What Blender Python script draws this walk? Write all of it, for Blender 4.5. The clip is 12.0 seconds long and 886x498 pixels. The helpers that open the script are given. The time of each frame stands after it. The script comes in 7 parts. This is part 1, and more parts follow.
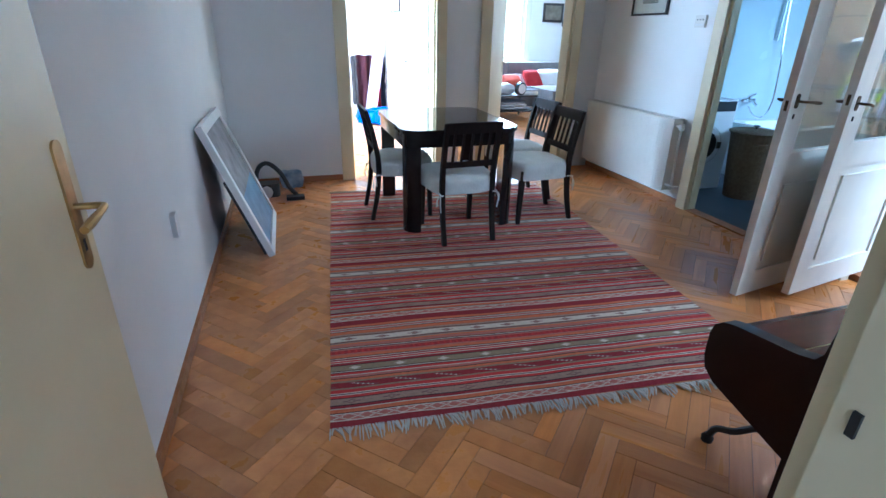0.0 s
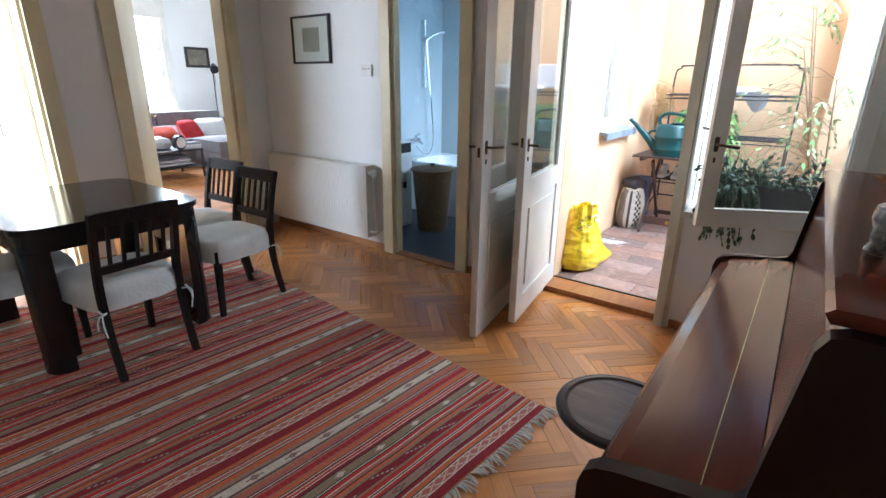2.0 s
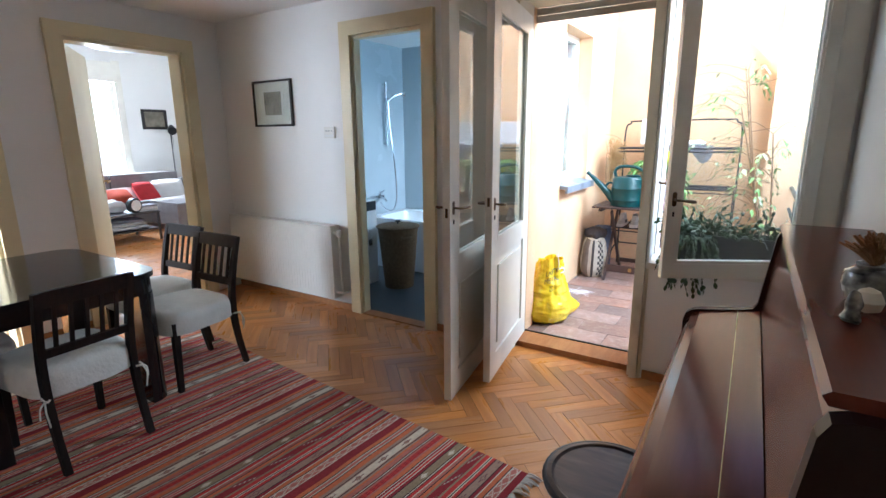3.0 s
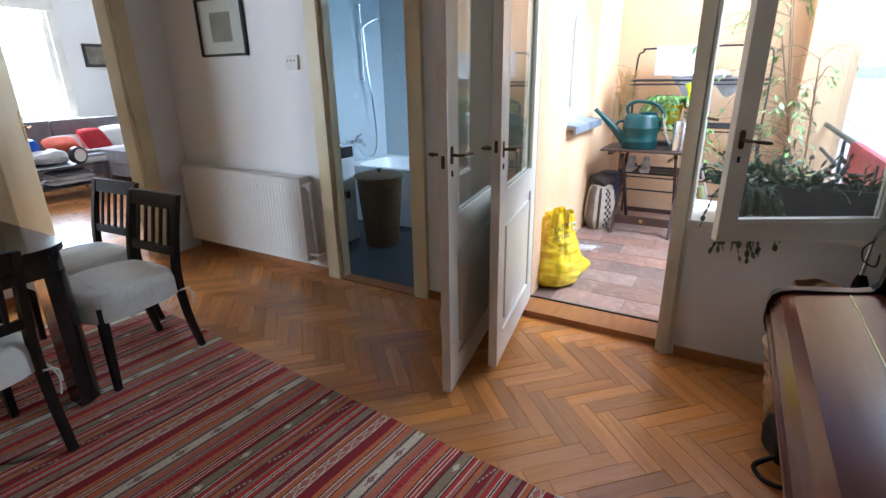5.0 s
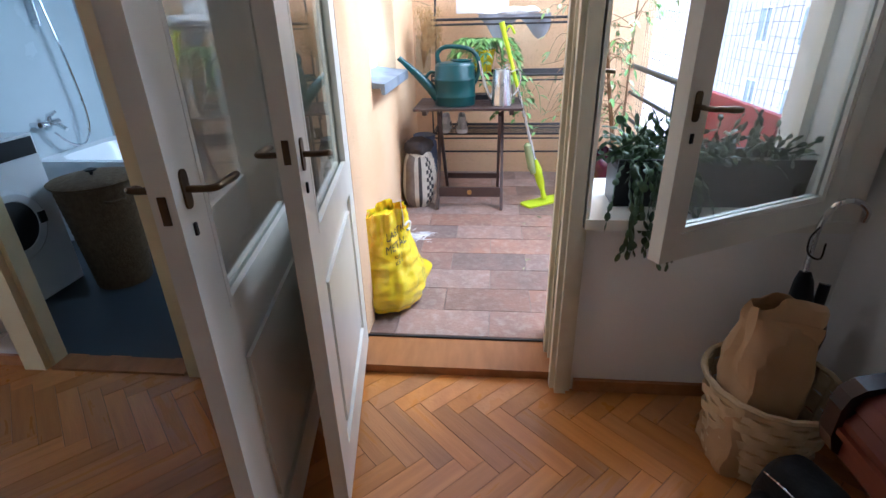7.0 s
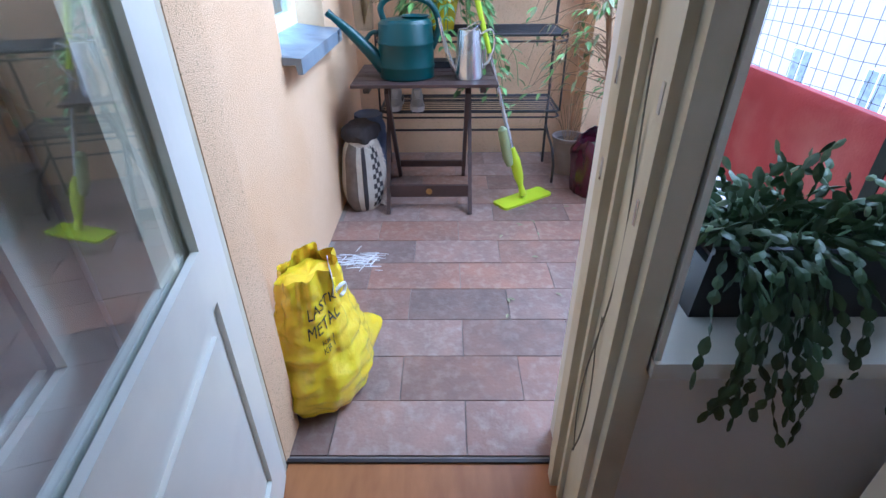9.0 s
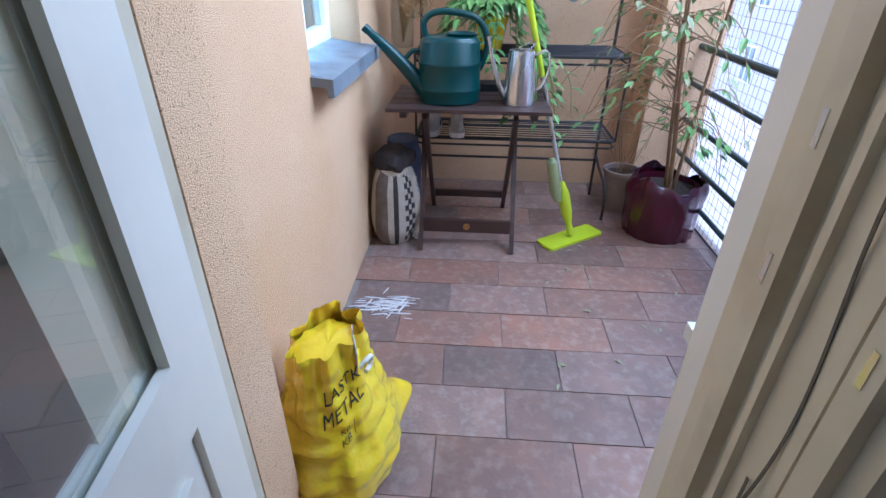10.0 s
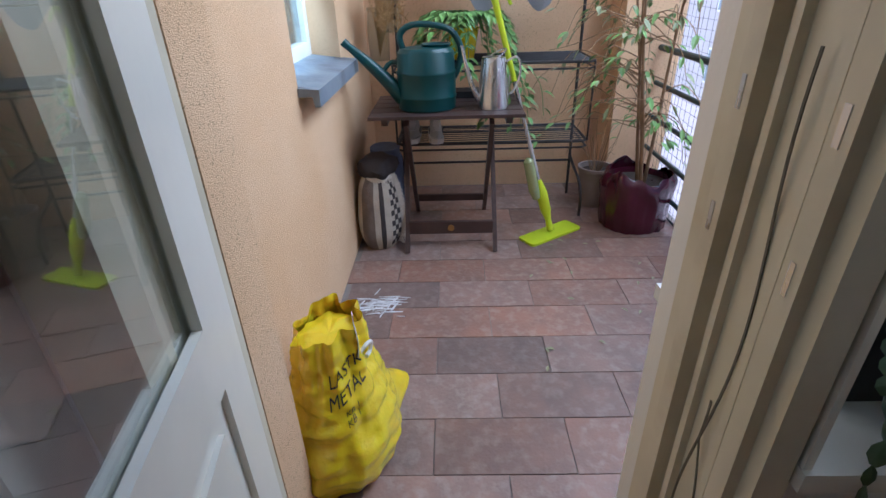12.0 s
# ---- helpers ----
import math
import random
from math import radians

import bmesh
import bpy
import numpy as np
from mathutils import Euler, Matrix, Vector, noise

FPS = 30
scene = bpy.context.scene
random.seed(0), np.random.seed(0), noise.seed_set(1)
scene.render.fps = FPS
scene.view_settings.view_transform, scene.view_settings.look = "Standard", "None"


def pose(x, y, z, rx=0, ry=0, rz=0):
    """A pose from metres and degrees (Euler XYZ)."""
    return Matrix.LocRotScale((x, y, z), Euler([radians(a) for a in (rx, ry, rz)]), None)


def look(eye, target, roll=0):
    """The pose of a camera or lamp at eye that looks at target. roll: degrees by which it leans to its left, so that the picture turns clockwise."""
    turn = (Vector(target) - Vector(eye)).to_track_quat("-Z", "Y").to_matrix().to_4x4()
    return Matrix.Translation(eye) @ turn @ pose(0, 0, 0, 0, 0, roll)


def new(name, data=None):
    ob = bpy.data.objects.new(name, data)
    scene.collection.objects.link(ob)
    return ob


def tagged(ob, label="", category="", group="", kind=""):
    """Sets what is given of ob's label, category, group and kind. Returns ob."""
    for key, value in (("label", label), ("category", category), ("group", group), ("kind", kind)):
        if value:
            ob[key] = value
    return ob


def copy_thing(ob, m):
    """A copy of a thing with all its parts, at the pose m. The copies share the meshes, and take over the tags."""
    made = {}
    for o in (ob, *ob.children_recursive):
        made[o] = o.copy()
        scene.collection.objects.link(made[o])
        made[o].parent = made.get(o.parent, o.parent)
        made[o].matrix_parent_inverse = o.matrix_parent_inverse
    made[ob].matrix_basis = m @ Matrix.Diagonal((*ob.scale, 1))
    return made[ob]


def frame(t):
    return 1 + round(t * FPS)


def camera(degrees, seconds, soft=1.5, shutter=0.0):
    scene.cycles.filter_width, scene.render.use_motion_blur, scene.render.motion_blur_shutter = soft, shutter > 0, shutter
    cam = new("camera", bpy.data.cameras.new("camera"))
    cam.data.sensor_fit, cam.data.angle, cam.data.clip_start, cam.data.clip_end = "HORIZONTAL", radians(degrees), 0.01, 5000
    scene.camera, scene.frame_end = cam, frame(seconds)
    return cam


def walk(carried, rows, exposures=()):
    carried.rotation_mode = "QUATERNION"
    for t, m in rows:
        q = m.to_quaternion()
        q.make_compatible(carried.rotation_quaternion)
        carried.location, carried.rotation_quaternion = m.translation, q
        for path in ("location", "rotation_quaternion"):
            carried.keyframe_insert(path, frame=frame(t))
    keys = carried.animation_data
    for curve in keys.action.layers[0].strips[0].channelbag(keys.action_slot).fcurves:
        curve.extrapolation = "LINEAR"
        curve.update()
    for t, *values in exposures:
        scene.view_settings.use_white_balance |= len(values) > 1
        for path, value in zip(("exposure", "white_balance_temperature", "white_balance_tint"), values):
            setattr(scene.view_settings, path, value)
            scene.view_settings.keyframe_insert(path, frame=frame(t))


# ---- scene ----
cam = camera(83.5, 12.0)
PATH = [
    (0, (-0.157, 0.12, 1.366), (0.38, 1.874, 0.568), 1.1),
    (0.5, (-0.143, 0.291, 1.372), (0.671, 1.945, 0.595), 1.2),
    (1, (-0.054, 0.459, 1.38), (0.975, 2.002, 0.63), 1.3),
    (1.5, (0.012, 0.57, 1.379), (1.306, 1.919, 0.668), 1.1),
    (2, (0.026, 0.672, 1.407), (1.549, 1.801, 0.769), 0.7),
    (2.5, (0.04, 0.704, 1.438), (1.667, 1.748, 0.925), -0.1),
    (2.7, (0.043, 0.707, 1.456), (1.693, 1.743, 1.003), -0.4),
    (4.3, (0.226, 0.922, 1.434), (1.825, 2.031, 0.969), -0.7),
    (4.5, (0.318, 0.964, 1.421), (1.904, 2.062, 0.892), -0.9),
    (5, (0.505, 1.077, 1.389), (2.135, 2.03, 0.729), -1.0),
    (5.5, (0.707, 1.263, 1.388), (2.423, 1.98, 0.651), -1.6),
    (6, (0.902, 1.373, 1.365), (2.659, 1.931, 0.589), -2.0),
    (6.5, (1.201, 1.436, 1.356), (2.976, 1.868, 0.54), -1.7),
    (7, (1.471, 1.52, 1.348), (3.27, 1.711, 0.496), -1.5),
    (7.2, (1.576, 1.554, 1.367), (3.373, 1.652, 0.496), -1.6),
    (8.8, (2.278, 1.551, 1.362), (3.989, 1.574, 0.326), -0.5),
    (9, (2.365, 1.579, 1.367), (4.07, 1.598, 0.323), -0.5),
    (9.5, (2.515, 1.637, 1.372), (4.235, 1.635, 0.353), 0.2),
    (10, (2.688, 1.664, 1.335), (4.419, 1.771, 0.339), 0.6),
    (10.5, (2.822, 1.675, 1.323), (4.541, 1.906, 0.327), -0.0),
    (11, (2.87, 1.671, 1.334), (4.589, 1.954, 0.353), -1.0),
    (11.5, (2.803, 1.67, 1.324), (4.546, 1.883, 0.365), -1.5),
    (12, (2.566, 1.673, 1.32), (4.328, 1.716, 0.376), -1.7),
]
EXPOSURES = [(0.0, 2.45, 4250, -2), (0.5, 2.4, 4400, -1), (1.5, 2.3, 5050, 4), (2.5, 2.25, 5250, 5), (4.5, 2.0, 5250, 6), (5.5, 1.93, 5300, 7), (7.0, 1.72, 5150, 8), (9.0, 1.25, 4500, 7),
             (9.5, 1.08, 4550, 7), (10.5, 0.82, 4750, 7), (11.0, 0.73, 4850, 6), (12.0, 0.57, 5100, 7)]
walk(cam, [(t, look(eye, target, roll)) for t, eye, target, roll in PATH], EXPOSURES)

# ---- world, sun, sky fill lamps ----
world = bpy.data.worlds.new("sky")
scene.world = world
world.use_nodes = True
wn, wl = world.node_tree.nodes, world.node_tree.links
wn.clear()
w_out, w_bg, w_sky = wn.new("ShaderNodeOutputWorld"), wn.new("ShaderNodeBackground"), wn.new("ShaderNodeTexSky")
w_sky.sky_type, w_sky.sun_disc = "NISHITA", False
w_sky.sun_elevation, w_sky.sun_rotation = radians(48), radians(323)
w_bg.inputs["Strength"].default_value = 0.15
wl.new(w_sky.outputs[0], w_bg.inputs["Color"])
wl.new(w_bg.outputs[0], w_out.inputs["Surface"])

sun = new("sun", bpy.data.lights.new("sun", "SUN"))
sun.data.energy, sun.data.angle, sun.data.color = 4.0, radians(1), (1.0, 0.95, 0.88)
sun.matrix_world = look((-6, 8, 11), (0, 0, 0))


def sky_fill(x, y, z, target, sx, sy, watts, color=(0.9, 0.95, 1.0)):
    """An area lamp filling in sky light, in an opening or above the balcony."""
    lamp = new("sky_fill", bpy.data.lights.new("sky_fill", "AREA"))
    lamp.data.shape, lamp.data.size, lamp.data.size_y = "RECTANGLE", sx, sy
    lamp.data.energy, lamp.data.color = watts, color
    lamp.matrix_world = look((x, y, z), target)
    return lamp


sky_fill(3.9, 10.50, 1.78, (3.9, 5.0, 1.2), 1.4, 1.5, 58, (0.96, 0.97, 1.0))
# fill in the small room's unseen west opening, aimed through the doorway into the hall
sky_fill(-1.58, 6.15, 1.6, (3.0, 5.0, 1.2), 1.5, 1.6, 102, (0.96, 0.97, 1.0))
sky_fill(4.71, 2.30, 1.7, (4.71, 6.0, 1.2), 0.66, 1.2, 4.5, (0.55, 0.80, 1.0))
# weak fill in an unseen opening added to the entrance wall
sky_fill(-0.1, -1.28, 1.5, (-0.1, 4.0, 1.0), 0.9, 1.6, 0.9)
# added lamp above the balcony, out of view, to brighten it; no window here
sky_fill(4.6, -0.1, 3.05, (4.5, 1.9, 0.6), 2.6, 1.3, 80, (0.93, 0.96, 1.0))

# ---- materials ----


def surface(name, a, b=None, scale=5.0, rough=0.5, rvar=0.1, bump=0.0, bscale=120.0, metal=0.0, coat=0.0, stretch=(1, 1, 1),
            rnd=0.0, island=0.0, satvar=0.0, detail=6.0, dirt=None, dscale=1.2, dlo=0.5, dhi=0.75, spec=0.5, sheen=0.0, sub=0.0, alpha=1.0, trans=0.0, ior=1.45):
    m = bpy.data.materials.new(name)
    m.use_nodes = True
    n, l = m.node_tree.nodes, m.node_tree.links
    p = n["Principled BSDF"]
    b = b or tuple(c * 0.85 for c in a)
    co = n.new("ShaderNodeTexCoord")
    mp = n.new("ShaderNodeMapping")
    mp.inputs["Scale"].default_value = stretch
    l.new(co.outputs["Object"], mp.inputs["Vector"])
    vec = mp.outputs[0]
    if rnd or island:
        src = n.new("ShaderNodeObjectInfo").outputs["Random"] if rnd else n.new("ShaderNodeNewGeometry").outputs["Random Per Island"]
        mul = n.new("ShaderNodeMath")
        mul.operation, mul.inputs[1].default_value = "MULTIPLY", 37.0
        l.new(src, mul.inputs[0])
        add = n.new("ShaderNodeVectorMath")
        l.new(vec, add.inputs[0])
        l.new(mul.outputs[0], add.inputs[1])
        vec = add.outputs[0]
    big = n.new("ShaderNodeTexNoise")
    big.inputs["Scale"].default_value, big.inputs["Detail"].default_value = scale, detail
    l.new(vec, big.inputs["Vector"])
    ramp = n.new("ShaderNodeMapRange")
    ramp.inputs[1].default_value, ramp.inputs[2].default_value = 0.3, 0.7
    l.new(big.outputs["Fac"], ramp.inputs[0])
    mix = n.new("ShaderNodeMix")
    mix.data_type = "RGBA"
    mix.inputs[6].default_value, mix.inputs[7].default_value = (*a, 1), (*b, 1)
    l.new(ramp.outputs[0], mix.inputs[0])
    col = mix.outputs[2]
    if dirt:
        dn = n.new("ShaderNodeTexNoise")
        dn.inputs["Scale"].default_value, dn.inputs["Detail"].default_value = dscale, 8
        l.new(vec, dn.inputs["Vector"])
        dr = n.new("ShaderNodeMapRange")
        dr.inputs[1].default_value, dr.inputs[2].default_value, dr.inputs[4].default_value = dlo, dhi, 0.8
        l.new(dn.outputs["Fac"], dr.inputs[0])
        dm = n.new("ShaderNodeMix")
        dm.data_type = "RGBA"
        dm.inputs[7].default_value = (*dirt, 1)
        l.new(dr.outputs[0], dm.inputs[0])
        l.new(col, dm.inputs[6])
        col = dm.outputs[2]
    if rnd or island:
        hv = n.new("ShaderNodeHueSaturation")
        vr = n.new("ShaderNodeMapRange")
        k = rnd or island
        vr.inputs[3].default_value, vr.inputs[4].default_value = 1 - k, 1 + k
        l.new(src, vr.inputs[0])
        l.new(vr.outputs[0], hv.inputs["Value"])
        if satvar:
            m7, f7, s7 = n.new("ShaderNodeMath"), n.new("ShaderNodeMath"), n.new("ShaderNodeMapRange")
            m7.operation, m7.inputs[1].default_value, f7.operation = "MULTIPLY", 7.31, "FRACT"
            s7.inputs[3].default_value, s7.inputs[4].default_value = 1 - satvar, 1 + satvar
            l.new(src, m7.inputs[0])
            l.new(m7.outputs[0], f7.inputs[0])
            l.new(f7.outputs[0], s7.inputs[0])
            l.new(s7.outputs[0], hv.inputs["Saturation"])
        l.new(col, hv.inputs["Color"])
        col = hv.outputs[0]
    l.new(col, p.inputs["Base Color"])
    rr = n.new("ShaderNodeMapRange")
    rr.inputs[3].default_value, rr.inputs[4].default_value = max(0.02, rough - rvar), min(1, rough + rvar)
    l.new(big.outputs["Fac"], rr.inputs[0])
    l.new(rr.outputs[0], p.inputs["Roughness"])
    p.inputs["Metallic"].default_value = metal
    p.inputs["Coat Weight"].default_value = coat
    p.inputs["Coat Roughness"].default_value = 0.08
    p.inputs["Specular IOR Level"].default_value = spec
    p.inputs["Sheen Weight"].default_value = sheen
    p.inputs["Subsurface Weight"].default_value = sub
    p.inputs["Alpha"].default_value = alpha
    p.inputs["Transmission Weight"].default_value = trans
    p.inputs["IOR"].default_value = ior
    if bump:
        fn = n.new("ShaderNodeTexNoise")
        fn.inputs["Scale"].default_value, fn.inputs["Detail"].default_value = bscale, 4
        l.new(vec, fn.inputs["Vector"])
        bp = n.new("ShaderNodeBump")
        bp.inputs["Strength"].default_value, bp.inputs["Distance"].default_value = bump, 0.01
        l.new(fn.outputs["Fac"], bp.inputs["Height"])
        l.new(bp.outputs[0], p.inputs["Normal"])
    return m


def glass(name, tint=(0.95, 0.98, 0.98), rough=0.0):
    m = bpy.data.materials.new(name)
    m.use_nodes = True
    n, l = m.node_tree.nodes, m.node_tree.links
    n.clear()
    out, mixn, tr, gl, fr, mr = (n.new("ShaderNode" + k) for k in ("OutputMaterial", "MixShader", "BsdfTransparent", "BsdfGlossy", "LayerWeight", "MapRange"))
    tr.inputs[0].default_value = (*tint, 1)
    gl.inputs["Roughness"].default_value = rough
    fr.inputs["Blend"].default_value = 0.25
    mr.inputs[3].default_value, mr.inputs[4].default_value = 0.03, 0.65
    l.new(fr.outputs["Facing"], mr.inputs[0])
    l.new(mr.outputs[0], mixn.inputs[0])
    l.new(tr.outputs[0], mixn.inputs[1])
    l.new(gl.outputs[0], mixn.inputs[2])
    l.new(mixn.outputs[0], out.inputs[0])
    return m


def woven(name):
    """Colours of a flat-woven rug from its colour attribute, with thread relief."""
    m = surface(name, (0.5, 0.5, 0.5), rough=0.95, spec=0.1)
    n, l = m.node_tree.nodes, m.node_tree.links
    p = n["Principled BSDF"]
    at = n.new("ShaderNodeVertexColor")
    at.layer_name = "weave"
    co = n.new("ShaderNodeTexCoord")
    nz = n.new("ShaderNodeTexNoise")
    nz.inputs["Scale"].default_value, nz.inputs["Detail"].default_value = 90, 5
    l.new(co.outputs["Object"], nz.inputs["Vector"])
    hs = n.new("ShaderNodeHueSaturation")
    mr = n.new("ShaderNodeMapRange")
    mr.inputs[3].default_value, mr.inputs[4].default_value = 0.65, 1.3
    l.new(nz.outputs["Fac"], mr.inputs[0])
    l.new(mr.outputs[0], hs.inputs["Value"])
    l.new(at.outputs[0], hs.inputs["Color"])
    l.new(hs.outputs[0], p.inputs["Base Color"])
    wv = n.new("ShaderNodeTexWave")
    wv.bands_direction = "Y"
    wv.inputs["Scale"].default_value, wv.inputs["Distortion"].default_value = 55, 1.5
    l.new(co.outputs["Object"], wv.inputs["Vector"])
    bp = n.new("ShaderNodeBump")
    bp.inputs["Strength"].default_value, bp.inputs["Distance"].default_value = 0.5, 0.004
    l.new(wv.outputs["Fac"], bp.inputs["Height"])
    l.new(bp.outputs[0], p.inputs["Normal"])
    return m


M_WALL = surface("white_wall_paint", (0.83, 0.82, 0.79), (0.80, 0.79, 0.76), 2.0, 0.75, bump=0.08, bscale=70, dirt=(0.76, 0.745, 0.71), dscale=0.7)
M_CEIL = surface("ceiling_paint", (0.84, 0.83, 0.80), (0.81, 0.80, 0.77), 1.5, 0.85, bump=0.05)
M_CREAM = surface("cream_gloss_paint", (0.76, 0.67, 0.43), (0.71, 0.62, 0.39), 3.0, 0.38, bump=0.06, bscale=30, dirt=(0.64, 0.54, 0.33), dscale=2.5)
M_WHITE = surface("white_gloss_paint", (0.80, 0.77, 0.68), (0.75, 0.72, 0.63), 4.0, 0.32, bump=0.05, bscale=25, dirt=(0.62, 0.60, 0.54), dscale=3)
M_IVORY = surface("yellowed_white_paint", (0.70, 0.645, 0.50), (0.63, 0.575, 0.43), 4.0, 0.4, bump=0.06, bscale=25, dirt=(0.50, 0.44, 0.31), dscale=5)
M_OAK = surface("oak_parquet", (0.64, 0.282, 0.082), (0.48, 0.19, 0.052), 9.0, 0.30, 0.10, bump=0.12, bscale=60, stretch=(0.25, 3.0, 1), rnd=0.24, satvar=0.05, coat=0.15)
M_OAK_REST = surface("oak_parquet_rest", (0.64, 0.282, 0.082), (0.48, 0.19, 0.052), 9.0, 0.30, 0.10, bump=0.12, bscale=60, stretch=(1.2, 1.2, 1), island=0.24, satvar=0.05, coat=0.15)
M_GAP = surface("parquet_joint", (0.11, 0.055, 0.022), (0.07, 0.035, 0.015), rough=0.8)
M_TRIM = surface("oak_trim", (0.40, 0.17, 0.055), (0.30, 0.12, 0.038), 6.0, 0.4, stretch=(1, 4, 4), bump=0.08)
M_BLACK = surface("black_lacquer", (0.012, 0.010, 0.010), (0.020, 0.016, 0.015), 6.0, 0.16, 0.06, coat=0.2, spec=0.35)
M_CHAIR = surface("black_stained_wood", (0.013, 0.010, 0.009), (0.026, 0.018, 0.014), 14, 0.52, 0.1, stretch=(4, 4, 1), bump=0.05, spec=0.18)
M_COVER = surface("white_slipcover_cotton", (0.78, 0.77, 0.70), (0.70, 0.69, 0.62), 14, 0.95, bump=0.35, bscale=55, sheen=0.2, spec=0.15)
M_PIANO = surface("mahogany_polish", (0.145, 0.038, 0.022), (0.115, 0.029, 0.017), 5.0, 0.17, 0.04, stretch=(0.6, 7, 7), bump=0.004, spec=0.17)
# same mahogany with shade put into its colour, for sides, plinth and back
M_PIANO_SIDE = surface("shaded_mahogany", (0.022, 0.006, 0.005), (0.013, 0.004, 0.004), 5.0, 0.34, 0.08, stretch=(5, 1, 0.8), spec=0.22)
M_BRASS = surface("worn_brass", (0.52, 0.36, 0.13), (0.36, 0.24, 0.09), 20, 0.32, 0.1, metal=1.0)
M_DARKBRASS = surface("dark_bronze", (0.16, 0.11, 0.06), (0.09, 0.06, 0.035), 20, 0.4, 0.1, metal=1.0)
M_STEEL = surface("brushed_steel", (0.66, 0.66, 0.65), (0.60, 0.60, 0.60), 30, 0.27, 0.04, metal=1.0, stretch=(1, 1, 0.1))
M_CHROME = surface("chrome", (0.75, 0.76, 0.78), (0.7, 0.7, 0.72), 8, 0.08, 0.03, metal=1.0)
M_RAD = surface("radiator_enamel", (0.72, 0.70, 0.64), (0.68, 0.66, 0.60), 4, 0.35)
M_RUG = woven("kilim_weave")
M_FRINGE = surface("cotton_fringe", (0.72, 0.67, 0.58), (0.60, 0.55, 0.46), 30, 0.95, bump=0.3, spec=0.1)
M_PLASTER = surface("ochre_roughcast", (0.79, 0.555, 0.345), (0.74, 0.49, 0.28), 3.0, 0.92, bump=0.55, bscale=380, dirt=(0.38, 0.23, 0.12), dscale=210, dlo=0.60, dhi=0.67, spec=0.15)
M_TERRA = surface("terracotta_tile", (0.285, 0.172, 0.134), (0.20, 0.137, 0.115), 7.0, 0.42, 0.14, bump=0.25, bscale=70, rnd=0.30, satvar=0.22, dirt=(0.35, 0.28, 0.235), dscale=26, dlo=0.48, dhi=0.80)
M_GROUT = surface("grey_grout", (0.30, 0.26, 0.23), (0.22, 0.19, 0.17), 20, 0.9)
M_GLASS = glass("window_glass")
M_BATHFLOOR = surface("dark_bath_tile", (0.045, 0.052, 0.062), (0.06, 0.068, 0.08), 4, 0.4)
M_BATHTILE = surface("pale_bath_tile", (0.50, 0.56, 0.59), (0.45, 0.51, 0.54), 2, 0.25)
M_ENAMEL = surface("white_enamel", (0.80, 0.81, 0.82), (0.76, 0.77, 0.78), 3, 0.15)
M_PLASTICW = surface("white_plastic", (0.74, 0.74, 0.72), (0.68, 0.68, 0.66), 5, 0.4)
M_BLACKP = surface("black_plastic", (0.018, 0.018, 0.02), (0.028, 0.028, 0.03), 8, 0.4)
M_WICKER = surface("dark_wicker", (0.17, 0.105, 0.05), (0.11, 0.065, 0.03), 40, 0.7, bump=0.6, bscale=90)
M_RATTAN = surface("pale_chip_wood", (0.62, 0.47, 0.28), (0.48, 0.34, 0.18), 12, 0.6, bump=0.2, bscale=60, island=0.2)
M_KRAFT = surface("kraft_paper", (0.52, 0.33, 0.17), (0.45, 0.28, 0.135), 6, 0.8, bump=0.5, bscale=18)
M_CLOTHBLACK = surface("black_nylon", (0.006, 0.006, 0.007), (0.011, 0.011, 0.012), 30, 0.65, bump=0.25, bscale=60, spec=0.25)
M_YELLOW = surface("yellow_bag_film", (0.86, 0.66, 0.008), (0.78, 0.56, 0.006), 6, 0.24, 0.08, bump=0.7, bscale=24, sub=0.15, coat=0.5)
M_GREENCAN = surface("green_plastic", (0.004, 0.052, 0.052), (0.003, 0.040, 0.040), 5, 0.36, 0.08, bump=0.03)
M_IRON = surface("black_iron", (0.018, 0.016, 0.018), (0.035, 0.028, 0.026), 25, 0.45, bump=0.08)
M_SLATE = surface("weathered_sill", (0.17, 0.20, 0.24), (0.26, 0.29, 0.32), 7, 0.55, bump=0.25, bscale=30, dirt=(0.11, 0.11, 0.12), dscale=6)
M_DARKWOOD = surface("dark_stained_table", (0.045, 0.028, 0.026), (0.075, 0.045, 0.038), 8, 0.42, stretch=(6, 1, 1), bump=0.12, bscale=50)
M_LIME = surface("lime_plastic", (0.56, 0.68, 0.01), (0.50, 0.60, 0.01), 5, 0.35)
M_RAIL = surface("dark_green_rail", (0.016, 0.030, 0.030), (0.03, 0.045, 0.045), 25, 0.42, bump=0.06)
M_NET = surface("net_cord", (0.03, 0.028, 0.028), rough=0.8)
M_MAROON = surface("burgundy_wrap", (0.070, 0.006, 0.022), (0.045, 0.004, 0.014), 5, 0.22, 0.08, bump=0.4, bscale=16, coat=0.4)
M_CLAY = surface("grey_pot", (0.33, 0.27, 0.24), (0.24, 0.18, 0.15), 7, 0.6, bump=0.1)
M_SOIL = surface("potting_soil", (0.035, 0.022, 0.015), (0.06, 0.04, 0.03), 30, 0.95, bump=0.8, bscale=45)
M_LEAF = surface("ficus_leaf", (0.13, 0.26, 0.06), (0.20, 0.34, 0.10), 6, 0.42, island=0.3)
M_LEAFDRY = surface("pale_leaf", (0.36, 0.36, 0.22), (0.25, 0.30, 0.14), 6, 0.5, island=0.25)
M_CACTUS = surface("cactus_green", (0.035, 0.065, 0.022), (0.055, 0.09, 0.035), 12, 0.5, island=0.3)
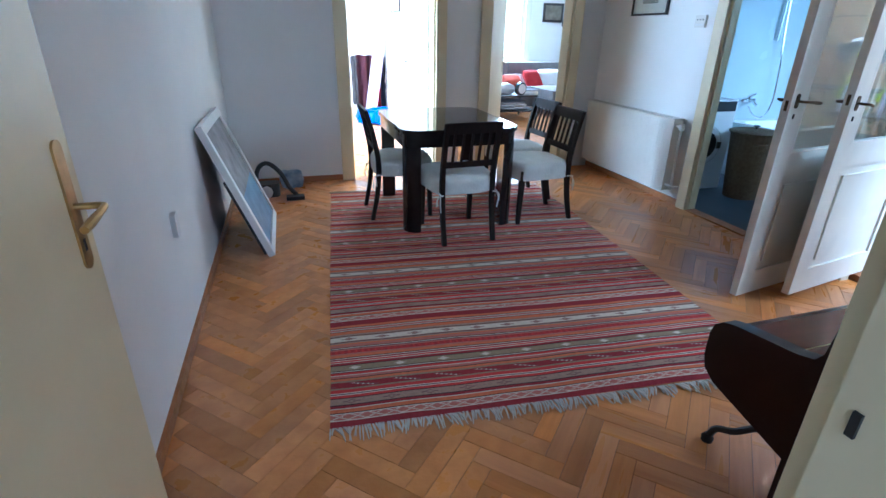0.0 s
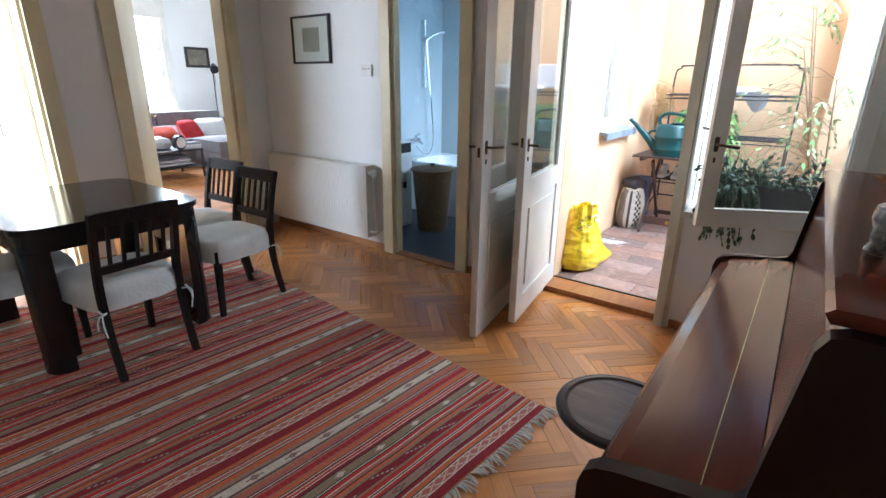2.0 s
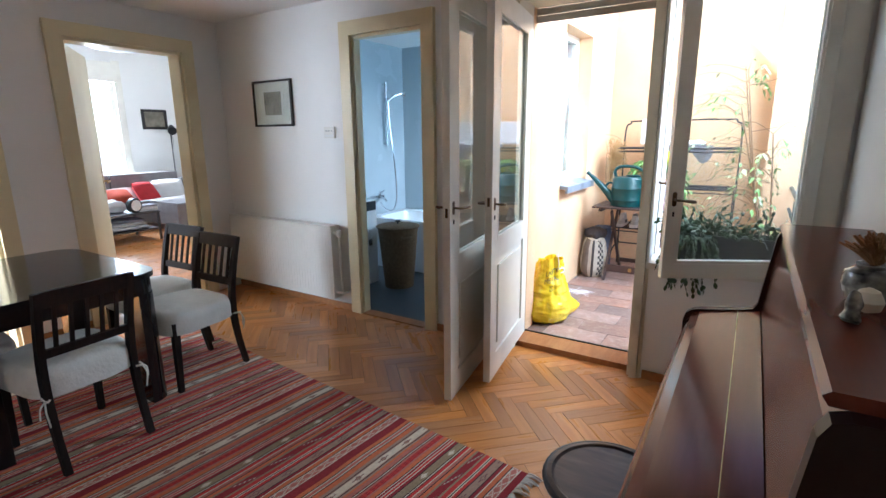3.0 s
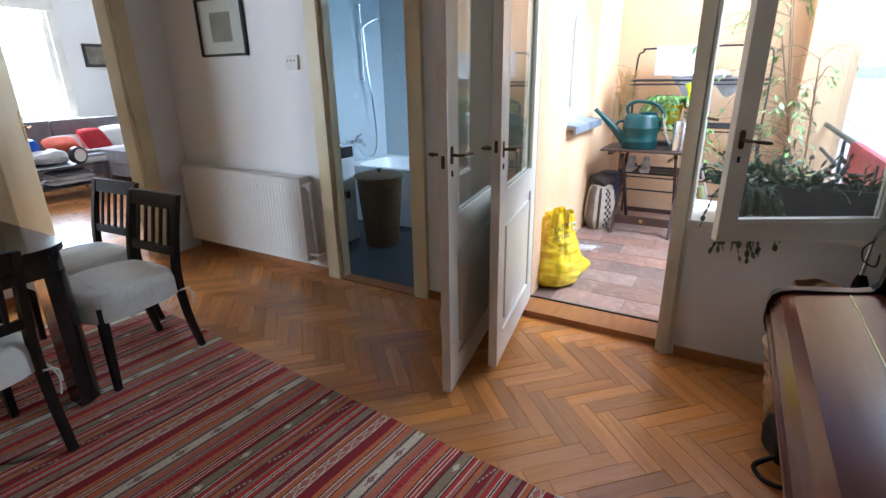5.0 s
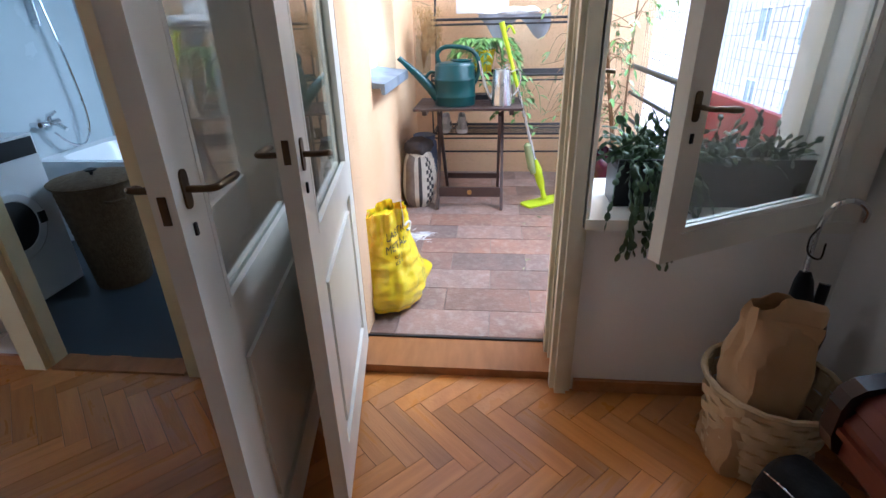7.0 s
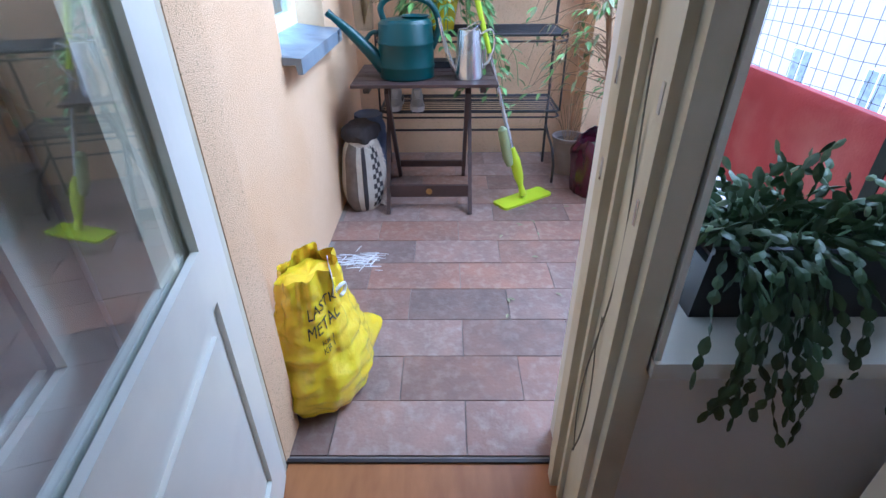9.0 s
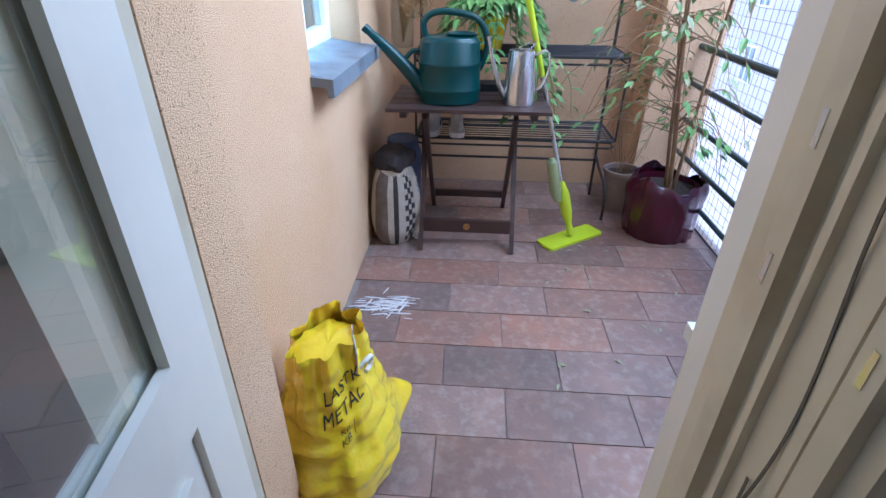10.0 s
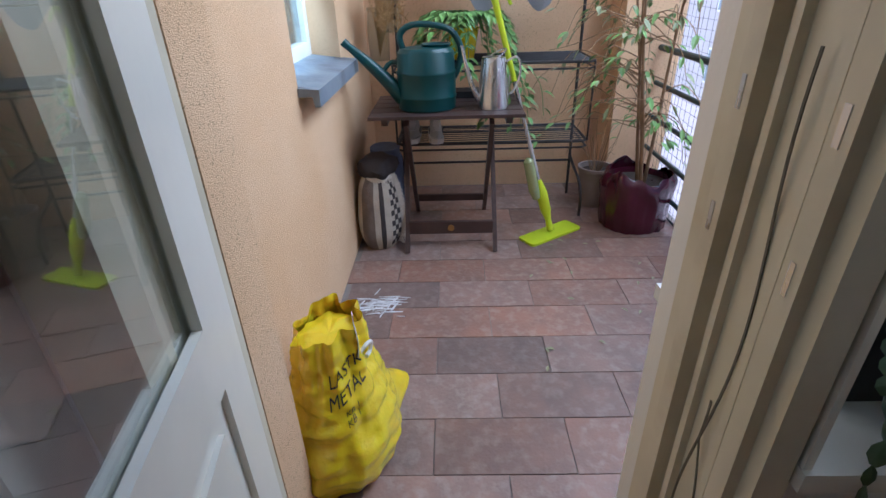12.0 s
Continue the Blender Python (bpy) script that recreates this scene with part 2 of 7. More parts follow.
M_TWIG = surface("tan_stem", (0.32, 0.20, 0.10), (0.22, 0.13, 0.07), 20, 0.75, bump=0.3)
M_DRYGRASS = surface("dry_straw", (0.42, 0.26, 0.10), (0.34, 0.19, 0.07), 20, 0.85)
M_SOFA = surface("grey_sofa_fabric", (0.19, 0.175, 0.175), (0.15, 0.14, 0.14), 10, 0.95, bump=0.3, bscale=120)
M_RED = surface("red_cushion", (0.38, 0.016, 0.022), (0.28, 0.012, 0.016), 8, 0.9, bump=0.2)
M_ORANGE = surface("rust_cushion", (0.42, 0.06, 0.025), (0.33, 0.045, 0.02), 8, 0.9, bump=0.2)
M_WCUSH = surface("pale_cushion", (0.55, 0.54, 0.53), (0.48, 0.47, 0.46), 8, 0.95, bump=0.2)
M_BLUEBAG = surface("blue_poly_bag", (0.008, 0.10, 0.58), (0.006, 0.07, 0.45), 8, 0.35, bump=0.4, bscale=14)
M_NAVY = surface("navy_cloth", (0.012, 0.016, 0.03), (0.02, 0.022, 0.04), 8, 0.9)
M_WINE = surface("wine_cloth", (0.045, 0.008, 0.014), (0.06, 0.012, 0.018), 8, 0.9)
M_REDCLOTH = surface("faded_red_cloth", (0.42, 0.075, 0.085), (0.35, 0.06, 0.07), 5, 0.9, bump=0.15, dirt=(0.5, 0.2, 0.19), dscale=3)
M_LAVENDER = surface("lavender_board_cover", (0.50, 0.40, 0.47), (0.42, 0.32, 0.4), 20, 0.9, stretch=(8, 8, 0.5))
M_BLUECLOTH = surface("blue_grey_blanket", (0.10, 0.13, 0.21), (0.14, 0.17, 0.25), 20, 0.95, bump=0.4)
M_CHECK = surface("cream_wool", (0.50, 0.45, 0.37), (0.42, 0.37, 0.30), 25, 0.95, bump=0.4)
M_DARKWOOL = surface("dark_wool", (0.04, 0.035, 0.035), (0.06, 0.05, 0.05), 25, 0.95, bump=0.4)
M_TAUPE = surface("taupe_wool", (0.18, 0.145, 0.12), (0.14, 0.11, 0.09), 25, 0.95, bump=0.4)
M_TOWEL = surface("white_towel", (0.72, 0.70, 0.69), (0.64, 0.62, 0.61), 15, 0.95, bump=0.4, bscale=80)
M_GREYCLOTH = surface("grey_laundry", (0.22, 0.22, 0.25), (0.3, 0.3, 0.33), 10, 0.95, bump=0.3)
M_FACADE = surface("opposite_facade", (0.44, 0.40, 0.42), (0.39, 0.355, 0.375), 0.5, 0.9, bump=0.1, bscale=8)
M_COURT = surface("pale_paving", (0.50, 0.44, 0.47), (0.42, 0.37, 0.40), 0.8, 0.9, bump=0.1, bscale=6)
M_INK = surface("black_print", (0.02, 0.018, 0.012), rough=0.5)
M_PAPER = surface("white_mount", (0.72, 0.71, 0.68), (0.68, 0.67, 0.64), 6, 0.7)
M_ETCH = surface("dark_print", (0.045, 0.045, 0.048), (0.26, 0.26, 0.25), 9, 0.6, detail=10)
M_OILPAINT = surface("brown_landscape", (0.10, 0.085, 0.055), (0.26, 0.23, 0.17), 7, 0.5, detail=8)
M_SEAART = surface("blue_canvas", (0.045, 0.11, 0.22), (0.16, 0.26, 0.38), 7, 0.5)
M_GREYART = surface("grey_canvas", (0.06, 0.052, 0.052), (0.26, 0.24, 0.24), 7, 0.5, detail=9)
M_FRAMEDK = surface("dark_frame_wood", (0.018, 0.014, 0.012), (0.03, 0.022, 0.018), 12, 0.35)
M_RUBBER = surface("rubber_black", (0.012, 0.012, 0.012), rough=0.7)
M_CHALK = surface("spilt_white_paint", (0.74, 0.74, 0.76), (0.68, 0.68, 0.7), 30, 0.7)
M_STRAP = surface("grey_webbing", (0.10, 0.09, 0.07), (0.15, 0.13, 0.10), 60, 0.9)
M_TINT = glass("spray_bottle_plastic", (0.85, 0.88, 0.86), 0.15)
M_SHUTTER = surface("shutter_slats", (0.36, 0.33, 0.28), (0.3, 0.27, 0.23), 6, 0.6)
M_CHINA = surface("dark_glazed_pot", (0.02, 0.02, 0.022), (0.35, 0.33, 0.27), 28, 0.25, detail=2)
M_HAIR = surface("dried_flower_tan", (0.34, 0.19, 0.08), (0.24, 0.12, 0.05), 18, 0.95, bump=0.6)
M_EGG = surface("cream_shell", (0.62, 0.55, 0.40), rough=0.4)

# ---- builders ----


def part(name, bm, m, parent=None, label="", bevel=0.0, smooth=35, seg=2):
    """One mesh object out of a bmesh, under a thing or a part."""
    if bevel:
        edges = [e for e in bm.edges if len(e.link_faces) == 2 and e.calc_face_angle(0) > 0.6]
        bmesh.ops.bevel(bm, geom=edges, offset=bevel, segments=seg, affect="EDGES", profile=0.6, clamp_overlap=True)
    bmesh.ops.recalc_face_normals(bm, faces=bm.faces)
    me = bpy.data.meshes.new(name)
    bm.to_mesh(me)
    bm.free()
    me.materials.append(m)
    if smooth:
        me.polygons.foreach_set("use_smooth", [True] * len(me.polygons))
        me.set_sharp_from_angle(angle=radians(smooth))
    ob = new(name, me)
    if parent:
        ob.parent = parent
    if label:
        ob["label"] = label
    return ob


def thing(name, label, category, x=0, y=0, z=0, rz=0, group="", kind=""):
    ob = new(name)
    ob.empty_display_size = 0.1
    ob.matrix_basis = pose(x, y, z, 0, 0, rz)
    return tagged(ob, label, category, group, kind)


def box(bm, x0, x1, y0, y1, z0, z1, m=None):
    v = [bm.verts.new((x, y, z)) for x in (x0, x1) for y in (y0, y1) for z in (z0, z1)]
    for f in ((0, 1, 3, 2), (4, 6, 7, 5), (0, 4, 5, 1), (2, 3, 7, 6), (0, 2, 6, 4), (1, 5, 7, 3)):
        bm.faces.new([v[i] for i in f])
    if m is not None:
        bmesh.ops.transform(bm, matrix=m, verts=v)
    return bm


def boxed(*a, m=None):
    return box(bmesh.new(), *a, m=m)


def tube(bm, pts, r, n=8, closed=False):
    """A round bar along points; r may be a list."""
    pts = [Vector(p) for p in pts]
    k = len(pts)
    rs = r if isinstance(r, (list, tuple)) else [r] * k
    rings, ref = [], None
    for i, p in enumerate(pts):
        if closed:
            d = pts[(i + 1) % k] - pts[i - 1]
        else:
            d = pts[min(i + 1, k - 1)] - pts[max(i - 1, 0)]
        d.normalize()
        if ref is None:
            ref = d.orthogonal().normalized()
        ref = (ref - d * ref.dot(d)).normalized()
        side = d.cross(ref)
        rings.append([bm.verts.new(p + (ref * math.cos(a) + side * math.sin(a)) * rs[i]) for a in (2 * math.pi * j / n for j in range(n))])
    for i in range(k if closed else k - 1):
        a, b = rings[i], rings[(i + 1) % k]
        for j in range(n):
            bm.faces.new((a[j], a[(j + 1) % n], b[(j + 1) % n], b[j]))
    if not closed:
        bm.faces.new(rings[0][::-1])
        bm.faces.new(rings[-1])
    return bm


def tubed(pts, r, n=8, closed=False):
    return tube(bmesh.new(), pts, r, n, closed)


def bend(pts, steps=6):
    """A smooth curve through points (Catmull-Rom)."""
    p = [Vector(q) for q in pts]
    p = [p[0] * 2 - p[1]] + p + [p[-1] * 2 - p[-2]]
    out = []
    for i in range(1, len(p) - 2):
        for s in range(steps):
            t = s / steps
            a, b, c, d = p[i - 1], p[i], p[i + 1], p[i + 2]
            out.append(0.5 * (2 * b + (c - a) * t + (2 * a - 5 * b + 4 * c - d) * t * t + (3 * b - a - 3 * c + d) * t ** 3))
    out.append(p[-2])
    return out


def lathe(profile, n=28, bm=None, sx=1.0, sy=1.0, c=(0, 0)):
    """Turns (radius, height) pairs round the z axis."""
    bm = bm or bmesh.new()
    rings = []
    for r, z in profile:
        rings.append([bm.verts.new((c[0] + r * sx * math.cos(2 * math.pi * j / n), c[1] + r * sy * math.sin(2 * math.pi * j / n), z)) for j in range(n)])
    for a, b in zip(rings, rings[1:]):
        for j in range(n):
            bm.faces.new((a[j], a[(j + 1) % n], b[(j + 1) % n], b[j]))
    bm.faces.new(rings[0][::-1])
    bm.faces.new(rings[-1])
    return bm


def prism(outline, lo, hi, axis="x", bm=None):
    """An outline (pairs) drawn out along an axis: x takes (y, z), y takes (x, z), z takes (x, y)."""
    bm = bm or bmesh.new()
    put = {"x": lambda q, t: (t, q[0], q[1]), "y": lambda q, t: (q[0], t, q[1]), "z": lambda q, t: (q[0], q[1], t)}[axis]
    a, b = [bm.verts.new(put(q, lo)) for q in outline], [bm.verts.new(put(q, hi)) for q in outline]
    k = len(outline)
    bm.faces.new(a[::-1])
    bm.faces.new(b)
    for i in range(k):
        bm.faces.new((a[i], a[(i + 1) % k], b[(i + 1) % k], b[i]))
    return bm


def rounded(x0, x1, y0, y1, r, n=6):
    out = []
    for cx, cy, a0 in ((x1 - r, y1 - r, 0), (x0 + r, y1 - r, 90), (x0 + r, y0 + r, 180), (x1 - r, y0 + r, 270)):
        out += [(cx + r * math.cos(radians(a0 + 90 * i / n)), cy + r * math.sin(radians(a0 + 90 * i / n))) for i in range(n + 1)]
    return out


def shell(fn, nu, nv, thick=0.0, wrap=False, bm=None):
    """A sheet fn(u, v) over the unit square, given a thickness."""
    bm = bm or bmesh.new()
    g = [[bm.verts.new(fn(i / nu, j / nv)) for j in range(nv + 1)] for i in range(nu if wrap else nu + 1)]
    k = len(g)
    faces = []
    for i in range(k if wrap else k - 1):
        for j in range(nv):
            faces.append(bm.faces.new((g[i][j], g[(i + 1) % k][j], g[(i + 1) % k][j + 1], g[i][j + 1])))
    if thick:
        bmesh.ops.recalc_face_normals(bm, faces=faces)
        bmesh.ops.solidify(bm, geom=faces, thickness=thick)
    return bm


def rough_up(bm, amount, size, seed=0.0):
    for v in bm.verts:
        v.co += noise.noise_vector(v.co / size + Vector((seed, seed * 1.7, -seed))) * amount
    return bm


def pillow(w, d, h, puff=0.5, n=10):
    """A soft cushion, centred, resting on z = 0."""
    bm = bmesh.new()

    def side(s):
        def fn(u, v):
            x, y = (u - 0.5) * 2, (v - 0.5) * 2
            e = max(0.0, (1 - x ** 4)) * max(0.0, (1 - y ** 4))
            k = 1 - 0.06 * (abs(x) * abs(y))
            return (x * w / 2 * k, y * d / 2 * k, h / 2 + s * h / 2 * e ** puff)
        return fn
    shell(side(1), n, n, bm=bm)
    shell(side(-1), n, n, bm=bm)
    bmesh.ops.remove_doubles(bm, verts=bm.verts, dist=0.0005)
    return bm


def wall(name, axis, lo, hi, s0, s1, z0, z1, holes, m, label):
    """A wall between lo and hi on its axis, from s0 to s1 along it, with openings (a, b, bottom, top) right through."""
    us = sorted({s0, s1, *(h[0] for h in holes), *(h[1] for h in holes)})
    zs = sorted({z0, z1, *(h[2] for h in holes), *(h[3] for h in holes)})
    us, zs = [u for u in us if s0 <= u <= s1], [z for z in zs if z0 <= z <= z1]

    def solid(i, j):
        if not (0 <= i < len(us) - 1 and 0 <= j < len(zs) - 1):
            return False
        u, z = (us[i] + us[i + 1]) / 2, (zs[j] + zs[j + 1]) / 2
        return not any(h[0] < u < h[1] and h[2] < z < h[3] for h in holes)
    bm, seen = bmesh.new(), {}

    def vert(t, u, z):
        if (t, u, z) not in seen:
            seen[t, u, z] = bm.verts.new((t, u, z) if axis == "x" else (u, t, z))
        return seen[t, u, z]
    for i in range(len(us) - 1):
        for j in range(len(zs) - 1):
            if not solid(i, j):
                continue
            a, b, c, d = us[i], us[i + 1], zs[j], zs[j + 1]
            for t in (lo, hi):
                bm.faces.new([vert(t, *q) for q in ((a, c), (b, c), (b, d), (a, d))])
            for di, dj, p, q in ((-1, 0, (a, c), (a, d)), (1, 0, (b, c), (b, d)), (0, -1, (a, c), (b, c)), (0, 1, (a, d), (b, d))):
                if not solid(i + di, j + dj):
                    bm.faces.new((vert(lo, *p), vert(lo, *q), vert(hi, *q), vert(hi, *p)))
    return tagged(part(name, bm, m, smooth=0), label, "wall", kind="structure")

# ---- the shell of the flat ----
H0, H1, S0, N0, TOP = -0.70, 3.05, 0.36, 5.05, 2.47
D1, D2, BATH, BALC, WIN, ENTRY = (0.39, 1.24), (1.79, 2.68), (2.77, 3.42), (1.25, 2.07), (0.47, 1.213), (-0.52, 0.32)

wall("wall_west", "x", -0.85, H0, -1.3, 5.2, 0, 2.6, [], M_WALL, "white painted plaster wall of the hall")
wall("wall_north", "y", N0, 5.20, H0, 3.17, 0, 2.6, [(*D1, 0, 2.17), (*D2, 0, 2.17)], M_WALL, "white painted plaster wall with two doorways")
wall("wall_east_bath", "x", H1, 3.11, 2.40, N0, 0, 2.6, [(*BATH, 0, 2.19)], M_WALL, "white painted wall with the bathroom doorway")
wall("wall_east_balcony", "x", H1, 3.43, 0.21, 2.40, 0, 2.6, [(*BALC, 0, 2.30), (*WIN, 0.70, 2.30)], M_WALL, "white painted wall with balcony door and window openings")
wall("wall_south", "y", 0.21, S0, H0, H1, 0, 2.6, [(*ENTRY, 0, 2.08)], M_WALL, "white painted wall behind the piano")
wall("wall_entry_east", "x", 1.2, 1.35, -1.3, 0.21, 0, 2.6, [], M_WALL, "plain white wall of the entrance space")
# opening in the south wall is unseen, added for the entrance fill lamp
wall("wall_entry_south", "y", -1.45, -1.3, -0.85, 1.35, 0, 2.6, [(-0.55, 0.35, 0.7, 2.3)], M_WALL, "plain white wall of the entrance space")
tagged(part("ceiling", boxed(-0.85, 3.43, -1.45, 5.2, TOP, 2.6), M_CEIL), "white painted ceiling of the hall", "ceiling", kind="structure")

# rooms beyond the north wall
# west opening is out of view, added where it lights the hall's picture wall
wall("wall_room_west", "x", -1.65, -1.5, 5.2, 10.2, 0, 3.25, [(5.35, 6.95, 0.8, 2.4)], M_WALL, "white wall with an unseen opening added to light the hall")
wall("wall_room_north", "y", 10.2, 10.35, -1.65, 1.6, 0, 3.25, [], M_WALL, "white end wall of the small room")
wall("wall_room_south", "y", 5.05, 5.2, -1.65, -0.85, 0, 3.25, [], M_WALL, "white wall closing the small room")
wall("wall_partition", "x", 1.45, 1.6, 5.2, 10.2, 0, 3.25, [], M_WALL, "white partition wall between the two rooms")
wall("wall_living_north", "y", 10.4, 10.62, 1.45, 6.2, 0, 3.25, [(3.2, 4.66, 0.86, 2.70)], M_WALL, "white living room wall with a window opening")
wall("wall_living_east", "x", 6.0, 6.2, 4.62, 10.4, 0, 3.25, [], M_WALL, "plain white living room wall")
wall("wall_living_south", "y", 4.62, 5.2, 3.17, 6.0, 0, 3.25, [], M_WALL, "plain white living room wall")
wall("wall_over_hall", "y", 5.06, 5.2, -1.5, 3.17, 2.6, 3.25, [], M_WALL, "white wall above the hall doorways")
tagged(part("ceiling_rooms", boxed(-1.65, 6.2, 5.2, 10.62, 3.25, 3.4), M_CEIL), "white painted ceiling of the far rooms", "ceiling", kind="structure")

# bathroom
wall("wall_bath_north", "y", 4.48, 4.62, 3.11, 5.25, 0, 2.6, [], M_BATHTILE, "pale tiled bathroom wall")
wall("wall_bath_east", "x", 5.10, 5.25, 2.40, 4.48, 0, 2.6, [], M_BATHTILE, "pale tiled bathroom wall")
tagged(part("ceiling_bath", boxed(3.11, 5.25, 2.4, 4.62, TOP, 2.6), M_CEIL), "white bathroom ceiling", "ceiling", kind="structure")
tagged(part("floor_bath", boxed(3.10, 5.25, 2.40, 4.62, -0.1, 0.0), M_BATHFLOOR), "dark blue-grey bathroom floor", "floor", kind="structure")

# balcony
wall("wall_balcony_side", "y", 2.20, 2.40, 3.43, 6.1, -0.1, 3.25, [(4.33, 5.10, 0.985, 2.36)], M_PLASTER, "ochre roughcast balcony wall with a window opening")
wall("wall_balcony_end", "x", 5.95, 6.10, 0.30, 2.20, -0.1, 3.25, [], M_PLASTER, "ochre roughcast wall at the end of the balcony")
tagged(part("column", boxed(5.66, 5.95, 0.34, 0.68, -0.1, 3.25), M_PLASTER, bevel=0.012), "ochre roughcast pier at the balcony corner", "column", kind="structure")
tagged(part("wall_outer", boxed(3.43, 3.438, 0.30, 1.17, -0.1, 0.69), M_PLASTER), "ochre roughcast parapet below the window", "wall", kind="structure")
tagged(part("wall_outer_top", boxed(3.43, 3.438, 0.30, 2.2, 2.32, 3.25), M_PLASTER), "ochre roughcast wall above the balcony door", "wall", kind="structure")
tagged(part("wall_reveal", boxed(3.302, 3.445, BALC[1] - 0.005, 2.196, 0.035, 2.3), M_PLASTER, bevel=0.01), "ochre roughcast reveal beside the balcony door", "wall", kind="structure")

# ---- doors, casings, windows ----


def casing(name, axis, face, a, b, top, w, proud, m, depth, label):
    """Door lining and flat architrave round an opening; face is the wall's face, proud its side of the wall (-1 or 1)."""
    d = thing(name, label, "door frame", kind="structure")
    lo, hi = sorted((face, face + proud * 0.035))

    def put(nm, u0, u1, z0, z1, t0, t1, bev=0.006):
        bm = boxed(t0, t1, u0, u1, z0, z1) if axis == "x" else boxed(u0, u1, t0, t1, z0, z1)
        return part(nm, bm, m, d, bevel=bev)
    put("architrave", a - w, a, 0, top, lo, hi)
    put("architrave", b, b + w, 0, top, lo, hi)
    put("architrave", a - w, b + w, top, top + w, lo, hi)
    t0, t1 = sorted((face + proud * 0.004, face - proud * (depth + 0.004)))
    put("lining", a, a + 0.022, 0, top, t0, t1, 0.003)
    put("lining", b - 0.022, b, 0, top, t0, t1, 0.003)
    put("lining", a + 0.022, b - 0.022, top - 0.022, top, t0, t1, 0.003)
    return d


casing("door_frame_1", "y", N0, *D1, 2.17, 0.10, -1, M_CREAM, 0.15, "cream painted door frame without its door in the opening")
casing("door_frame_2", "y", N0, *D2, 2.17, 0.10, -1, M_CREAM, 0.15, "cream painted door frame of the living room")
casing("door_frame_3", "x", H1, *BATH, 2.19, 0.10, -1, M_CREAM, 0.06, "cream painted bathroom door frame")
casing("door_frame_4", "y", S0, *ENTRY, 2.08, 0.09, 1, M_CREAM, 0.15, "cream painted entrance door frame with strike plates")
for z in (0.90, 1.04):
    part("strike_plate", boxed(0.294, 0.2975, 0.338, 0.346, z, z + 0.026), M_BLACKP, bpy.data.objects["door_frame_4"], "dark strike plate")


def lever(parent, m, x, y, z, side, way, rz=0.0, plate=(0.038, 0.24), low=0.0, reach=1.0):
    """A lever handle with a back plate on a leaf's face. side: -1 or 1 along local y; way: -1 or 1 along local x."""
    at = Matrix.Translation((x, y, z))
    bm = prism(rounded(-plate[0] / 2, plate[0] / 2, -plate[1] / 2 - low, plate[1] / 2 - low, plate[0] * 0.45), 0, 0.004 * side, "y")
    bmesh.ops.transform(bm, matrix=at, verts=bm.verts)
    pl = part("handle_plate", bm, m, parent)
    pts = bend([(0, 0, 0), (0, 0.045 * side, 0), (0.02 * way * reach, 0.055 * side, 0), (0.11 * way * reach, 0.052 * side, -0.008)], 4)
    bm = tubed(pts, [0.0065] * (len(pts) - 3) + [0.008, 0.0085, 0.007], 10)
    bmesh.ops.transform(bm, matrix=at, verts=bm.verts)
    part("handle", bm, m, pl)
    bm = boxed(-0.004, 0.004, 0.0, 0.005 * side, -0.085, -0.062)
    bmesh.ops.transform(bm, matrix=at, verts=bm.verts)
    part("keyhole", bm, M_RUBBER, pl)


def panel_door(name, label, x, y, rz, w, h, m, handle_m, moulded=True):
    """A plain flush-framed inner door: hinge at the origin, leaf along local +x, thickness along y."""
    d = thing(name, label, "door", x, y, 0.008, rz, kind="structure")
    part("leaf", boxed(0, w, -0.02, 0.02, 0, h), m, d, bevel=0.004)
    for s in (-1, 1):
        for z0, z1 in ((0.12, 0.92), (1.06, h - 0.12)) if moulded else ():
            bm = bmesh.new()
            y0, y1 = sorted((s * 0.0195, s * 0.026))
            for q in ((0.10, w - 0.10, z0, z0 + 0.02), (0.10, w - 0.10, z1 - 0.02, z1), (0.10, 0.12, z0 + 0.02, z1 - 0.02), (w - 0.12, w - 0.10, z0 + 0.02, z1 - 0.02)):
                box(bm, q[0], q[1], y0, y1, q[2], q[3])
            part("panel_moulding", bm, m, d)
        lever(d, handle_m, w - 0.055, s * 0.02, 1.06, s, -1)
    return d


panel_door("door_1", "white painted inner door standing open", 1.215, 5.20, 91, 0.82, 2.13, M_WHITE, M_DARKBRASS)
panel_door("door_2", "plain cream painted living room door standing half open", 1.835, 5.21, 57, 0.85, 2.15, M_CREAM, M_BRASS, False)
entry_door = panel_door("door_3", "cream painted entrance door with a brass lever, standing open", -0.575, 0.40, 89.5, 0.775, 2.05, M_CREAM, M_BRASS, False)


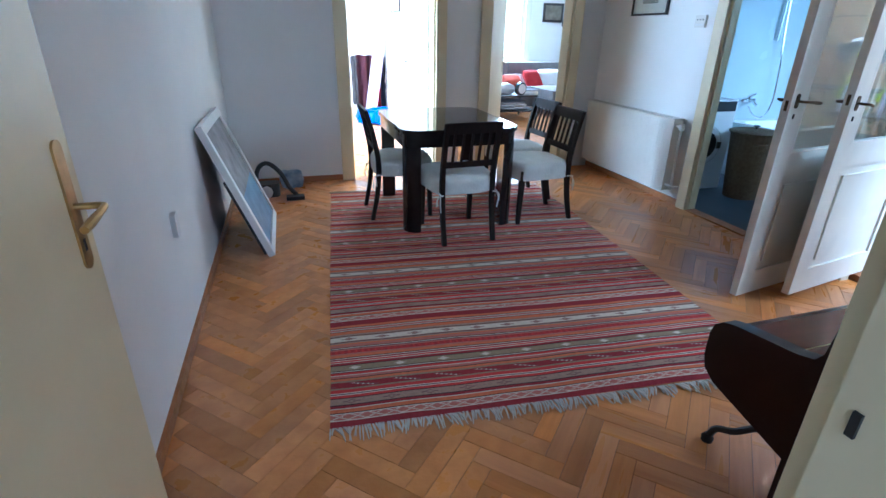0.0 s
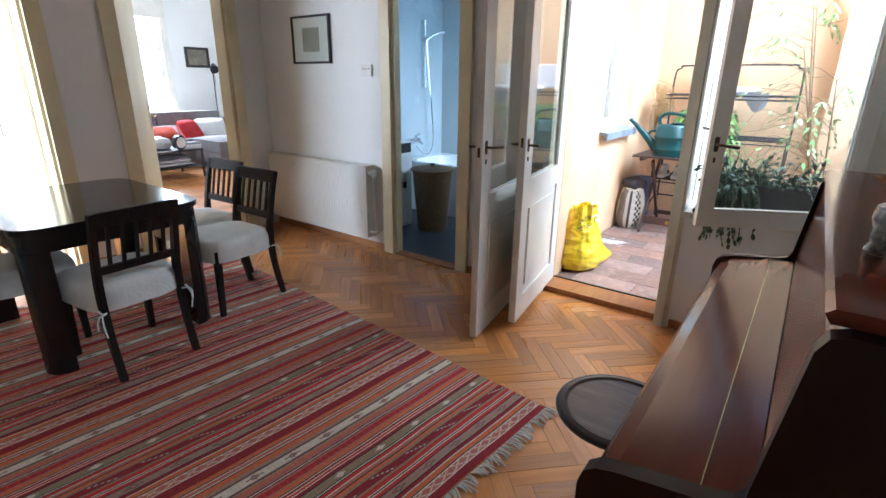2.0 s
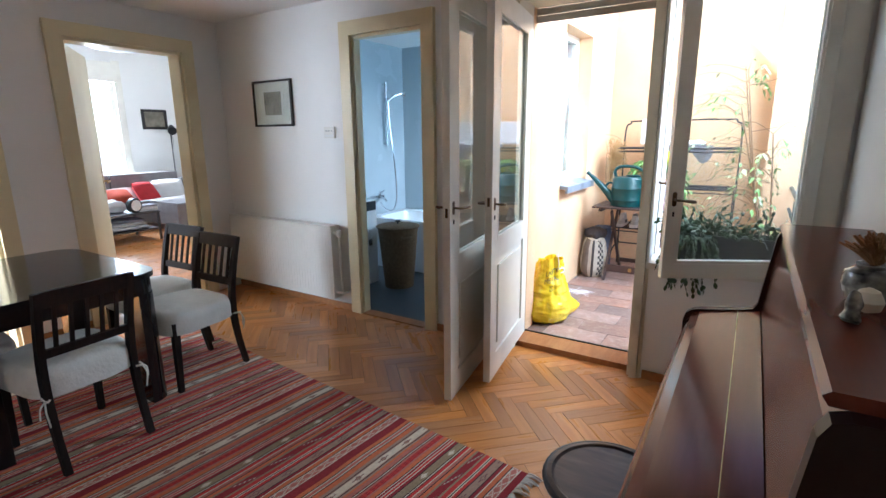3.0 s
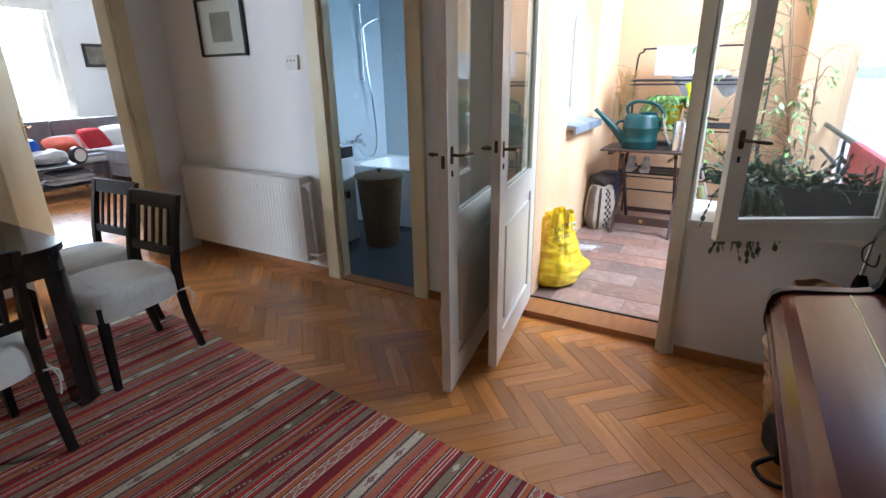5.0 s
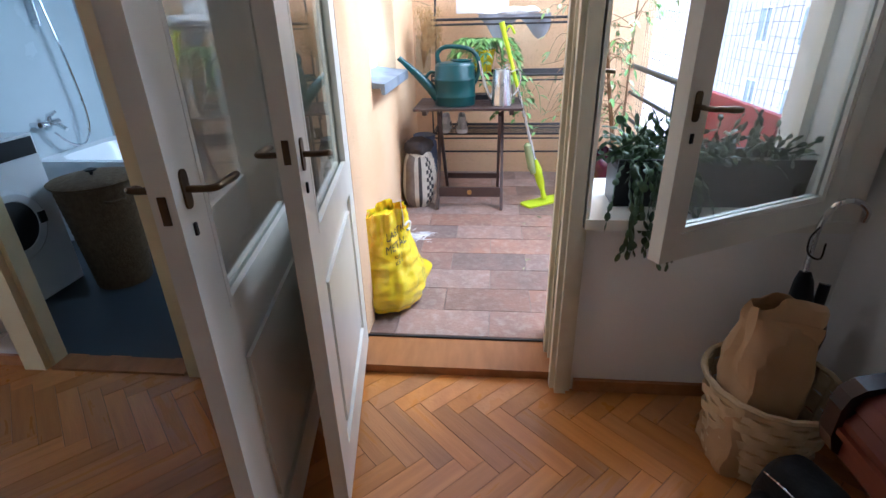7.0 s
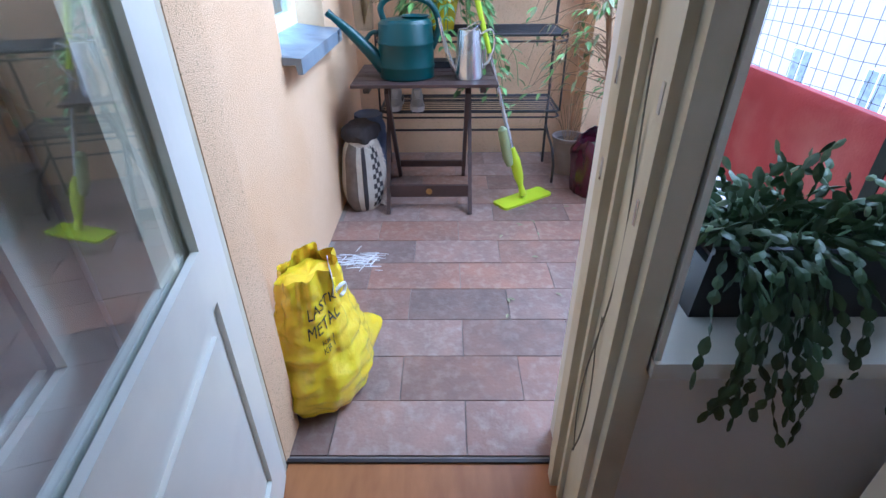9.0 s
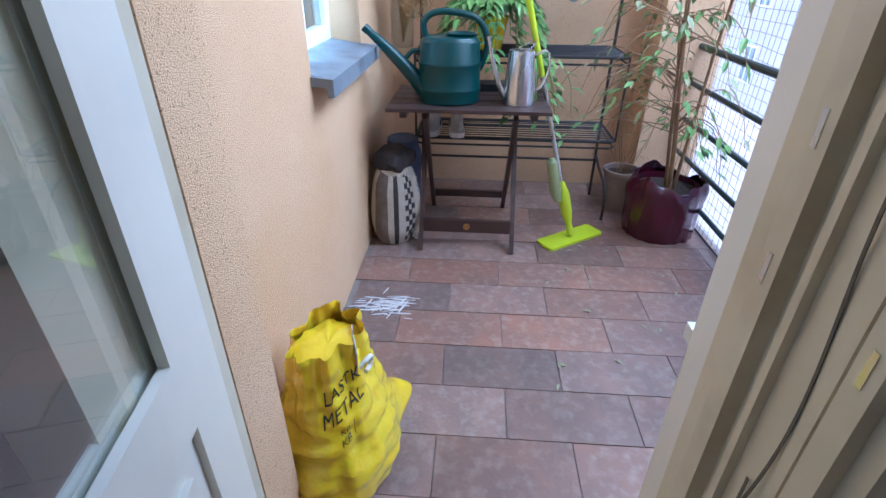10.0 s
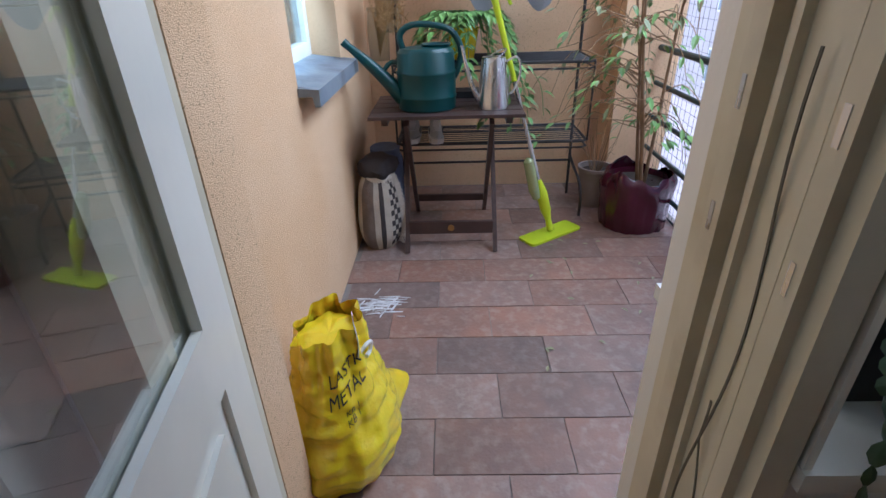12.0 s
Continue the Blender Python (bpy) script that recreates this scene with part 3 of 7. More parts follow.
def glazed_leaf(name, label, x, y, rz, w, h, z, handle_side, glaze):
    """A half-glazed balcony door leaf: hinge at the origin, leaf along local +x."""
    d = thing(name, label, "door", x, y, z, rz, kind="structure")
    t, rail = 0.020, 0.112
    part("stile", boxed(0, rail, -t, t, 0, h), M_WHITE, d, bevel=0.004)
    part("stile", boxed(w - rail, w, -t, t, 0, h), M_WHITE, d, bevel=0.004)
    part("rail", boxed(rail, w - rail, -t, t, 0, 0.14), M_WHITE, d, bevel=0.003)
    part("rail", boxed(rail, w - rail, -t, t, glaze - 0.11, glaze), M_WHITE, d, bevel=0.003)
    part("rail", boxed(rail, w - rail, -t, t, h - 0.10, h), M_WHITE, d, bevel=0.003)
    part("panel", boxed(rail, w - rail, -0.008, 0.008, 0.14, glaze - 0.11), M_WHITE, d)
    for s in (-1, 1):
        bm = bmesh.new()
        y0, y1 = sorted((s * 0.008, s * 0.018))
        box(bm, rail + 0.045, w - rail - 0.045, y0, y1, 0.19, glaze - 0.16)
        part("panel_field", bm, M_WHITE, d, bevel=0.006)
        bm = bmesh.new()
        y0, y1 = sorted((s * 0.006, s * 0.021))
        for q in ((rail, w - rail, glaze, glaze + 0.016), (rail, w - rail, h - 0.116, h - 0.10), (rail, rail + 0.016, glaze + 0.016, h - 0.116),
                  (w - rail - 0.016, w - rail, glaze + 0.016, h - 0.116)):
            box(bm, q[0], q[1], y0, y1, q[2], q[3])
        part("glazing_bead", bm, M_WHITE, d)
    pane = part("pane", boxed(rail + 0.001, w - rail - 0.001, -0.002, 0.002, glaze + 0.001, h - 0.101), M_GLASS, d, "clear glass pane", smooth=0)
    pane.visible_shadow = False
    for s in (-1, 1):
        lever(d, M_DARKBRASS, w - 0.045, s * t, 1.09 - z, s, -1, plate=(0.026, 0.07), reach=0.3 if s == handle_side else 1.0)
    part("lock_plate", boxed(w, w + 0.002, -0.007, 0.007, 1.03, 1.08), M_DARKBRASS, d)
    for zz in (0.25, h / 2, h - 0.25):
        part("hinge", lathe([(0.009, zz - 0.05), (0.011, zz - 0.045), (0.011, zz + 0.045), (0.009, zz + 0.05)], 10, c=(-0.008, -t)), M_WHITE, d)
    return d


LEAF = math.degrees(math.atan2(-0.142, -0.845))
glazed_leaf("balcony_door_1", "white half-glazed inner balcony door leaf, standing open", 3.03, 2.195, LEAF, 0.855, 2.17, 0.012, -1, 0.80)
glazed_leaf("balcony_door_2", "white half-glazed outer balcony door leaf, standing open", 3.25, 2.072, LEAF, 0.84, 2.14, 0.05, 1, 0.83)

frame_b = thing("balcony_door_frame", "white painted double rebated frame of balcony door and window", "door frame", kind="structure")
y0, y1 = BALC


def jamb(nm, xa, xb, ya, yb, za, zb, bev=0.004):
    return part(nm, boxed(xa, xb, ya, yb, za, zb), M_IVORY, frame_b, bevel=bev)


# left side of the door
jamb("architrave", 3.012, 3.05, y1, y1 + 0.075, 0, 2.34, 0.008)
jamb("jamb", 3.012, 3.075, y1 - 0.028, y1, 0, 2.28)
jamb("jamb", 3.075, 3.23, y1 - 0.012, y1, 0.03, 2.28)
jamb("jamb", 3.23, 3.262, y1 - 0.012, y1 + 0.0, 0.03, 2.28)
jamb("bead", 3.262, 3.298, y1 - 0.004, y1 + 0.012, 0.03, 2.28)
# post between door and window
jamb("jamb", 3.020, 3.049, y0 - 0.030, y0 + 0.012, 0, 2.28)
jamb("jamb", 3.049, 3.085, y0, y0 + 0.030, 0, 2.28)
jamb("bead", 3.100, 3.118, y0 + 0.010, y0 + 0.020, 0.03, 2.28)
jamb("bead", 3.190, 3.205, y0 + 0.010, y0 + 0.024, 0.03, 2.28)
jamb("jamb", 3.085, 3.23, y0 - 0.0, y0 + 0.010, 0.03, 2.28)
jamb("jamb", 3.23, 3.27, y0, y0 + 0.036, 0.03, 2.28)
jamb("jamb", 3.27, 3.335, y0, y0 + 0.018, 0.03, 2.28)
jamb("corner_bead", 3.036, 3.0495, y0 - 0.048, y0 - 0.032, 0, 0.70, 0.006)
for xa in (3.068, 3.252):
    for z in (0.98, 1.16):
        part("strike_plate", boxed(xa - 0.005, xa + 0.005, y0 + 0.0295, y0 + (0.0315 if xa < 3.1 else 0.0375), z, z + 0.045), M_STEEL, frame_b)
# heads
jamb("head", 3.012, 3.05, y0 - 0.78, y1 + 0.075, 2.28, 2.36, 0.006)
jamb("head", 3.05, 3.335, y0 + 0.0, y1, 2.262, 2.298)
# window frame in the wall
wf = thing("window_1", "white painted casement window beside the balcony door, open", "window", kind="structure")
a, b = WIN


def wpart(nm, *q, bev=0.004, m=M_WHITE, parent=wf, label=""):
    return part(nm, boxed(*q), m, parent, label, bevel=bev)


wpart("window_frame", 3.015, 3.085, b - 0.012, b, 0.735, 2.28)
wpart("window_frame", 3.015, 3.085, a, a + 0.045, 0.735, 2.28)
wpart("window_frame", 3.03, 3.085, a + 0.045, b - 0.012, 2.235, 2.28)
wpart("window_frame", 3.245, 3.30, b - 0.006, b, 0.735, 2.28)
wpart("window_frame", 3.245, 3.30, a, a + 0.03, 0.735, 2.28)
wpart("window_architrave", 3.022, 3.05, a - 0.09, a, 0.70, 2.36, bev=0.008)
wpart("window_sill", 3.006, 3.34, a - 0.07, b + 0.002, 0.700, 0.735, bev=0.012, label="white painted inner sill")
wpart("outer_sill", 3.34, 3.50, 0.35, b + 0.015, 0.690, 0.725, bev=0.012, m=M_PLASTICW, label="pale rounded outer sill")

part("window_handle", tubed(bend([(3.14, b - 0.012, 1.185), (3.12, b - 0.018, 1.185), (3.11, b - 0.028, 1.184), (3.105, b - 0.06, 1.180)], 4), 0.0065, 8), M_DARKBRASS, wf, "dark bronze lever")
# open inner casement of that window
sash = thing("window_sash", "white painted glazed casement swung into the room", "window", 3.02, 0.485, 0.745, 0, kind="structure")
sdir = math.degrees(math.atan2(1.095 - 0.485, 2.69 - 3.02))
sash.matrix_basis = pose(3.02, 0.485, 0.745, 0, 0, sdir)
SW, SH = 0.69, 1.49
part("stile", boxed(0, 0.06, -0.02, 0.02, 0, SH), M_WHITE, sash, bevel=0.004)
part("stile", boxed(SW - 0.06, SW, -0.02, 0.02, 0, SH), M_WHITE, sash, bevel=0.004)
part("rail", boxed(0.06, SW - 0.06, -0.02, 0.02, 0, 0.075), M_WHITE, sash, bevel=0.003)
part("rail", boxed(0.06, SW - 0.06, -0.02, 0.02, SH - 0.06, SH), M_WHITE, sash, bevel=0.003)
for s in (-1, 1):
    bm = bmesh.new()
    ya, yb = sorted((s * 0.004, s * 0.016))
    for q in ((0.06, SW - 0.06, 0.075, 0.09), (0.06, SW - 0.06, SH - 0.075, SH - 0.06), (0.06, 0.074, 0.09, SH - 0.075), (SW - 0.074, SW - 0.06, 0.09, SH - 0.075)):
        box(bm, q[0], q[1], ya, yb, q[2], q[3])
    part("glazing_bead", bm, M_WHITE, sash)
pn = part("pane", boxed(0.061, SW - 0.061, -0.002, 0.002, 0.076, SH - 0.061), M_GLASS, sash, "clear glass pane", smooth=0)
pn.visible_shadow = False
lever(sash, M_DARKBRASS, SW - 0.03, 0.02, 0.40, 1, -1, plate=(0.020, 0.07), reach=0.75)
lever(sash, M_DARKBRASS, SW - 0.03, 0.02, 1.42, 1, -1, plate=(0.020, 0.07), reach=0.75)

# shutter box above the balcony door
shut = thing("roller_shutter", "grey-beige rolled-up slatted shutter above the balcony door", "shutter", kind="structure")
for i in range(5):
    part("slat", boxed(3.34, 3.352, 1.22, 2.09, 2.17 + i * 0.045, 2.17 + i * 0.045 + 0.041), M_SHUTTER, shut, bevel=0.003)
for i in range(5):
    part("slat", boxed(3.34, 3.352, 0.46, 1.20, 2.20 + i * 0.045, 2.20 + i * 0.045 + 0.041), M_SHUTTER, shut, bevel=0.003)

# thresholds
def threshold(x0, x1, ya, yb, z0, z1, label):
    return tagged(part("threshold", boxed(x0, x1, ya, yb, z0, z1), M_TRIM, bevel=0.005), label, "threshold", kind="structure")


threshold(3.10, 3.30, 1.26, 2.06, -0.02, 0.038, "worn brown oak threshold of the balcony door")
threshold(3.02, 3.115, 2.793, 3.398, -0.02, 0.012, "brown oak threshold of the bathroom")
tagged(part("threshold_metal", boxed(3.30, 3.312, 1.25, 2.07, 0.0, 0.046), M_IRON, bevel=0.002), "dark metal edge of the balcony threshold", "threshold", kind="structure")


def skirting(axis, t0, t1, a, b):
    bm = boxed(t0, t1, a, b, 0.004, 0.055) if axis == "x" else boxed(a, b, t0, t1, 0.004, 0.055)
    tagged(part("baseboard", bm, M_TRIM, bevel=0.006), "narrow brown oak baseboard", "baseboard", kind="structure")


skirting("x", H0, H0 + 0.016, 0.46, 5.05)
skirting("y", N0 - 0.016, N0, H0 + 0.016, D1[0] - 0.10)
skirting("y", N0 - 0.016, N0, D1[1] + 0.10, D2[0] - 0.10)
skirting("x", H1 - 0.016, H1, BATH[1] + 0.10, N0 - 0.016)
skirting("x", H1 - 0.016, H1, BALC[1] + 0.08, BATH[0] - 0.10)
skirting("x", H1 - 0.016, H1, 0.376, 1.19)
skirting("y", S0, S0 + 0.016, ENTRY[1] + 0.10, H1 - 0.016)

# ---- ground and the court outside ----
tagged(part("ground", boxed(-400, 400, -400, 400, -4.6, -4.5), M_COURT), "pale paved court far below the balcony", "ground", kind="structure")

# unseen block added above the rooms to hold the balcony in shadow
blocker = thing("building_above", "unseen plain block over the flat, added to keep the sun off the balcony", "building", kind="structure")
part("wall", boxed(-1.65, 6.2, 2.42, 10.62, 3.42, 4.4), M_PLASTER, blocker)
opp = thing("opposite_building", "white rendered building across the court", "building", 0, 0, 0, kind="structure")
part("wall", boxed(-30, 40, -12.4, -11.0, -4.5, 9.0), M_FACADE, opp)
part("roof", boxed(-30.3, 40.3, -12.7, -10.6, 9.0, 9.3), M_SLATE, opp)
for i in range(12):
    for zf in (-3.4, -0.2, 3.0, 6.0):
        x = -12 + i * 3.6
        w_ = part("window", boxed(x, x + 1.1, -11.05, -10.97, zf, zf + 1.6), M_PLASTICW, opp, bevel=0.01)
        part("pane", boxed(x + 0.08, x + 0.51, -10.975, -10.962, zf + 0.08, zf + 1.52), M_SLATE, w_)
        part("pane", boxed(x + 0.59, x + 1.02, -10.975, -10.962, zf + 0.08, zf + 1.52), M_SLATE, w_)

# ---- the hall ----
# striped kilim
RW, RL = 1.99, 3.0
rug = thing("rug", "striped red and taupe flat-woven kilim with cream fringes", "rug", -0.13, 1.60, 0.0, -4.9)
C_MAR, C_RED, C_BRICK, C_TAUPE, C_CREAM, C_BLACK = (0.30, 0.038, 0.045), (0.58, 0.060, 0.055), (0.64, 0.185, 0.08), (0.40, 0.265, 0.195), (0.72, 0.64, 0.50), (0.07, 0.034, 0.038)
C_OLIVE, C_PLUM, C_ROSE = (0.33, 0.25, 0.155), (0.22, 0.105, 0.105), (0.50, 0.18, 0.14)
# stripes in rows of five millimetres: rows, colour, motif
BANDS = [(7, C_MAR, 0), (1, C_CREAM, 0), (6, C_ROSE, 1), (1, C_CREAM, 0), (1, C_BLACK, 0), (4, C_BRICK, 0), (1, C_CREAM, 0), (3, C_MAR, 0), (1, C_BLACK, 0), (7, C_TAUPE, 2),
         (1, C_BLACK, 0), (3, C_RED, 0), (1, C_CREAM, 0), (1, C_BLACK, 0), (1, C_CREAM, 0), (4, C_RED, 0), (2, C_OLIVE, 0), (7, C_MAR, 3), (2, C_OLIVE, 0), (3, C_BRICK, 0),
         (1, C_BLACK, 0), (3, C_ROSE, 0), (1, C_CREAM, 0), (3, C_RED, 0), (1, C_BLACK, 0), (1, C_CREAM, 0), (1, C_BLACK, 0), (7, C_OLIVE, 4), (1, C_BLACK, 0), (3, C_MAR, 0),
         (1, C_CREAM, 0), (2, C_RED, 0), (1, C_CREAM, 0), (2, C_MAR, 0), (1, C_CREAM, 0), (1, C_BLACK, 0), (4, C_BRICK, 0), (2, C_ROSE, 0), (5, C_RED, 5), (2, C_ROSE, 0),
         (1, C_BLACK, 0), (1, C_CREAM, 0), (1, C_BLACK, 0), (4, C_ROSE, 0), (2, C_BRICK, 0), (2, C_TAUPE, 0), (1, C_BLACK, 0), (9, C_CREAM, 2), (1, C_BLACK, 0), (3, C_TAUPE, 0),
         (5, C_BRICK, 0), (1, C_BLACK, 0), (1, C_CREAM, 0), (3, C_ROSE, 0), (1, C_CREAM, 0), (1, C_BLACK, 0), (4, C_BRICK, 0), (2, C_MAR, 0)]
period = [(colr, motif, q, wd) for wd, colr, motif in BANDS for q in range(wd)]
NX, NY = 199, 600


def weave_colour(i, j):
    colr, motif, q, wd = period[j % len(period)]
    off = abs(q - wd // 2)
    if motif == 1 and abs(abs((i % 7) - 3) - off) < 0.6:
        return C_CREAM
    if motif == 2:
        if abs((i % 16) - 8) + off * 1.6 < 3.4:
            return C_PLUM if abs((i % 16) - 8) + off > 1 else C_TAUPE
        return C_TAUPE if off >= wd // 2 and colr is C_CREAM else colr
    if motif == 3 and (i + q * 2) % 18 in (0, 1, 2, 3) and 0 < q < wd - 1:
        return C_CREAM if (i + q * 2) % 18 == 1 else C_PLUM
    if motif == 4 and abs((i % 20) - 10) + off * 1.3 < 3.0:
        return C_CREAM
    if motif == 5 and (i + (q % 2) * 3) % 6 < 2:
        return C_MAR
    return colr


bm = bmesh.new()
lay = bm.loops.layers.float_color.new("weave")
grid = []
for j in range(NY + 1):
    row = []
    for i in range(NX + 1):
        x, y = RW * i / NX, RL * j / NY
        wob = noise.noise(Vector((x * 1.1, y * 1.3, 4))) * 0.012 + noise.noise(Vector((x * 5, y * 5, 9))) * 0.004
        ridge = 0.010 * math.exp(-((y - 1.50 - 0.10 * math.sin(x * 2.2)) / 0.035) ** 2) * math.exp(-((x - 0.62) / 0.35) ** 2)
        row.append(bm.verts.new((x + wob * 0.5, y + wob, 0.006 + ridge + max(0, noise.noise(Vector((x * 2.4, y * 3.1, 2)))) * 0.004)))
    grid.append(row)
for j in range(NY):
    for i in range(NX):
        f = bm.faces.new((grid[j][i], grid[j][i + 1], grid[j + 1][i + 1], grid[j + 1][i]))
        c = weave_colour(i, j)
        for lp in f.loops:
            lp[lay] = (*c, 1)
rug_cloth = part("cloth", bm, M_RUG, rug, smooth=60)
rr = random.Random(3)
for end, sgn, nm in ((0.0, -1, "fringe"), (RL, 1, "fringe")):
    bm = bmesh.new()
    for k in range(230):
        x = RW * (k + rr.random()) / 230
        ln = rr.uniform(0.03, 0.075) if sgn < 0 else rr.uniform(0.015, 0.04)
        dx = 0.035 * noise.noise(Vector((x * 14, sgn, 3))) + rr.uniform(-0.018, 0.018)
        pts = bend([(x, end, 0.006), (x + dx * 0.4, end + sgn * ln * 0.5, 0.008 + rr.uniform(0, 0.008)), (x + dx, end + sgn * ln, 0.004)], 2)
        tube(bm, pts, [0.0035, 0.0042, 0.004, 0.0035, 0.0025][:len(pts)], 4)
    part(nm, bm, M_FRINGE, rug, "knotted cream cotton fringe")

# dining table
table = thing("dining_table", "glossy black lacquered dining table with rounded corners, on the kilim", "table", 0.995, 3.955, 0.012)
part("tabletop", prism(rounded(-0.44, 0.44, -0.545, 0.545, 0.13, 8), 0.715, 0.745, "z"), M_BLACK, table, bevel=0.006)
bm = prism(rounded(-0.425, 0.425, -0.53, 0.53, 0.12, 8), 0.625, 0.713, "z")
part("apron", bm, M_BLACK, table, bevel=0.004)
leg_outline = [(0, 0), (0.11, 0), (0.11, 0.04), (0.085, 0.085), (0.04, 0.11), (0, 0.11)]
for sx in (-1, 1):
    for sy in (-1, 1):
        o = [(sx * (0.31 + q[0]), sy * (0.415 + q[1])) for q in leg_outline]
        part("leg", prism(o, 0, 0.624, "z"), M_BLACK, table, bevel=0.008)

# chairs


def dining_chair():
    d = thing("dining_chair", "black wooden slat-back dining chair with a white slipcovered seat", "chair", group="chairs round the table")
    for sx in (-1, 1):
        x = sx * 0.185
        pts = bend([(x, -0.245, 0), (x, -0.20, 0.22), (x, -0.185, 0.44), (x, -0.215, 0.64), (x, -0.265, 0.835)], 4)
        bm = bmesh.new()
        ring = []
        for i, p in enumerate(pts):
            w, t = 0.015, 0.019 - 0.005 * abs(i / (len(pts) - 1) - 0.5) * 2
            ring.append([bm.verts.new((p.x + a * w, p.y + b * t, p.z)) for a, b in ((-1, -1), (1, -1), (1, 1), (-1, 1))])
        for a, b in zip(ring, ring[1:]):
            for j in range(4):
                bm.faces.new((a[j], a[(j + 1) % 4], b[(j + 1) % 4], b[j]))
        bm.faces.new(ring[0][::-1])
        bm.faces.new(ring[-1])
        part("back_post", bm, M_CHAIR, d, bevel=0.004)
        o = [(-0.019, -0.019), (0.019, -0.019), (0.019, 0.019), (-0.019, 0.019)]
        bm = bmesh.new()
        lo = [bm.verts.new((sx * 0.195 + 0.72 * a, 0.215 + 0.72 * b, 0)) for a, b in o]
        hi = [bm.verts.new((sx * 0.195 + a, 0.205 + b, 0.42)) for a, b in o]
        for j in range(4):
            bm.faces.new((lo[j], lo[(j + 1) % 4], hi[(j + 1) % 4], hi[j]))
        bm.faces.new(lo[::-1])
        bm.faces.new(hi)
        part("front_leg", bm, M_CHAIR, d, bevel=0.003)
        # ties of the slipcover
        t = tubed(bend([(sx * 0.185, -0.205, 0.35), (sx * 0.203, -0.225, 0.355), (sx * 0.206, -0.19, 0.36), (sx * 0.19, -0.165, 0.355)], 3), 0.005, 6)
        tube(t, bend([(sx * 0.206, -0.215, 0.355), (sx * 0.216, -0.235, 0.31), (sx * 0.208, -0.23, 0.24)], 3), 0.004, 5)
        tube(t, bend([(sx * 0.206, -0.215, 0.355), (sx * 0.228, -0.215, 0.33), (sx * 0.232, -0.21, 0.28)], 3), 0.004, 5)
        part("tie", t, M_COVER, d, "white cotton tie")
    tilt = lambda z: -0.185 - 0.08 * max(0.0, (z - 0.46) / 0.375) ** 1.1

    def bar(nm, z0, z1, w, t, x0=-0.172, x1=0.172):
        ya, yb = tilt(z0), tilt(z1)
        part(nm, prism([(ya - t, z0), (ya + t, z0), (yb + t, z1), (yb - t, z1)], x0, x1, "x"), M_CHAIR, d, bevel=0.004)
    bar("top_rail", 0.765, 0.838, 0.3, 0.011)
    bar("cross_rail", 0.535, 0.575, 0.3, 0.010)
    for k in range(5):
        x = -0.125 + 0.0625 * k
        ya, yb = tilt(0.57), tilt(0.77)
        bm = prism([(ya - 0.006, 0.57), (ya + 0.006, 0.57), (yb + 0.006, 0.77), (yb - 0.006, 0.77)], x - 0.008, x + 0.008, "x")
        part("slat", bm, M_CHAIR, d)
    bm = boxed(-0.19, 0.19, -0.17, 0.215, 0.37, 0.43)
    part("seat_frame", bm, M_CHAIR, d, bevel=0.004)

    def cover(u, v):
        a = 2 * math.pi * u
        e = 4.5
        ca, sa = math.cos(a), math.sin(a)
        r = 1.0 / (abs(ca) ** e + abs(sa) ** e) ** (1 / e)
        if v < 0.55:
            rad, z = r * (v / 0.55) * 0.93, 0.485 - 0.012 * (v / 0.55) ** 2
        else:
            s = (v - 0.55) / 0.45
            rad, z = r * (0.93 + 0.10 * math.sin(min(1, s * 2.2) * math.pi / 2)), 0.473 - 0.125 * s ** 1.2
        wide = 0.222 + 0.012 * sa
        x, y = wide * rad * ca, 0.025 + 0.222 * rad * sa
        wr = noise.noise(Vector((x * 14, y * 14, z * 9))) * 0.004
        return (x * (1 + wr * 4), y + wr, z + wr)
    bm = shell(cover, 48, 16, 0.004, wrap=True)
    bmesh.ops.remove_doubles(bm, verts=bm.verts, dist=0.0008)
    part("seat", bm, M_COVER, d, "white cotton slipcover with wrinkles", smooth=70)
    return d


chair = dining_chair()
chair.matrix_basis = pose(0.945, 3.40, 0.012, 0, 0, 4)
for x, y, rz in ((1.665, 3.625, 92), (1.745, 4.13, 93), (0.63, 3.97, -90)):
    copy_thing(chair, pose(x, y, 0.012, 0, 0, rz))

# radiator under the picture
rad = thing("radiator", "white enamelled panel radiator with side valve", "radiator", 2.985, 4.30, 0.115)
RH, RWD = 0.62, 1.33
part("panel", boxed(-0.055, -0.045, -RWD / 2, RWD / 2, 0.0, RH), M_RAD, rad, bevel=0.004)
part("back_panel", boxed(0.03, 0.042, -RWD / 2, RWD / 2, 0.0, RH), M_RAD, rad, bevel=0.004)
for k in range(38):
    y = -RWD / 2 + 0.035 + k * (RWD - 0.07) / 37
    part("rib", prism([(-0.0568, -0.005 + y), (-0.0568, 0.005 + y), (-0.0445, 0.012 + y), (-0.0445, -0.012 + y)], 0.035, RH - 0.035, "z"), M_RAD, rad, bevel=0.002, seg=1)
part("top_grille", boxed(-0.055, 0.042, -RWD / 2, RWD / 2, RH - 0.006, RH + 0.004), M_RAD, rad, bevel=0.002)
part("end_cover", boxed(-0.055, 0.042, -RWD / 2 - 0.003, -RWD / 2 + 0.001, 0.01, RH - 0.007), M_RAD, rad)
for y in (-0.45, 0.45):
    part("bracket", boxed(0.042, 0.064, y - 0.02, y + 0.02, 0.08, 0.55), M_RAD, rad)
v_ = part("valve", tubed([(-0.02, -RWD / 2, 0.565), (-0.02, -RWD / 2 - 0.05, 0.565)], 0.014, 12), M_RAD, rad)
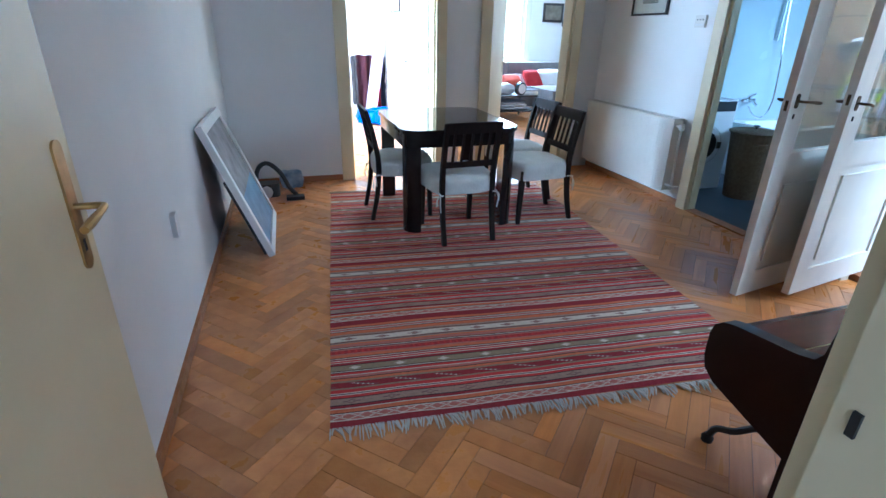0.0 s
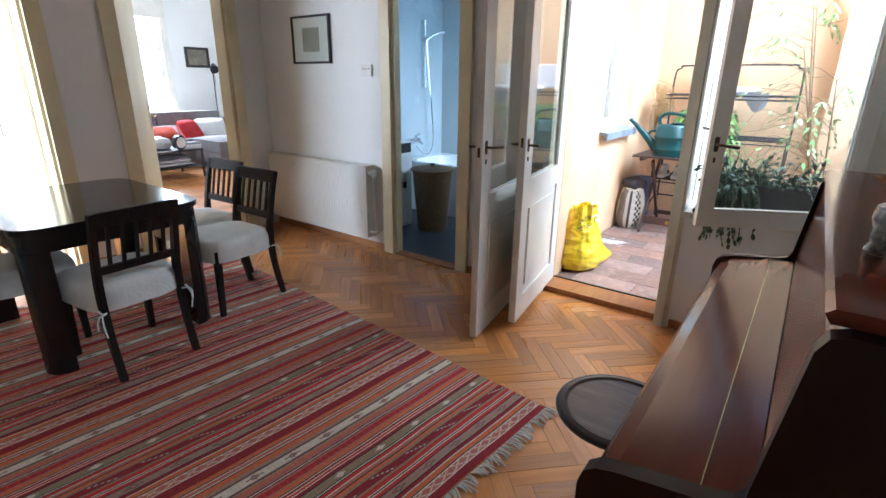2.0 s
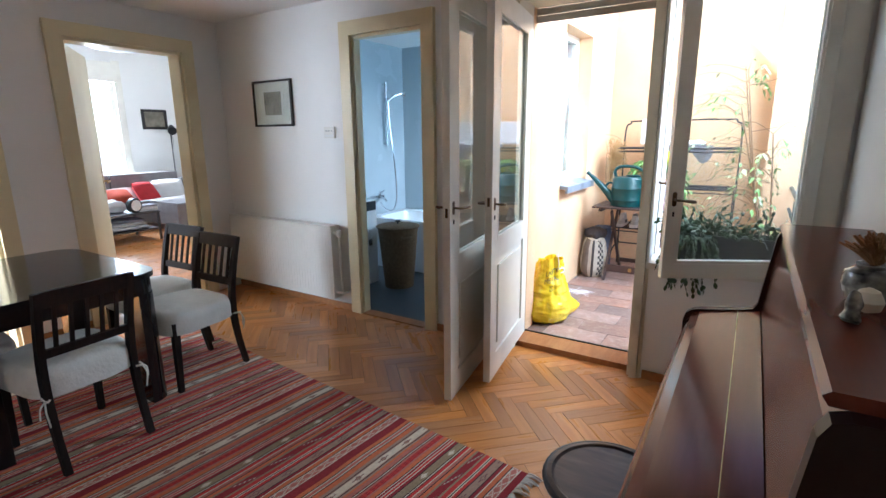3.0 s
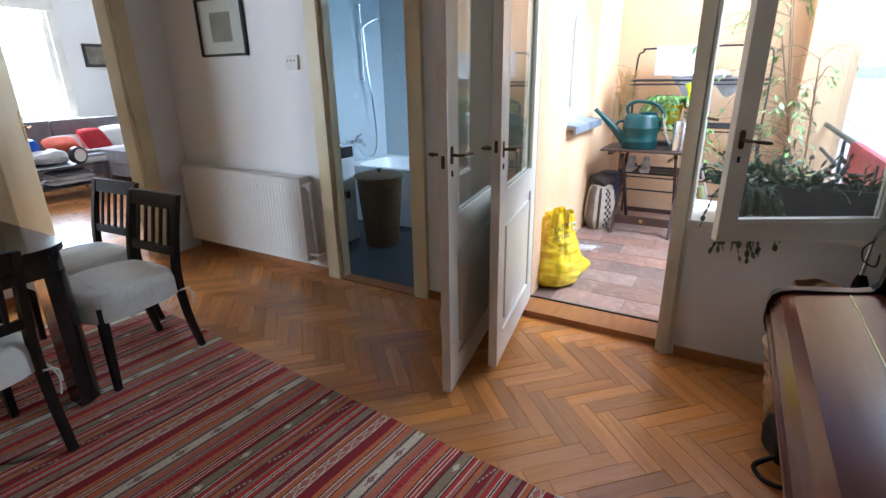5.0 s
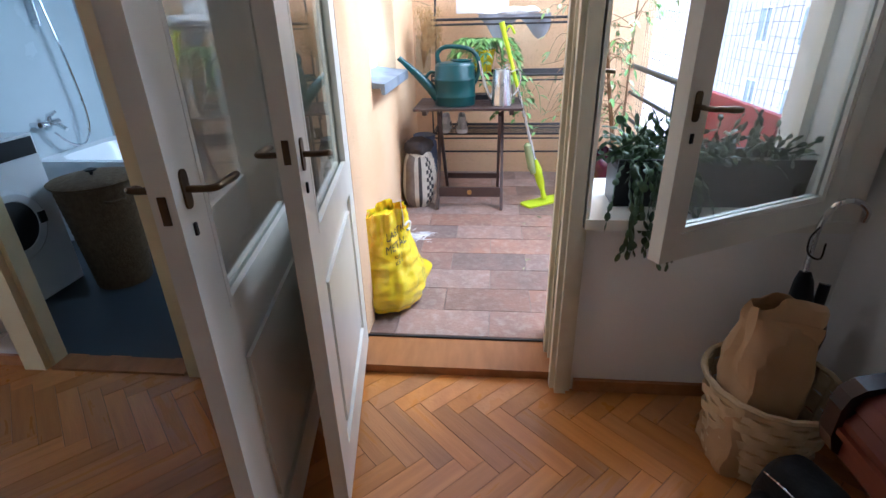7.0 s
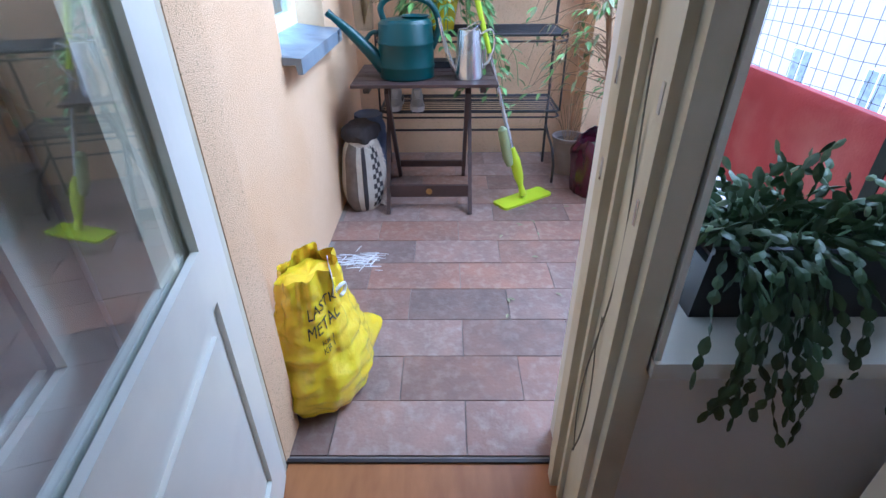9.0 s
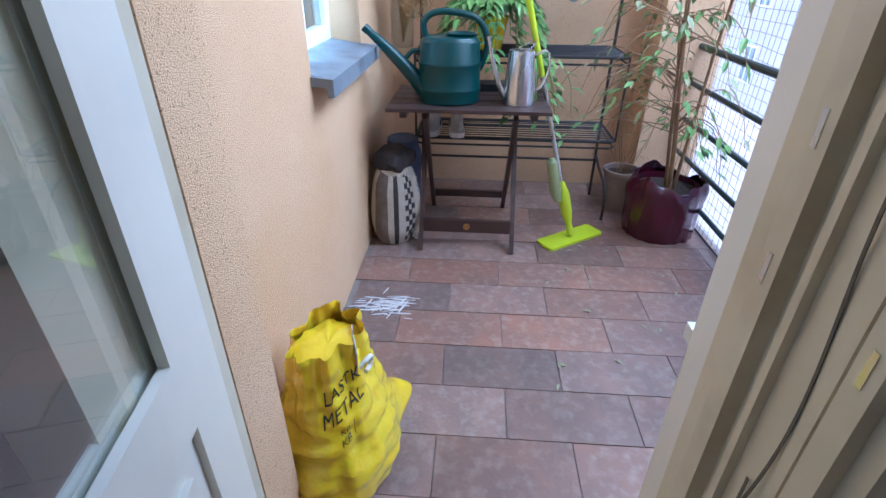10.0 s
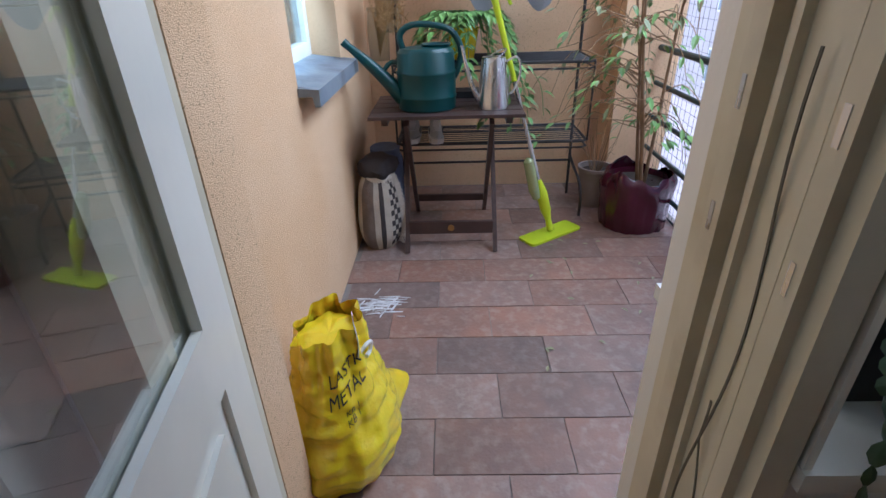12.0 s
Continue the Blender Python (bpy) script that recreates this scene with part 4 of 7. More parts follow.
part("valve_knob", lathe([(0.012, 0.0), (0.022, 0.006), (0.022, 0.05), (0.016, 0.058)], 16, c=(-0.02, -RWD / 2 - 0.06)), M_PLASTICW, v_).location.z = 0.535
part("pipe", tubed(bend([(-0.02, -RWD / 2 - 0.06, 0.56), (-0.02, -RWD / 2 - 0.06, 0.35), (-0.012, -RWD / 2 - 0.062, 0.10), (-0.01, -RWD / 2 - 0.06, 0.06)], 5), 0.0085, 10), M_RAD, rad)
part("valve_lower", tubed([(-0.02, -RWD / 2, 0.055), (-0.015, -RWD / 2 - 0.085, 0.055)], 0.013, 12), M_RAD, rad)
part("wall_pipe", tubed(bend([(-0.012, -RWD / 2 - 0.06, 0.055), (0.03, -RWD / 2 - 0.065, 0.05), (0.064, -RWD / 2 - 0.065, 0.05)], 4), 0.0085, 10), M_RAD, rad)

# picture over the radiator


def hung_picture(name, label, axis_pose, w, h, bar, frame_m, mount, art_m, art=(0.55, 0.5), glazed=True, deep=0.022):
    d = thing(name, label, "picture")
    d.matrix_basis = axis_pose
    for q in ((-w / 2, w / 2, -h / 2, -h / 2 + bar), (-w / 2, w / 2, h / 2 - bar, h / 2), (-w / 2, -w / 2 + bar, -h / 2 + bar, h / 2 - bar), (w / 2 - bar, w / 2, -h / 2 + bar, h / 2 - bar)):
        part("frame_bar", boxed(q[0], q[1], -deep, 0, q[2], q[3]), frame_m, d, bevel=0.002)
    part("mount", boxed(-w / 2 + bar, w / 2 - bar, -deep * 0.45, -0.002, -h / 2 + bar, h / 2 - bar), mount, d)
    aw, ah = w * art[0] / 2, h * art[1] / 2
    part("print", boxed(-aw, aw, -deep * 0.55, -deep * 0.45 - 0.0005, -ah, ah), art_m, d)
    if glazed:
        part("glass", boxed(-w / 2 + bar, w / 2 - bar, -deep * 0.8, -deep * 0.72, -h / 2 + bar, h / 2 - bar), M_GLASS, d).visible_shadow = False
    return d


hung_picture("framed_print", "small dark print in a white mount and thin black frame", pose(3.049, 4.345, 1.737, 0, 0, -90), 0.49, 0.385, 0.017, M_FRAMEDK, M_PAPER, M_ETCH, (0.44, 0.50))
sw = thing("light_switch", "white plastic double wall socket with dark holes", "switch", 3.049, 3.69, 1.487)
part("plate", boxed(-0.016, 0, -0.055, 0.055, -0.045, 0.045), M_RAD, sw, bevel=0.004)
for y in (-0.03, 0.0, 0.03):
    part("hole", lathe([(0.006, -0.001), (0.006, 0.001)], 10, c=(0, 0)), M_BLACKP, sw).matrix_basis = pose(-0.0165, y, 0.012, 0, 90, 0)
part("rocker", boxed(-0.019, -0.016, -0.045, 0.045, -0.032, -0.018), M_PLASTICW, sw)
sw2 = thing("wall_switch", "small white plastic wall plate on the hall wall", "switch", -0.699, 2.405, 0.575)
part("plate", prism(rounded(-0.03, 0.03, -0.055, 0.055, 0.015), 0, 0.022, "x"), M_PLASTICW, sw2, bevel=0.004)

# white framed canvas leaning on the west wall
lean = thing("leaning_canvas", "large white-framed blue and grey picture leaning against the wall", "picture", -0.352, 3.705, 0.004)
lean.matrix_basis = pose(-0.352, 3.705, 0.004, 0, 0, 90) @ pose(0, 0, 0, -20.5, 0, 0)
LW, LH = 0.85, 0.90
for q in ((-LW / 2, LW / 2, 0, 0.055), (-LW / 2, LW / 2, LH - 0.055, LH), (-LW / 2, -LW / 2 + 0.055, 0.055, LH - 0.055), (LW / 2 - 0.055, LW / 2, 0.055, LH - 0.055)):
    part("frame_bar", boxed(q[0], q[1], -0.012, 0.028, q[2], q[3]), M_PLASTICW, lean, bevel=0.003)
part("canvas", boxed(-LW / 2 + 0.055, LW / 2 - 0.055, 0.0, 0.012, 0.40, LH - 0.055), M_GREYART, lean, "mottled grey upper part")
part("canvas", boxed(-LW / 2 + 0.055, LW / 2 - 0.055, 0.0, 0.012, 0.055, 0.40), M_SEAART, lean, "blue lower part")
part("back_board", boxed(-LW / 2 + 0.055, LW / 2 - 0.055, 0.012, 0.018, 0.055, LH - 0.055), M_BLACKP, lean)
part("strut", boxed(-0.40, -0.37, 0.03, 0.05, 0.02, 0.55), M_BLACKP, lean)

# vacuum cleaner and bag in the corner
vac = thing("vacuum_cleaner", "black vacuum cleaner hose and head lying on the parquet", "vacuum cleaner", -0.36, 4.60, 0.0)
vac.scale = (0.85, 0.85, 0.9)
pts = bend([(-0.16, -0.10, 0.05), (-0.14, 0.0, 0.27), (-0.04, 0.05, 0.33), (0.08, 0.02, 0.24), (0.16, -0.04, 0.10), (0.22, -0.10, 0.045)], 7)
part("hose", tubed(pts, [0.021 + 0.002 * (i % 2) for i in range(len(pts))], 10), M_BLACKP, vac)
bm = prism(rounded(-0.14, 0.14, -0.09, 0.09, 0.06), 0.0, 0.13, "z")
part("body", rough_up(bm, 0.006, 0.2), M_BLACKP, vac, bevel=0.02).location = (-0.08, 0.08, 0)
part("floor_head", boxed(0.12, 0.30, -0.16, -0.06, 0.0, 0.035), M_BLACKP, vac, bevel=0.012)
part("wheel", lathe([(0.045, -0.015), (0.06, -0.01), (0.06, 0.01), (0.045, 0.015)], 18), M_PLASTICW, vac).matrix_basis = pose(-0.07, -0.03, 0.06, 90, 0, 20)
pbag = thing("paper_packet", "crumpled pale blue and white paper packet on the floor", "packet", -0.20, 4.86, 0.0)
bm = pillow(0.22, 0.12, 0.17, 0.35)
part("packet", rough_up(bm, 0.02, 0.06, 3), surface("packet_paper", (0.5, 0.55, 0.62), (0.12, 0.20, 0.32), 14, 0.5), pbag, smooth=30)

# upright piano along the south wall
piano = thing("upright_piano", "polished dark mahogany upright piano with closed fallboard", "piano", 0.765, 0.0, 0.0, 0.6)
PX = 1.46
cheek = [(0.365, 0.0), (0.365, 1.115), (0.592, 1.115), (0.612, 1.108), (0.624, 1.085), (0.655, 0.825), (0.668, 0.806), (0.70, 0.796), (0.84, 0.775), (0.875, 0.765), (0.895, 0.748), (0.903, 0.72),
         (0.903, 0.66), (0.893, 0.628), (0.86, 0.605), (0.66, 0.56), (0.655, 0.09), (0.70, 0.075), (0.70, 0.0)]
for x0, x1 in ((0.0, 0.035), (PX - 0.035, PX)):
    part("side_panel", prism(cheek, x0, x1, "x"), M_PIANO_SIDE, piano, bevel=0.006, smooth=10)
part("top_lid", prism([(0.362, 1.117), (0.362, 1.138), (0.612, 1.138), (0.622, 1.130), (0.614, 1.117)], 0.030, PX - 0.030, "x"), M_PIANO, piano, bevel=0.005, smooth=10)
part("upper_panel", prism([(0.592, 1.115), (0.612, 1.085), (0.642, 0.815), (0.622, 0.806), (0.57, 1.09)], 0.035, PX - 0.035, "x"), M_PIANO, piano, smooth=10)
part("fallboard", prism([(0.644, 0.790), (0.644, 0.802), (0.714, 0.789), (0.714, 0.777)], 0.036, PX - 0.036, "x"), M_PIANO, piano, bevel=0.002, smooth=10)
part("fallboard_flap", prism([(0.717, 0.776), (0.717, 0.788), (0.845, 0.764), (0.874, 0.750), (0.886, 0.725), (0.878, 0.722), (0.862, 0.740), (0.838, 0.752)], 0.036, PX - 0.036, "x"), M_PIANO, piano, bevel=0.002, smooth=10)
part("hinge_strip", prism([(0.7146, 0.784), (0.7146, 0.7896), (0.7164, 0.7893), (0.7164, 0.784)], 0.037, PX - 0.037, "x"), M_BRASS, piano, "thin brass piano hinge")
part("keybed", prism([(0.62, 0.60), (0.62, 0.70), (0.880, 0.718), (0.892, 0.70), (0.892, 0.665), (0.880, 0.65), (0.880, 0.62)], 0.036, PX - 0.036, "x"), M_PIANO, piano, bevel=0.004, smooth=10)
part("moulding", prism([(0.880, 0.668), (0.900, 0.672), (0.900, 0.684), (0.880, 0.688)], 0.037, PX - 0.037, "x"), M_PIANO, piano, smooth=10)
part("lower_panel", boxed(0.036, PX - 0.036, 0.60, 0.62, 0.10, 0.60), M_PIANO, piano, bevel=0.003, smooth=10)
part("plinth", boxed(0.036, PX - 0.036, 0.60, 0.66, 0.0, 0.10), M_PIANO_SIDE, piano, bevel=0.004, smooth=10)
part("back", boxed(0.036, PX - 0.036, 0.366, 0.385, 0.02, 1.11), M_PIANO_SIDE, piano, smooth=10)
for x in (0.58, 0.68, 0.78):
    part("pedal", boxed(x - 0.02, x + 0.02, 0.655, 0.75, 0.05, 0.065), M_BRASS, piano, bevel=0.006)

# round piano stool
stool = thing("piano_stool", "round dark brown wooden piano stool with curved black legs", "stool", 1.335, 0.985, 0.0)
part("seat", lathe([(0.0, 0.475), (0.15, 0.475), (0.172, 0.482), (0.178, 0.492), (0.174, 0.503), (0.16, 0.505), (0.152, 0.499), (0.0, 0.497)], 40), surface("worn_stool_wood", (0.075, 0.045, 0.032), (0.035, 0.022, 0.018), 7, 0.32, stretch=(5, 1, 1), dirt=(0.12, 0.085, 0.065), dscale=6), stool)
part("rim", tubed([(0.176 * math.cos(2 * math.pi * i / 40), 0.176 * math.sin(2 * math.pi * i / 40), 0.493) for i in range(40)], 0.0105, 8, True), M_BLACKP, stool)
part("column", lathe([(0.02, 0.10), (0.035, 0.12), (0.03, 0.2), (0.022, 0.24), (0.022, 0.40), (0.06, 0.455), (0.09, 0.475)], 18), M_BLACKP, stool)
for k in range(3):
    a_ = radians(125 + 120 * k)
    u = Vector((math.cos(a_), math.sin(a_), 0))
    pts = bend([u * 0.02 + Vector((0, 0, 0.17)), u * 0.09 + Vector((0, 0, 0.15)), u * 0.16 + Vector((0, 0, 0.09)), u * 0.215 + Vector((0, 0, 0.07)), u * 0.235 + Vector((0, 0, 0.03))], 4)
    lg = part("leg", tubed(pts, 0.013, 8), M_BLACKP, stool)
    part("foot", lathe([(0.012, 0.0), (0.02, 0.004), (0.022, 0.02), (0.012, 0.036)], 12, c=(u.x * 0.236, u.y * 0.236)), M_RUBBER, lg)

# ornaments on the piano
orn = thing("ornament_pot", "small dark glazed pot with dried tan flowers on the piano", "vase", 1.255, 0.515, 1.139, 0)
orn.scale = (0.72, 0.72, 0.66)
part("pot", rough_up(lathe([(0.03, 0.0), (0.055, 0.01), (0.068, 0.05), (0.06, 0.085), (0.04, 0.10), (0.042, 0.11)], 20), 0.004, 0.03), M_CHINA, orn)
bm = bmesh.new()
ro = random.Random(8)
for k in range(60):
    a_, t_ = ro.uniform(0, 6.28), ro.uniform(0.2, 1.0)
    tip = Vector((math.cos(a_) * 0.085 * t_, math.sin(a_) * 0.085 * t_, 0.17 + 0.035 * (1 - t_) + ro.uniform(-0.01, 0.01)))
    tube(bm, [(0, 0, 0.10), tip * 0.6 + Vector((0, 0, 0.05)), tip], [0.002, 0.006, 0.003], 5)
part("flower_head", bm, M_HAIR, orn, "dried tan flower head")
egg = thing("shell_ornament", "cream shell ornament on the piano lid", "ornament", 1.17, 0.53, 1.139)
part("shell", lathe([(0.004, 0.0), (0.02, 0.006), (0.024, 0.022), (0.016, 0.04), (0.004, 0.046)], 14), M_EGG, egg)
glob = thing("glass_figurine", "small dark speckled figurine on the piano lid", "ornament", 1.10, 0.56, 1.139)
glob.scale = (0.6, 0.6, 0.6)
part("figurine", rough_up(lathe([(0.02, 0.0), (0.026, 0.01), (0.018, 0.035), (0.024, 0.055), (0.012, 0.085), (0.004, 0.095)], 14), 0.006, 0.03), M_CHINA, glob)

# wicker basket with paper bag and umbrella in the window corner
BX, BY = 2.77, 0.65
basket = thing("wicker_basket", "woven pale chip-wood basket on the parquet", "basket", BX, BY, 0.0, 10)
NS, NRW = 22, 9


def basket_r(z):
    return 0.135 + 0.05 * (z / 0.36)


for j in range(NRW):
    z0 = 0.004 + j * 0.034
    for k in range(NS):
        a0, a1 = 2 * math.pi * k / NS, 2 * math.pi * (k + 1) / NS
        out = 0.008 if (k + j) % 2 else -0.002
        if k < 2:
            bm = bmesh.new()
            vs = []
            for z in (0.0, 0.031):
                for d_ in (0.0, 0.005):
                    for t in (0.0, 0.25, 0.5, 0.75, 1.0):
                        a = (a1 - a0) * (t - 0.5)
                        r_ = basket_r(z0 + z) + out * math.sin(math.pi * t) + d_
                        vs.append(bm.verts.new((math.cos(a) * r_, math.sin(a) * r_, z0 + z)))
            for i in range(4):
                bm.faces.new((vs[5 + i], vs[6 + i], vs[16 + i], vs[15 + i]))
                bm.faces.new((vs[i], vs[10 + i], vs[11 + i], vs[1 + i]))
                bm.faces.new((vs[i], vs[1 + i], vs[6 + i], vs[5 + i]))
                bm.faces.new((vs[10 + i], vs[15 + i], vs[16 + i], vs[11 + i]))
            meshes_key = part("strip", bm, M_RATTAN, basket)
            if k == 0:
                row = {}
            row[(k + j) % 2] = meshes_key.data
            bpy.data.objects.remove(meshes_key)
        ob = new("strip", row[(k + j) % 2])
        ob.parent = basket
        ob.matrix_basis = Matrix.Rotation((a0 + a1) / 2, 4, "Z")
for k in range(NS):
    a = 2 * math.pi * k / NS
    b0, b1 = basket_r(0.0) + 0.001, basket_r(0.31) + 0.001
    part("stake", tubed([(math.cos(a) * b0, math.sin(a) * b0, 0.005), (math.cos(a) * b1, math.sin(a) * b1, 0.312)], 0.004, 5), M_RATTAN, basket)
part("rim", tubed([((basket_r(0.36) + 0.004) * math.cos(2 * math.pi * i / 36), (basket_r(0.36) + 0.004) * math.sin(2 * math.pi * i / 36), 0.31 + 0.004 * (i % 2)) for i in range(36)], 0.010, 7, True), M_RATTAN, basket)
part("bottom", lathe([(0.0, 0.004), (0.133, 0.004), (0.133, 0.010), (0.0, 0.010)], 30), M_RATTAN, basket)

sack = thing("paper_bag", "crumpled brown kraft paper bag standing in the basket", "paper bag", BX - 0.01, BY + 0.05, 0.012)
sack.scale = (1.0, 1.2, 1.18)


def sack_fn(u, v):
    a = 2 * math.pi * u
    ca, sa = math.cos(a), math.sin(a)
    r = 1 / (abs(ca) ** 5 + abs(sa) ** 5) ** 0.2
    z = 0.50 * v
    k = 1 - 0.10 * v
    pinch = 1 - 0.80 * max(0.0, (v - 0.62) / 0.38) ** 1.2
    return Vector((0.105 * r * ca * k * pinch - 0.03 * v, 0.085 * r * sa * k, z + 0.018 * v * math.sin(a * 2 + 1))) + noise.noise_vector(Vector((ca * 2, sa * 2, z * 9))) * 0.016 * (0.3 + v)


part("bag", rough_up(shell(sack_fn, 44, 22, 0.0015, wrap=True), 0.011, 0.045, 2), M_KRAFT, sack, smooth=25)
part("torn_flap", rough_up(shell(lambda u, v: (-0.10 + 0.05 * u + 0.02 * v, -0.06 + 0.12 * u, 0.47 - 0.10 * v), 8, 8, 0.002), 0.012, 0.05, 3), M_KRAFT, sack, smooth=25)

umb = thing("umbrella", "folded black umbrella with a chrome crook handle in the basket", "umbrella", BX, BY - 0.015, 0.012)
base, collar, neck = Vector((0.04, -0.09, 0.03)), Vector((0.145, -0.075, 0.60)), Vector((0.155, -0.08, 0.66))
pts = [base.lerp(collar, t) for t in (0, 0.2, 0.45, 0.7, 0.85, 0.95, 1.0)]
part("canopy", rough_up(tubed(pts, [0.008, 0.026, 0.036, 0.042, 0.036, 0.026, 0.014], 14), 0.006, 0.03, 4), M_CLOTHBLACK, umb, smooth=30)
up = (neck - base).normalized()
pts = bend([collar, neck, neck + Vector((0.012, -0.012, 0.09)), neck + Vector((0.012, -0.04, 0.15)), neck + Vector((0.008, -0.085, 0.162)), neck + Vector((0.0, -0.118, 0.135)), neck + Vector((0.0, -0.118, 0.10))], 6)
part("crook_handle", tubed(pts, 0.0085, 10), M_STEEL, umb, "chrome crook handle")
pts = bend([neck + Vector((0.004, -0.006, 0.08)), neck + Vector((-0.012, 0.022, 0.05)), neck + Vector((-0.01, 0.012, 0.0)), neck + Vector((-0.004, -0.03, -0.02)), neck + Vector((0.0, -0.035, 0.03))], 5)
part("wrist_strap", tubed(pts, 0.003, 6), M_CLOTHBLACK, umb)
umb2 = thing("folding_umbrella", "short black folding umbrella in the basket", "umbrella", BX + 0.09, BY - 0.13, 0.04)
part("canopy", rough_up(tubed([(0, 0.03, 0.0), (0.01, 0.02, 0.2), (0.02, 0.0, 0.38), (0.04, -0.02, 0.46)], [0.03, 0.045, 0.05, 0.03], 14), 0.008, 0.05, 1), M_CLOTHBLACK, umb2, smooth=30)
part("grip", tubed([(0.04, -0.02, 0.46), (0.055, -0.03, 0.53)], 0.016, 12), M_BLACKP, umb2)

# black backpack on the floor by the basket
pack = thing("backpack", "black nylon backpack with loose strap slumped on the parquet", "backpack", 2.45, 0.69, 0.0, 20)
pack.scale = (0.86, 0.82, 0.74)
bm = pillow(0.24, 0.17, 0.36, 0.3, 14)
part("body", rough_up(bm, 0.016, 0.12, 5), M_CLOTHBLACK, pack, smooth=60)
bm = pillow(0.20, 0.08, 0.20, 0.3, 10)
part("front_pocket", rough_up(bm, 0.01, 0.08, 2), M_CLOTHBLACK, pack, smooth=60).location = (0.0, 0.10, 0.03)
part("strap", tubed(bend([(-0.10, 0.06, 0.24), (-0.17, 0.10, 0.20), (-0.20, 0.13, 0.05), (-0.15, 0.20, 0.012), (-0.06, 0.21, 0.012), (-0.07, 0.12, 0.10)], 6), 0.011, 8), M_CLOTHBLACK, pack)
part("buckle", boxed(-0.135, -0.10, 0.06, 0.075, 0.225, 0.25), M_STEEL, pack, bevel=0.003)
part("zip", tubed(bend([(-0.09, 0.075, 0.29), (0.0, 0.09, 0.315), (0.09, 0.075, 0.29)], 5), 0.003, 6), M_STEEL, pack)
part("side_flap", boxed(-0.14, -0.06, 0.09, 0.13, 0.15, 0.19), M_CLOTHBLACK, pack, bevel=0.01)

# white rag on the floor between the leaves
rag = thing("white_cloth", "small white cloth standing by the open door leaf", "cloth", 2.66, 2.33, 0.0)
part("cloth", rough_up(pillow(0.07, 0.05, 0.20, 0.3), 0.012, 0.05, 6), M_TOWEL, rag)

# ---- the balcony ----
FZ = 0.036
rail = thing("railing", "dark green-grey tubular balcony railing", "railing", kind="structure")
for z in (0.96, 0.765, 0.57, 0.38, 0.205):
    part("rail", tubed([(3.44, 0.45, z), (5.66, 0.45, z)], 0.0135 if z < 0.9 else 0.018, 10), M_RAIL, rail)
for x in (4.56, 3.56):
    part("post", boxed(x - 0.022, x + 0.022, 0.464, 0.478, FZ, 0.955), M_RAIL, rail, bevel=0.003)
    part("post_foot", boxed(x - 0.035, x + 0.035, 0.45, 0.50, FZ, FZ + 0.008), M_RAIL, rail)

net = thing("bird_net", "thin dark cord net stretched outside the railing", "net")
bm = bmesh.new()
rn = random.Random(11)
step = 0.052
for i in range(44):
    x = 3.45 + i * step
    tube(bm, [(x + 0.012 * math.sin(k * 0.9 + i), 0.395, 0.04 + k * 0.29) for k in range(11)], 0.0011, 3)
for j in range(56):
    z = 0.05 + j * step
    tube(bm, [(3.45 + k * 0.22, 0.394, z - 0.02 * math.sin(math.pi * k / 10) + 0.006 * math.sin(k * 1.7 + j)) for k in range(11)], 0.0011, 3)
net_ob = part("cords", bm, M_NET, net, smooth=0)
net_ob["kind"] = "stuff"
part("edge_rope", tubed([(3.45, 0.40, 0.05), (5.66, 0.40, 0.05)], 0.006, 6), M_NET, net)

# folding table
ft = thing("folding_table", "dark-stained slatted folding wooden table on the tiles", "table", 5.18, 1.695, FZ)
TZ = 0.735
for k in range(5):
    x0 = -0.272 + k * 0.104
    part("slat", boxed(x0, x0 + 0.097, -0.372, 0.372, TZ - 0.016, TZ), M_DARKWOOD, ft, bevel=0.003)
for y in (-0.30, 0.30):
    part("batten", boxed(-0.235, 0.235, y - 0.015, y + 0.015, TZ - 0.05, TZ - 0.016), M_DARKWOOD, ft, bevel=0.002)
for y, dy in ((-0.245, 1), (0.225, -1)):
    for (xa, xb, off) in ((-0.255, 0.20, 0.0), (0.325, -0.19, 0.024 * dy)):
        a, b = Vector((xa, y + off, 0)), Vector((xb, y + off, TZ - 0.05))
        d = (b - a).normalized()
        n = Vector((d.z, 0, -d.x)) * 0.017
        bm = bmesh.new()
        v = [bm.verts.new(q + s + Vector((0, t, 0))) for t in (-0.011, 0.011) for q, s in ((a, -n), (a, n), (b, n), (b, -n))]
        for f in ((0, 1, 2, 3), (7, 6, 5, 4), (0, 4, 5, 1), (1, 5, 6, 2), (2, 6, 7, 3), (3, 7, 4, 0)):
            bm.faces.new([v[i] for i in f])
        part("leg", bm, M_DARKWOOD, ft, bevel=0.003)
part("stretcher", boxed(-0.20, -0.18, -0.235, 0.215, 0.085, 0.155), M_DARKWOOD, ft, bevel=0.003)
part("emblem", lathe([(0.018, 0.0), (0.018, 0.003)], 16), M_BRASS, ft, "small round tarnished emblem").matrix_basis = pose(-0.201, -0.01, 0.12, 0, -90, 0)
part("stretcher", boxed(0.25, 0.27, -0.235, 0.215, 0.09, 0.13), M_DARKWOOD, ft, bevel=0.003)

